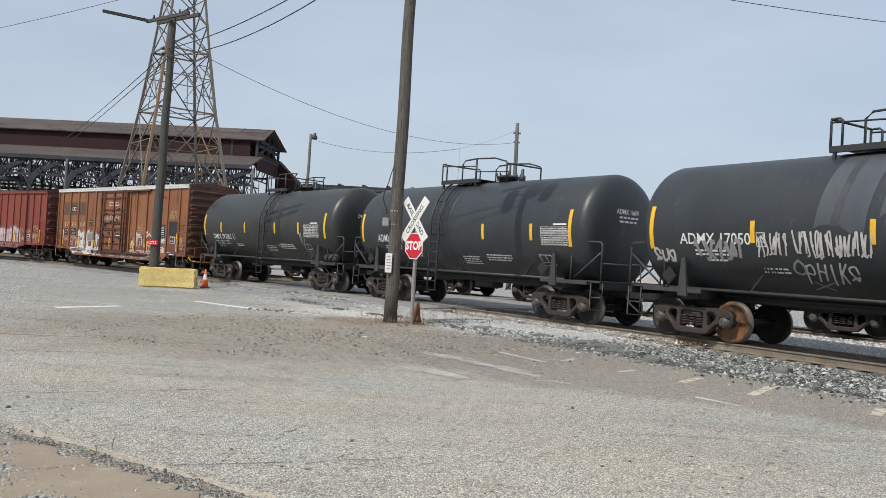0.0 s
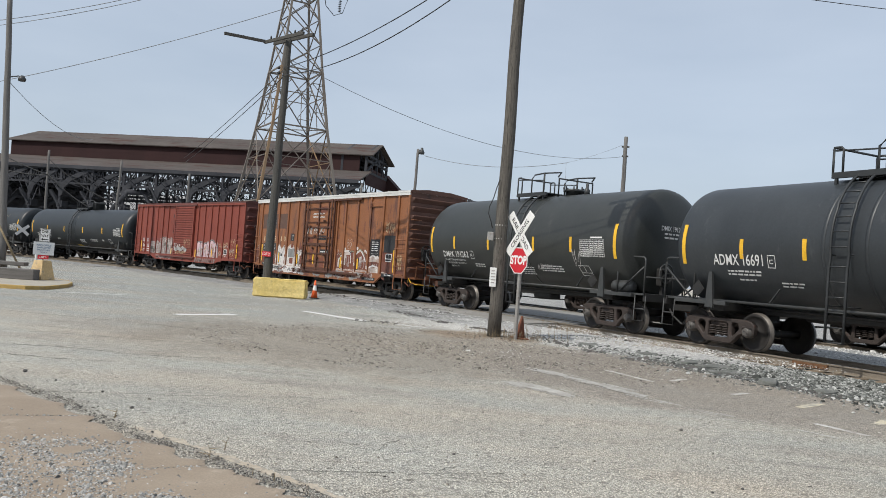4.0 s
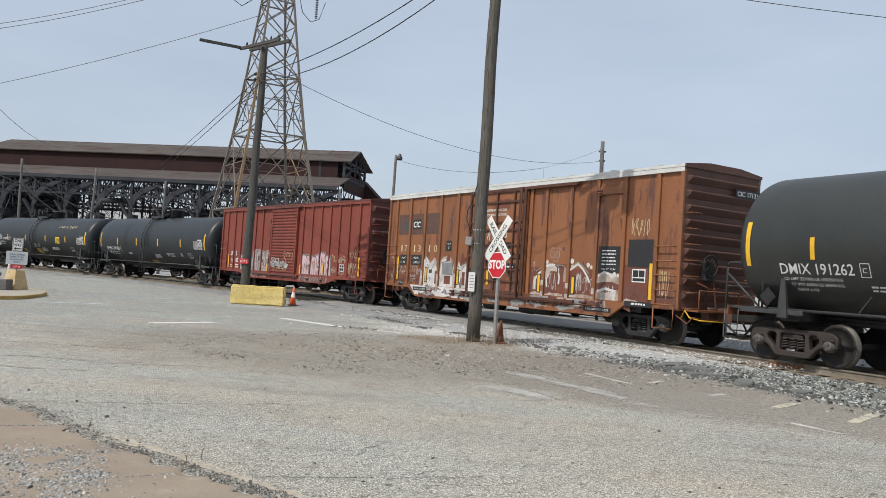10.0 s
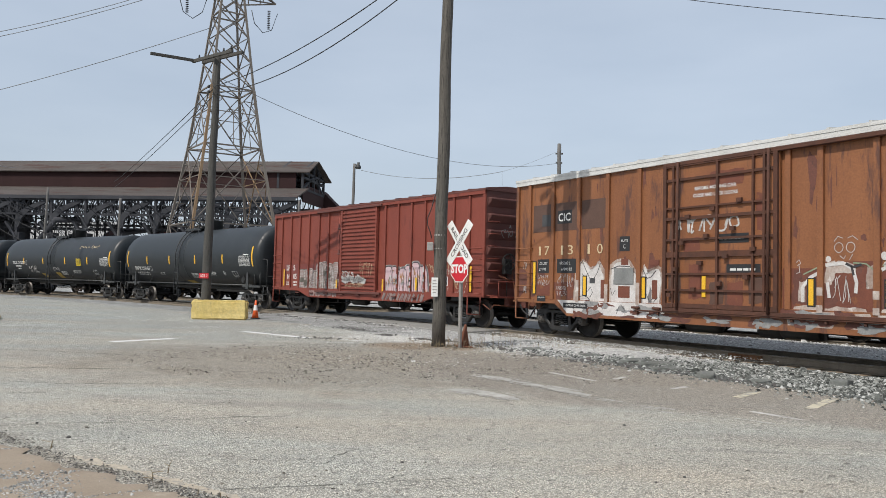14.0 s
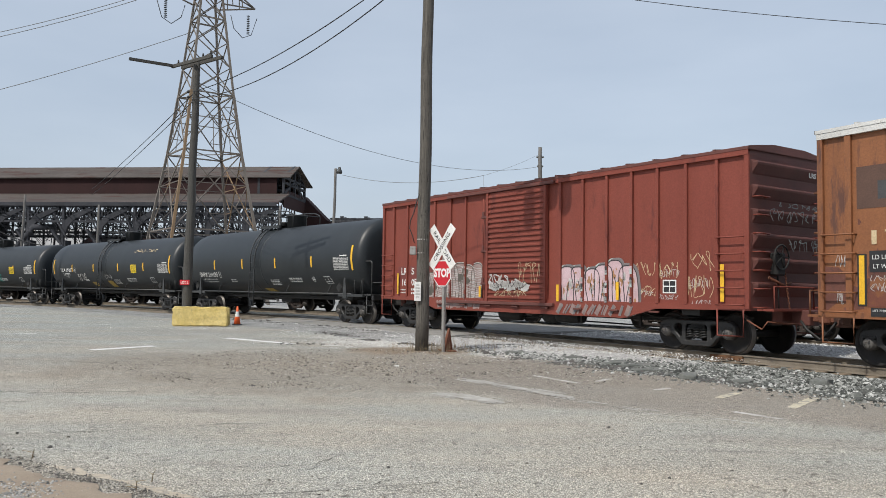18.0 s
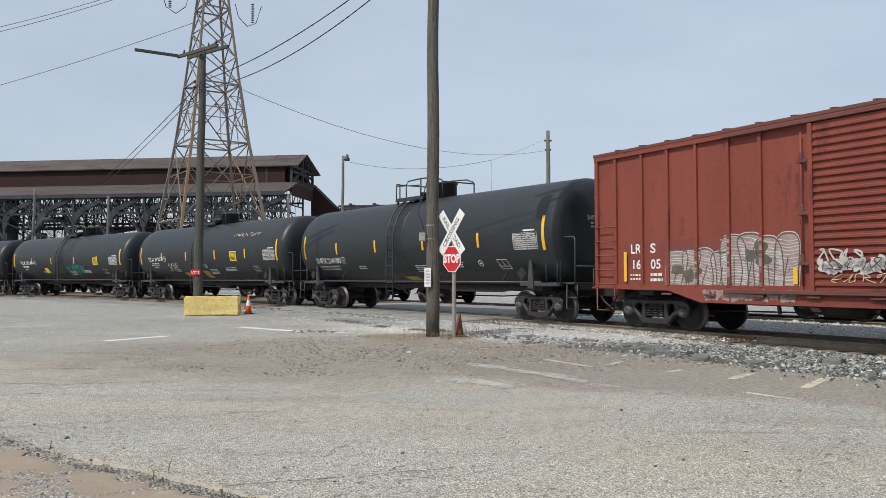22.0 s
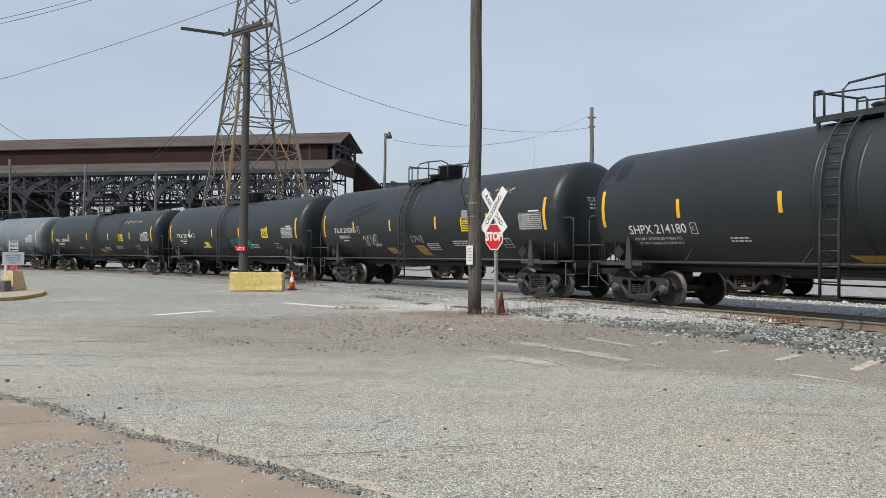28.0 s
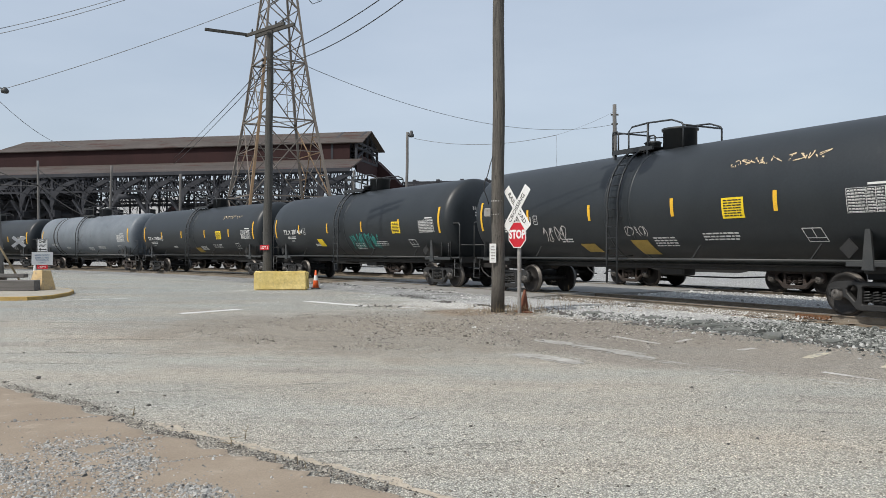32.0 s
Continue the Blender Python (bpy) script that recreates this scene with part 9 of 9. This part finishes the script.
traffic_cone(-8.75, 30.4, 0.72, "orange traffic cone with a white band beside the block", (M["ink"], M["cone"], M["signwhite"]))
traffic_cone(-0.42, 18.95, 0.54, "battered rust-red cone stump behind the sign post", (M["rust"], M["rust"], M["rust"]), 4)


def weeds(name, label, cx, cy, count, spread, height, seed):
    rng = random.Random(seed)
    bm = fresh()
    for k in range(count):
        x, y = cx + rng.gauss(0, spread), cy + rng.gauss(0, spread * 0.6)
        hh = height * rng.uniform(0.3, 1.0)
        dx, dy = rng.uniform(-0.35, 0.35) * hh, rng.uniform(-0.35, 0.35) * hh
        tube(bm, [(x, y, LOT), (x + dx * 0.3, y + dy * 0.3, LOT + hh * 0.55), (x + dx, y + dy, LOT + hh)], 0.005, 3, 0.002, closed_ends=False)
        if rng.random() < 0.5:
            tube(bm, [(x + dx * 0.3, y + dy * 0.3, LOT + hh * 0.55), (x + dx * 0.3 + rng.uniform(-0.1, 0.1), y + dy * 0.3, LOT + hh * 0.75)], 0.004, 3, 0.002, closed_ends=False)
    return tagged(part(name, bm, M["weed"]), label, "weeds", kind="stuff")


weeds("dry_weeds", "dry brown weeds round the pole's foot", -0.8, 18.9, 120, 0.45, 0.3, 1)
weeds("dry_weeds", "tall dry weed stalks beside the sign", 0.35, 19.2, 14, 0.25, 0.75, 2)
weeds("dry_weeds", "dry weed stalk in the pavement seam", -3.52, 6.55, 2, 0.03, 0.15, 3)
weeds("dry_weeds", "dry bent weed stalks in the pavement seam", -2.3, 5.7, 3, 0.12, 0.11, 4)
weeds("dry_weeds", "dry bent weed stalks in the pavement seam", -1.6, 5.25, 3, 0.12, 0.1, 6)
weeds("dry_weeds", "low dead grass along the ballast", 1.9, 19.6, 60, 0.7, 0.12, 5)


def rubble_slab(x, y, turn, sx, sy, sz):
    bm = fresh()
    box(bm, 0, 0, sz / 2, sx, sy, sz)
    bmesh.ops.bevel(bm, geom=bm.edges[:], offset=0.02, segments=1, affect="EDGES")
    bmesh.ops.subdivide_edges(bm, edges=bm.edges[:], cuts=2, use_grid_fill=True)
    for v in bm.verts:
        v.co += Vector((noise.noise(v.co * 7 + Vector((x, 0, 0))), noise.noise(v.co * 7 + Vector((0, x, 0))), noise.noise(v.co * 7 + Vector((0, 0, x))))) * 0.03
    ob = part("rubble_slab", bm, M["slab"])
    ob.matrix_basis = pose(x, y, LOT - 0.005, 0, 0, turn)
    return tagged(ob, "broken slab of asphalt lying at the ballast's edge", "rubble", group="broken slabs along the ballast")


for x, y, turn, sx, sy, sz in ((3.0, 16.1, 40, 0.55, 0.3, 0.08), (3.35, 15.7, 30, 0.75, 0.3, 0.07), (3.4, 14.9, 20, 0.6, 0.25, 0.06), (3.8, 13.75, 70, 0.4, 0.28, 0.09), (5.65, 12.9, 50, 0.34, 0.25, 0.13), (2.3, 17.3, 35, 0.35, 0.3, 0.07),
                               (1.15, 18.6, 10, 0.4, 0.3, 0.07), (4.5, 13.1, 25, 0.3, 0.2, 0.07)):
    rubble_slab(x, y, turn, sx, sy, sz)


# ---- the island with its signs ----
def build_island():
    outline = [(-15.75, 21.62), (-14.99, 21.82), (-14.8, 22.3), (-14.82, 22.83), (-15.35, 24.55), (-16.03, 25.87), (-16.82, 26.89), (-19.0, 28.3), (-24, 30.5), (-30, 28.5), (-27, 20), (-20.5, 20.5)]
    cx, cy = -20.5, 24.8

    def ring(k, z):
        return [(cx + (x - cx) * k, cy + (y - cy) * k, z) for x, y in outline]

    bm = fresh()
    levels = [[bm.verts.new(p) for p in ring(*q)] for q in ((1.0, LOT), (1.0, LOT + 0.105), (0.995, LOT + 0.118), (0.99, LOT + 0.118), (0.988, LOT + 0.1))]
    n = len(outline)
    for a, b in zip(levels, levels[1:]):
        for i in range(n):
            bm.faces.new((a[i], a[(i + 1) % n], b[(i + 1) % n], b[i]))
    bmesh.ops.recalc_face_normals(bm, faces=bm.faces)
    tagged(part("kerb", bm, M["ykerb"]), "yellow-painted concrete kerb of a traffic island", "kerb", kind="structure")
    bm = fresh()
    bm.faces.new([bm.verts.new(p) for p in ring(0.989, LOT + 0.112)])
    bmesh.ops.recalc_face_normals(bm, faces=bm.faces)
    tagged(part("island_top", bm, M["conc"]), "dusty concrete top of the traffic island", "traffic island", kind="structure")
    M["timber"] = mat("grey_weathered_timber", (0.1, 0.092, 0.085), (0.17, 0.16, 0.15), 2, 0.9, wear=(0.06, 0.055, 0.05), bump=0.3, stretch=(0.4, 5, 5))
    for x, y, z, sx, sy, sz, turn in ((-19.2, 24.9, 0.11, 4.4, 0.5, 0.36, 12), (-20.8, 25.9, 0.11, 3.8, 0.5, 0.42, 12), (-19.6, 26.0, 0.52, 3.0, 0.4, 0.14, 14), (-20.3, 24.9, 0.465, 2.6, 0.4, 0.1, 10)):
        bm = fresh()
        box(bm, 0, 0, sz / 2, sx, sy, sz, bevel=0.02)
        ob = part("timber_balk", bm, M["timber"])
        ob.matrix_basis = pose(x, y, LOT + z, 0, 0, turn)
        tagged(ob, "heavy grey weathered timber balk stacked on the island", "timber balk", group="timber balks on the island")
    # concrete foot with three signs
    sg = thing("sign_post", "yellowish concrete foot carrying parking and one-way signs", "sign post", pose(-17.3, 26.0, LOT + 0.11, 0, 0, 33))
    bm = fresh()
    lathe(bm, [(0, 0.42), (0.05, 0.42), (0.66, 0.27), (0.68, 0.25)], 4, "z")
    for f in bm.faces:
        f.smooth = False
    part("concrete_foot", bm, M["footpaint"], sg, "chipped yellow-painted concrete foot")
    bm = fresh()
    tube(bm, [(0, 0, 0.5), (0, 0, 1.74)], 0.03, 8)
    part("post", bm, M["post"], sg)

    def sign(name, zc, w, hh, face, ink, texts, label):
        bm = fresh()
        box(bm, 0, -0.045, zc, w, 0.012, hh, bevel=0.004)
        pl = part(name, bm, M[face], sg, label)
        for body, x0, x1, y0, y1 in texts:
            bm = fresh()
            text_fit(bm, body, lambda u, v: (u * 0.82, -0.054, zc + v * 0.82), x0, x1, y0, y1, 0.02)
            part("lettering", bm, M[ink], pl)
        return pl

    ow = sign("one_way_sign", 1.55, 0.33, 0.45, "signwhite", "ink", (("ONE", -0.13, 0.13, 0.1, 0.22), ("WAY", -0.14, 0.14, -0.08, 0.04)), "white one-way sign with a black arrow")
    bm = fresh()
    prism(bm, [(-0.12, 1.41), (-0.05, 1.36), (-0.05, 1.395), (0.12, 1.395), (0.12, 1.425), (-0.05, 1.425), (-0.05, 1.46)], -0.056, -0.053)
    part("arrow", bm, M["ink"], ow)
    bm = fresh()
    for x, z, w, hh in ((0, 1.76, 0.3, 0.014), (0, 1.34, 0.3, 0.014), (-0.147, 1.55, 0.014, 0.42), (0.147, 1.55, 0.014, 0.42)):
        box(bm, x, -0.0535, z, w, 0.004, hh)
    part("border", bm, M["ink"], ow)
    sign("parking_sign", 1.09, 0.66, 0.45, "signwhite2", "blueink", (("MAIN OFFICE", -0.28, 0.28, 0.1, 0.18), ("EMPLOYEE", -0.26, 0.26, 0.0, 0.07), ("PARKING", -0.24, 0.24, -0.1, -0.03), ("ONLY", -0.14, 0.14, -0.2, -0.13)), "pale grey parking sign with faded print")
    sign("lot_sign", 0.79, 0.34, 0.13, "signred", "signwhite", (("LOT 2", -0.13, 0.13, -0.04, 0.04),), "small red lot sign")


M["signwhite2"] = mat("pale_grey_sign_face", (0.5, 0.52, 0.54), (0.58, 0.6, 0.61), 4, 0.5, bump=0)
build_island()


def leaning_crossbuck():
    ob = thing("crossbuck_sign", "weathered crossbuck on a leaning yellow stake", "road sign", pose(-21.2, 30.6, LOT))
    bm = fresh()
    tube(bm, [(0.0, 0.0, 0.0), (-1.35, -0.55, 2.75)], 0.045, 6)
    part("stake", bm, M["weed"], ob, "leaning ochre stake")
    bm = fresh()
    tube(bm, [(-1.0, 2.2, 0.0), (-0.9, 2.1, 1.25)], 0.05, 8)
    part("marker_post", bm, M["signwhite"], ob, "short white marker post with an orange top")
    bm = fresh()
    for s in (1, -1):
        m = Matrix.Translation((-0.55, 0.5, 1.86)) @ Matrix.Rotation(radians(36), 4, "Z") @ Matrix.Rotation(radians(40 * s), 4, "Y")
        box(bm, 0, -0.02 * s, 0, 0.62, 0.012, 0.12, m=m)
    part("blade", bm, M["signback2"], ob, "grey weathered crossbuck blades")
    return ob


M["signback2"] = mat("grey_weathered_board", (0.36, 0.37, 0.38), (0.48, 0.49, 0.5), 3, 0.7, bump=0.1)
leaning_crossbuck()


# ---- distant poles, lamps and wires ----
def lamp_pole(x, y, height, label, r=0.14, arm=(0.5, 0.0)):
    ob = wood_pole("lamp_pole", label, x, y, height, r, r * 0.7, (0.15, 0), "post2")
    ob["category"] = "street lamp"
    bm = fresh()
    tube(bm, [(0.1, 0, height - 0.3), (arm[0] * 0.5, arm[1], height - 0.15), (arm[0], arm[1], height - 0.1)], 0.04, 6)
    part("arm", bm, M["pipe"], ob)
    bm = fresh()
    lathe(bm, [(height - 0.45, 0.2), (height - 0.3, 0.22), (height - 0.1, 0.12), (height + 0.05, 0.1)], 12, "z", (arm[0], arm[1], 0))
    part("lamp_head", bm, M["pipe"], ob)
    return ob


M["post2"] = mat("grey_bleached_pole_wood", (0.11, 0.105, 0.1), (0.18, 0.172, 0.162), 2, 0.9, wear=(0.065, 0.06, 0.055), bump=0.3, stretch=(8, 8, 0.5))
lamp_pole(-10.5, 61.5, 10.85, "grey wooden lamp pole behind the train", 0.14, (0.45, 0.0))
fp = wood_pole("utility_pole", "grey wooden utility pole behind the train", 4.65, 51.9, 10.9, 0.17, 0.12, (0.0, 0), "post2")
for z, w in ((10.2, 0.24), (9.6, 0.2)):
    bm = fresh()
    beam(bm, (-w, 0, z), (w, 0, z), 0.08, 0.1)
    part("crossarm", bm, M["darkpole"], fp)
left_lamp = wood_pole("lamp_pole", "tall grey wooden pole with a small lamp", -33.5, 46.1, 17.0, 0.24, 0.15, (-0.7, -0.45), "post2")
left_lamp["category"] = "street lamp"
bm = fresh()
tube(bm, [(-0.45, -0.3, 11.5), (0.1, -0.1, 11.65), (0.25, -0.05, 11.6)], 0.04, 6)
lathe(bm, [(11.35, 0.2), (11.5, 0.24), (11.7, 0.1)], 12, "z", (0.3, 0, 0))
part("lamp_head", bm, M["pipe"], left_lamp)
for x, y, z, lean in ((-49.6, 74.1, 10.6, -0.2), (-42.8, 75.0, 10.1, 0.3), (-35.8, 75.9, 9.3, 0.1), (-20.0, 84.0, 10.2, 0.0)):
    wood_pole("utility_pole", "bare grey wooden pole before the mill", x, y, z, 0.15, 0.11, (lean, 0), "post2", "bare poles before the mill")

for dz, sag in ((0.0, 0.45), (-0.28, 0.68)):
    cable("cable", "thick black cable between the wooden poles", (-1.05, 19.0, 9.55 + dz), (-10.42, 29.55, 8.72 + dz), sag, 0.016)
    cable("cable", "thick black cable running on towards the mill", (-10.42, 29.7, 8.72 + dz), (-36.0, 75.0, 10.6 + dz * 2), 0.15, 0.018)
cable("cable", "sagging grey cable to the far pole", (-10.27, 29.75, 9.1), (4.6, 51.9, 9.5), 1.35, 0.012, "wireg")
slack = fresh()                                      # it ends in a loose wire that hangs down
low = Vector((1.0, 53.7, 9.15))
tube(slack, [Vector((-9.8, 61.4, 10.2)).lerp(low, k / 20) - Vector((0, 0, 2.2 * k / 20 * (1 - k / 20))) for k in range(21)], 0.018, 5)
tube(slack, [low.lerp(Vector((4.6, 51.9, 10.3)), k / 8) - Vector((0, 0, 0.4 * k / 8 * (1 - k / 8))) for k in range(9)], 0.008, 5)
tube(slack, [low, low + Vector((0.03, 0, -1.0)), low + Vector((-0.02, 0, -2.3))], 0.008, 5)
tagged(part("cable", slack, M["wireg"]), "thin grey cable from the lamp pole with a loose end", "overhead cable", group="overhead cables")
cable("cable", "thin black cable overhead", (-0.97, 18.97, 9.17), (14.0, 15.0, 6.25), 0.4, 0.008)
for p, q, sag in (((-26.3, 66.4, 26.9), (-75.0, 62.0, 18.5), 2.5), ((-26.3, 66.6, 26.7), (-75.0, 62.6, 18.1), 2.5), ((-24.0, 67.8, 23.6), (-75.0, 62.0, 9.5), 1.5), ((-26.0, 66.0, 30.5), (-75.0, 58.0, 22.0), 2.0), ((-26.0, 66.4, 30.8), (-75.0, 60.0, 23.5), 2.0)):
    cable("cable", "grey power line from the tower", p, q, sag, 0.03, "wireg")
cable("cable", "thin wire down from the leaning pole", (-33.9, 45.8, 11.2), (-55.0, 90.0, 14.0), 1.0, 0.02, "wireg")
for k, sag in enumerate((0.6, 1.3)):
    cable("cable", "slack cable before the mill", (-49.7, 74.0, 9.6 - 1.5 * k), (-35.7, 75.8, 5.2), 1.2 + sag, 0.05)
    cable("cable", "slack cable before the mill", (-62.0, 72.0, 14.0 - 2 * k), (-49.7, 74.0, 8.0), sag, 0.05)


# ---- motion ----
def far_travel(t):
    """Metres gone by the train on the second track: it slows, then holds its pace."""
    t1 = 19.3
    v0, v1 = 2.773, 1.62
    k = (v1 - v0) / t1
    return v0 * t + k * t * t / 2 if t < t1 else v0 * t1 + k * t1 * t1 / 2 + v1 * (t - t1)


def motions():
    for car, mid, a, trs, off, way in CARS:
        gone = (lambda t: -SPEED * t - 0.012 * max(0.0, t - 20.0)) if way < 0 else (lambda t: far_travel(t) - far_travel(26.0))
        rows, swivel = [], ([], [])
        for k in range(33):
            t = float(k)
            s = mid + gone(t)
            x1, y1, _ = on_track(s - a / 2, off)
            x2, y2, _ = on_track(s + a / 2, off)
            turn = math.degrees(math.atan2(y1 - y2, x1 - x2))
            rows.append((t, pose((x1 + x2) / 2, (y1 + y2) / 2, 0, 0, 0, turn)))
            for n, (x, ss) in enumerate(((a / 2, s - a / 2), (-a / 2, s + a / 2))):
                d = (facing(ss) - turn + 180) % 360 - 180
                swivel[n].append((t, pose(x, 0, 0, 0, 0, d)))
        walk(car, rows)
        for (tr, ws), sw in zip(trs, swivel):
            walk(tr, sw[::2])
            for o, x in ws:
                spin = []
                for k in range(161):
                    t = k * 0.2
                    ang = -math.degrees(gone(t)) / WR
                    spin.append((t, pose(x, 0, WR) @ Matrix.Rotation(radians(ang % 360), 4, "Y")))
                walk(o, spin)


motions()
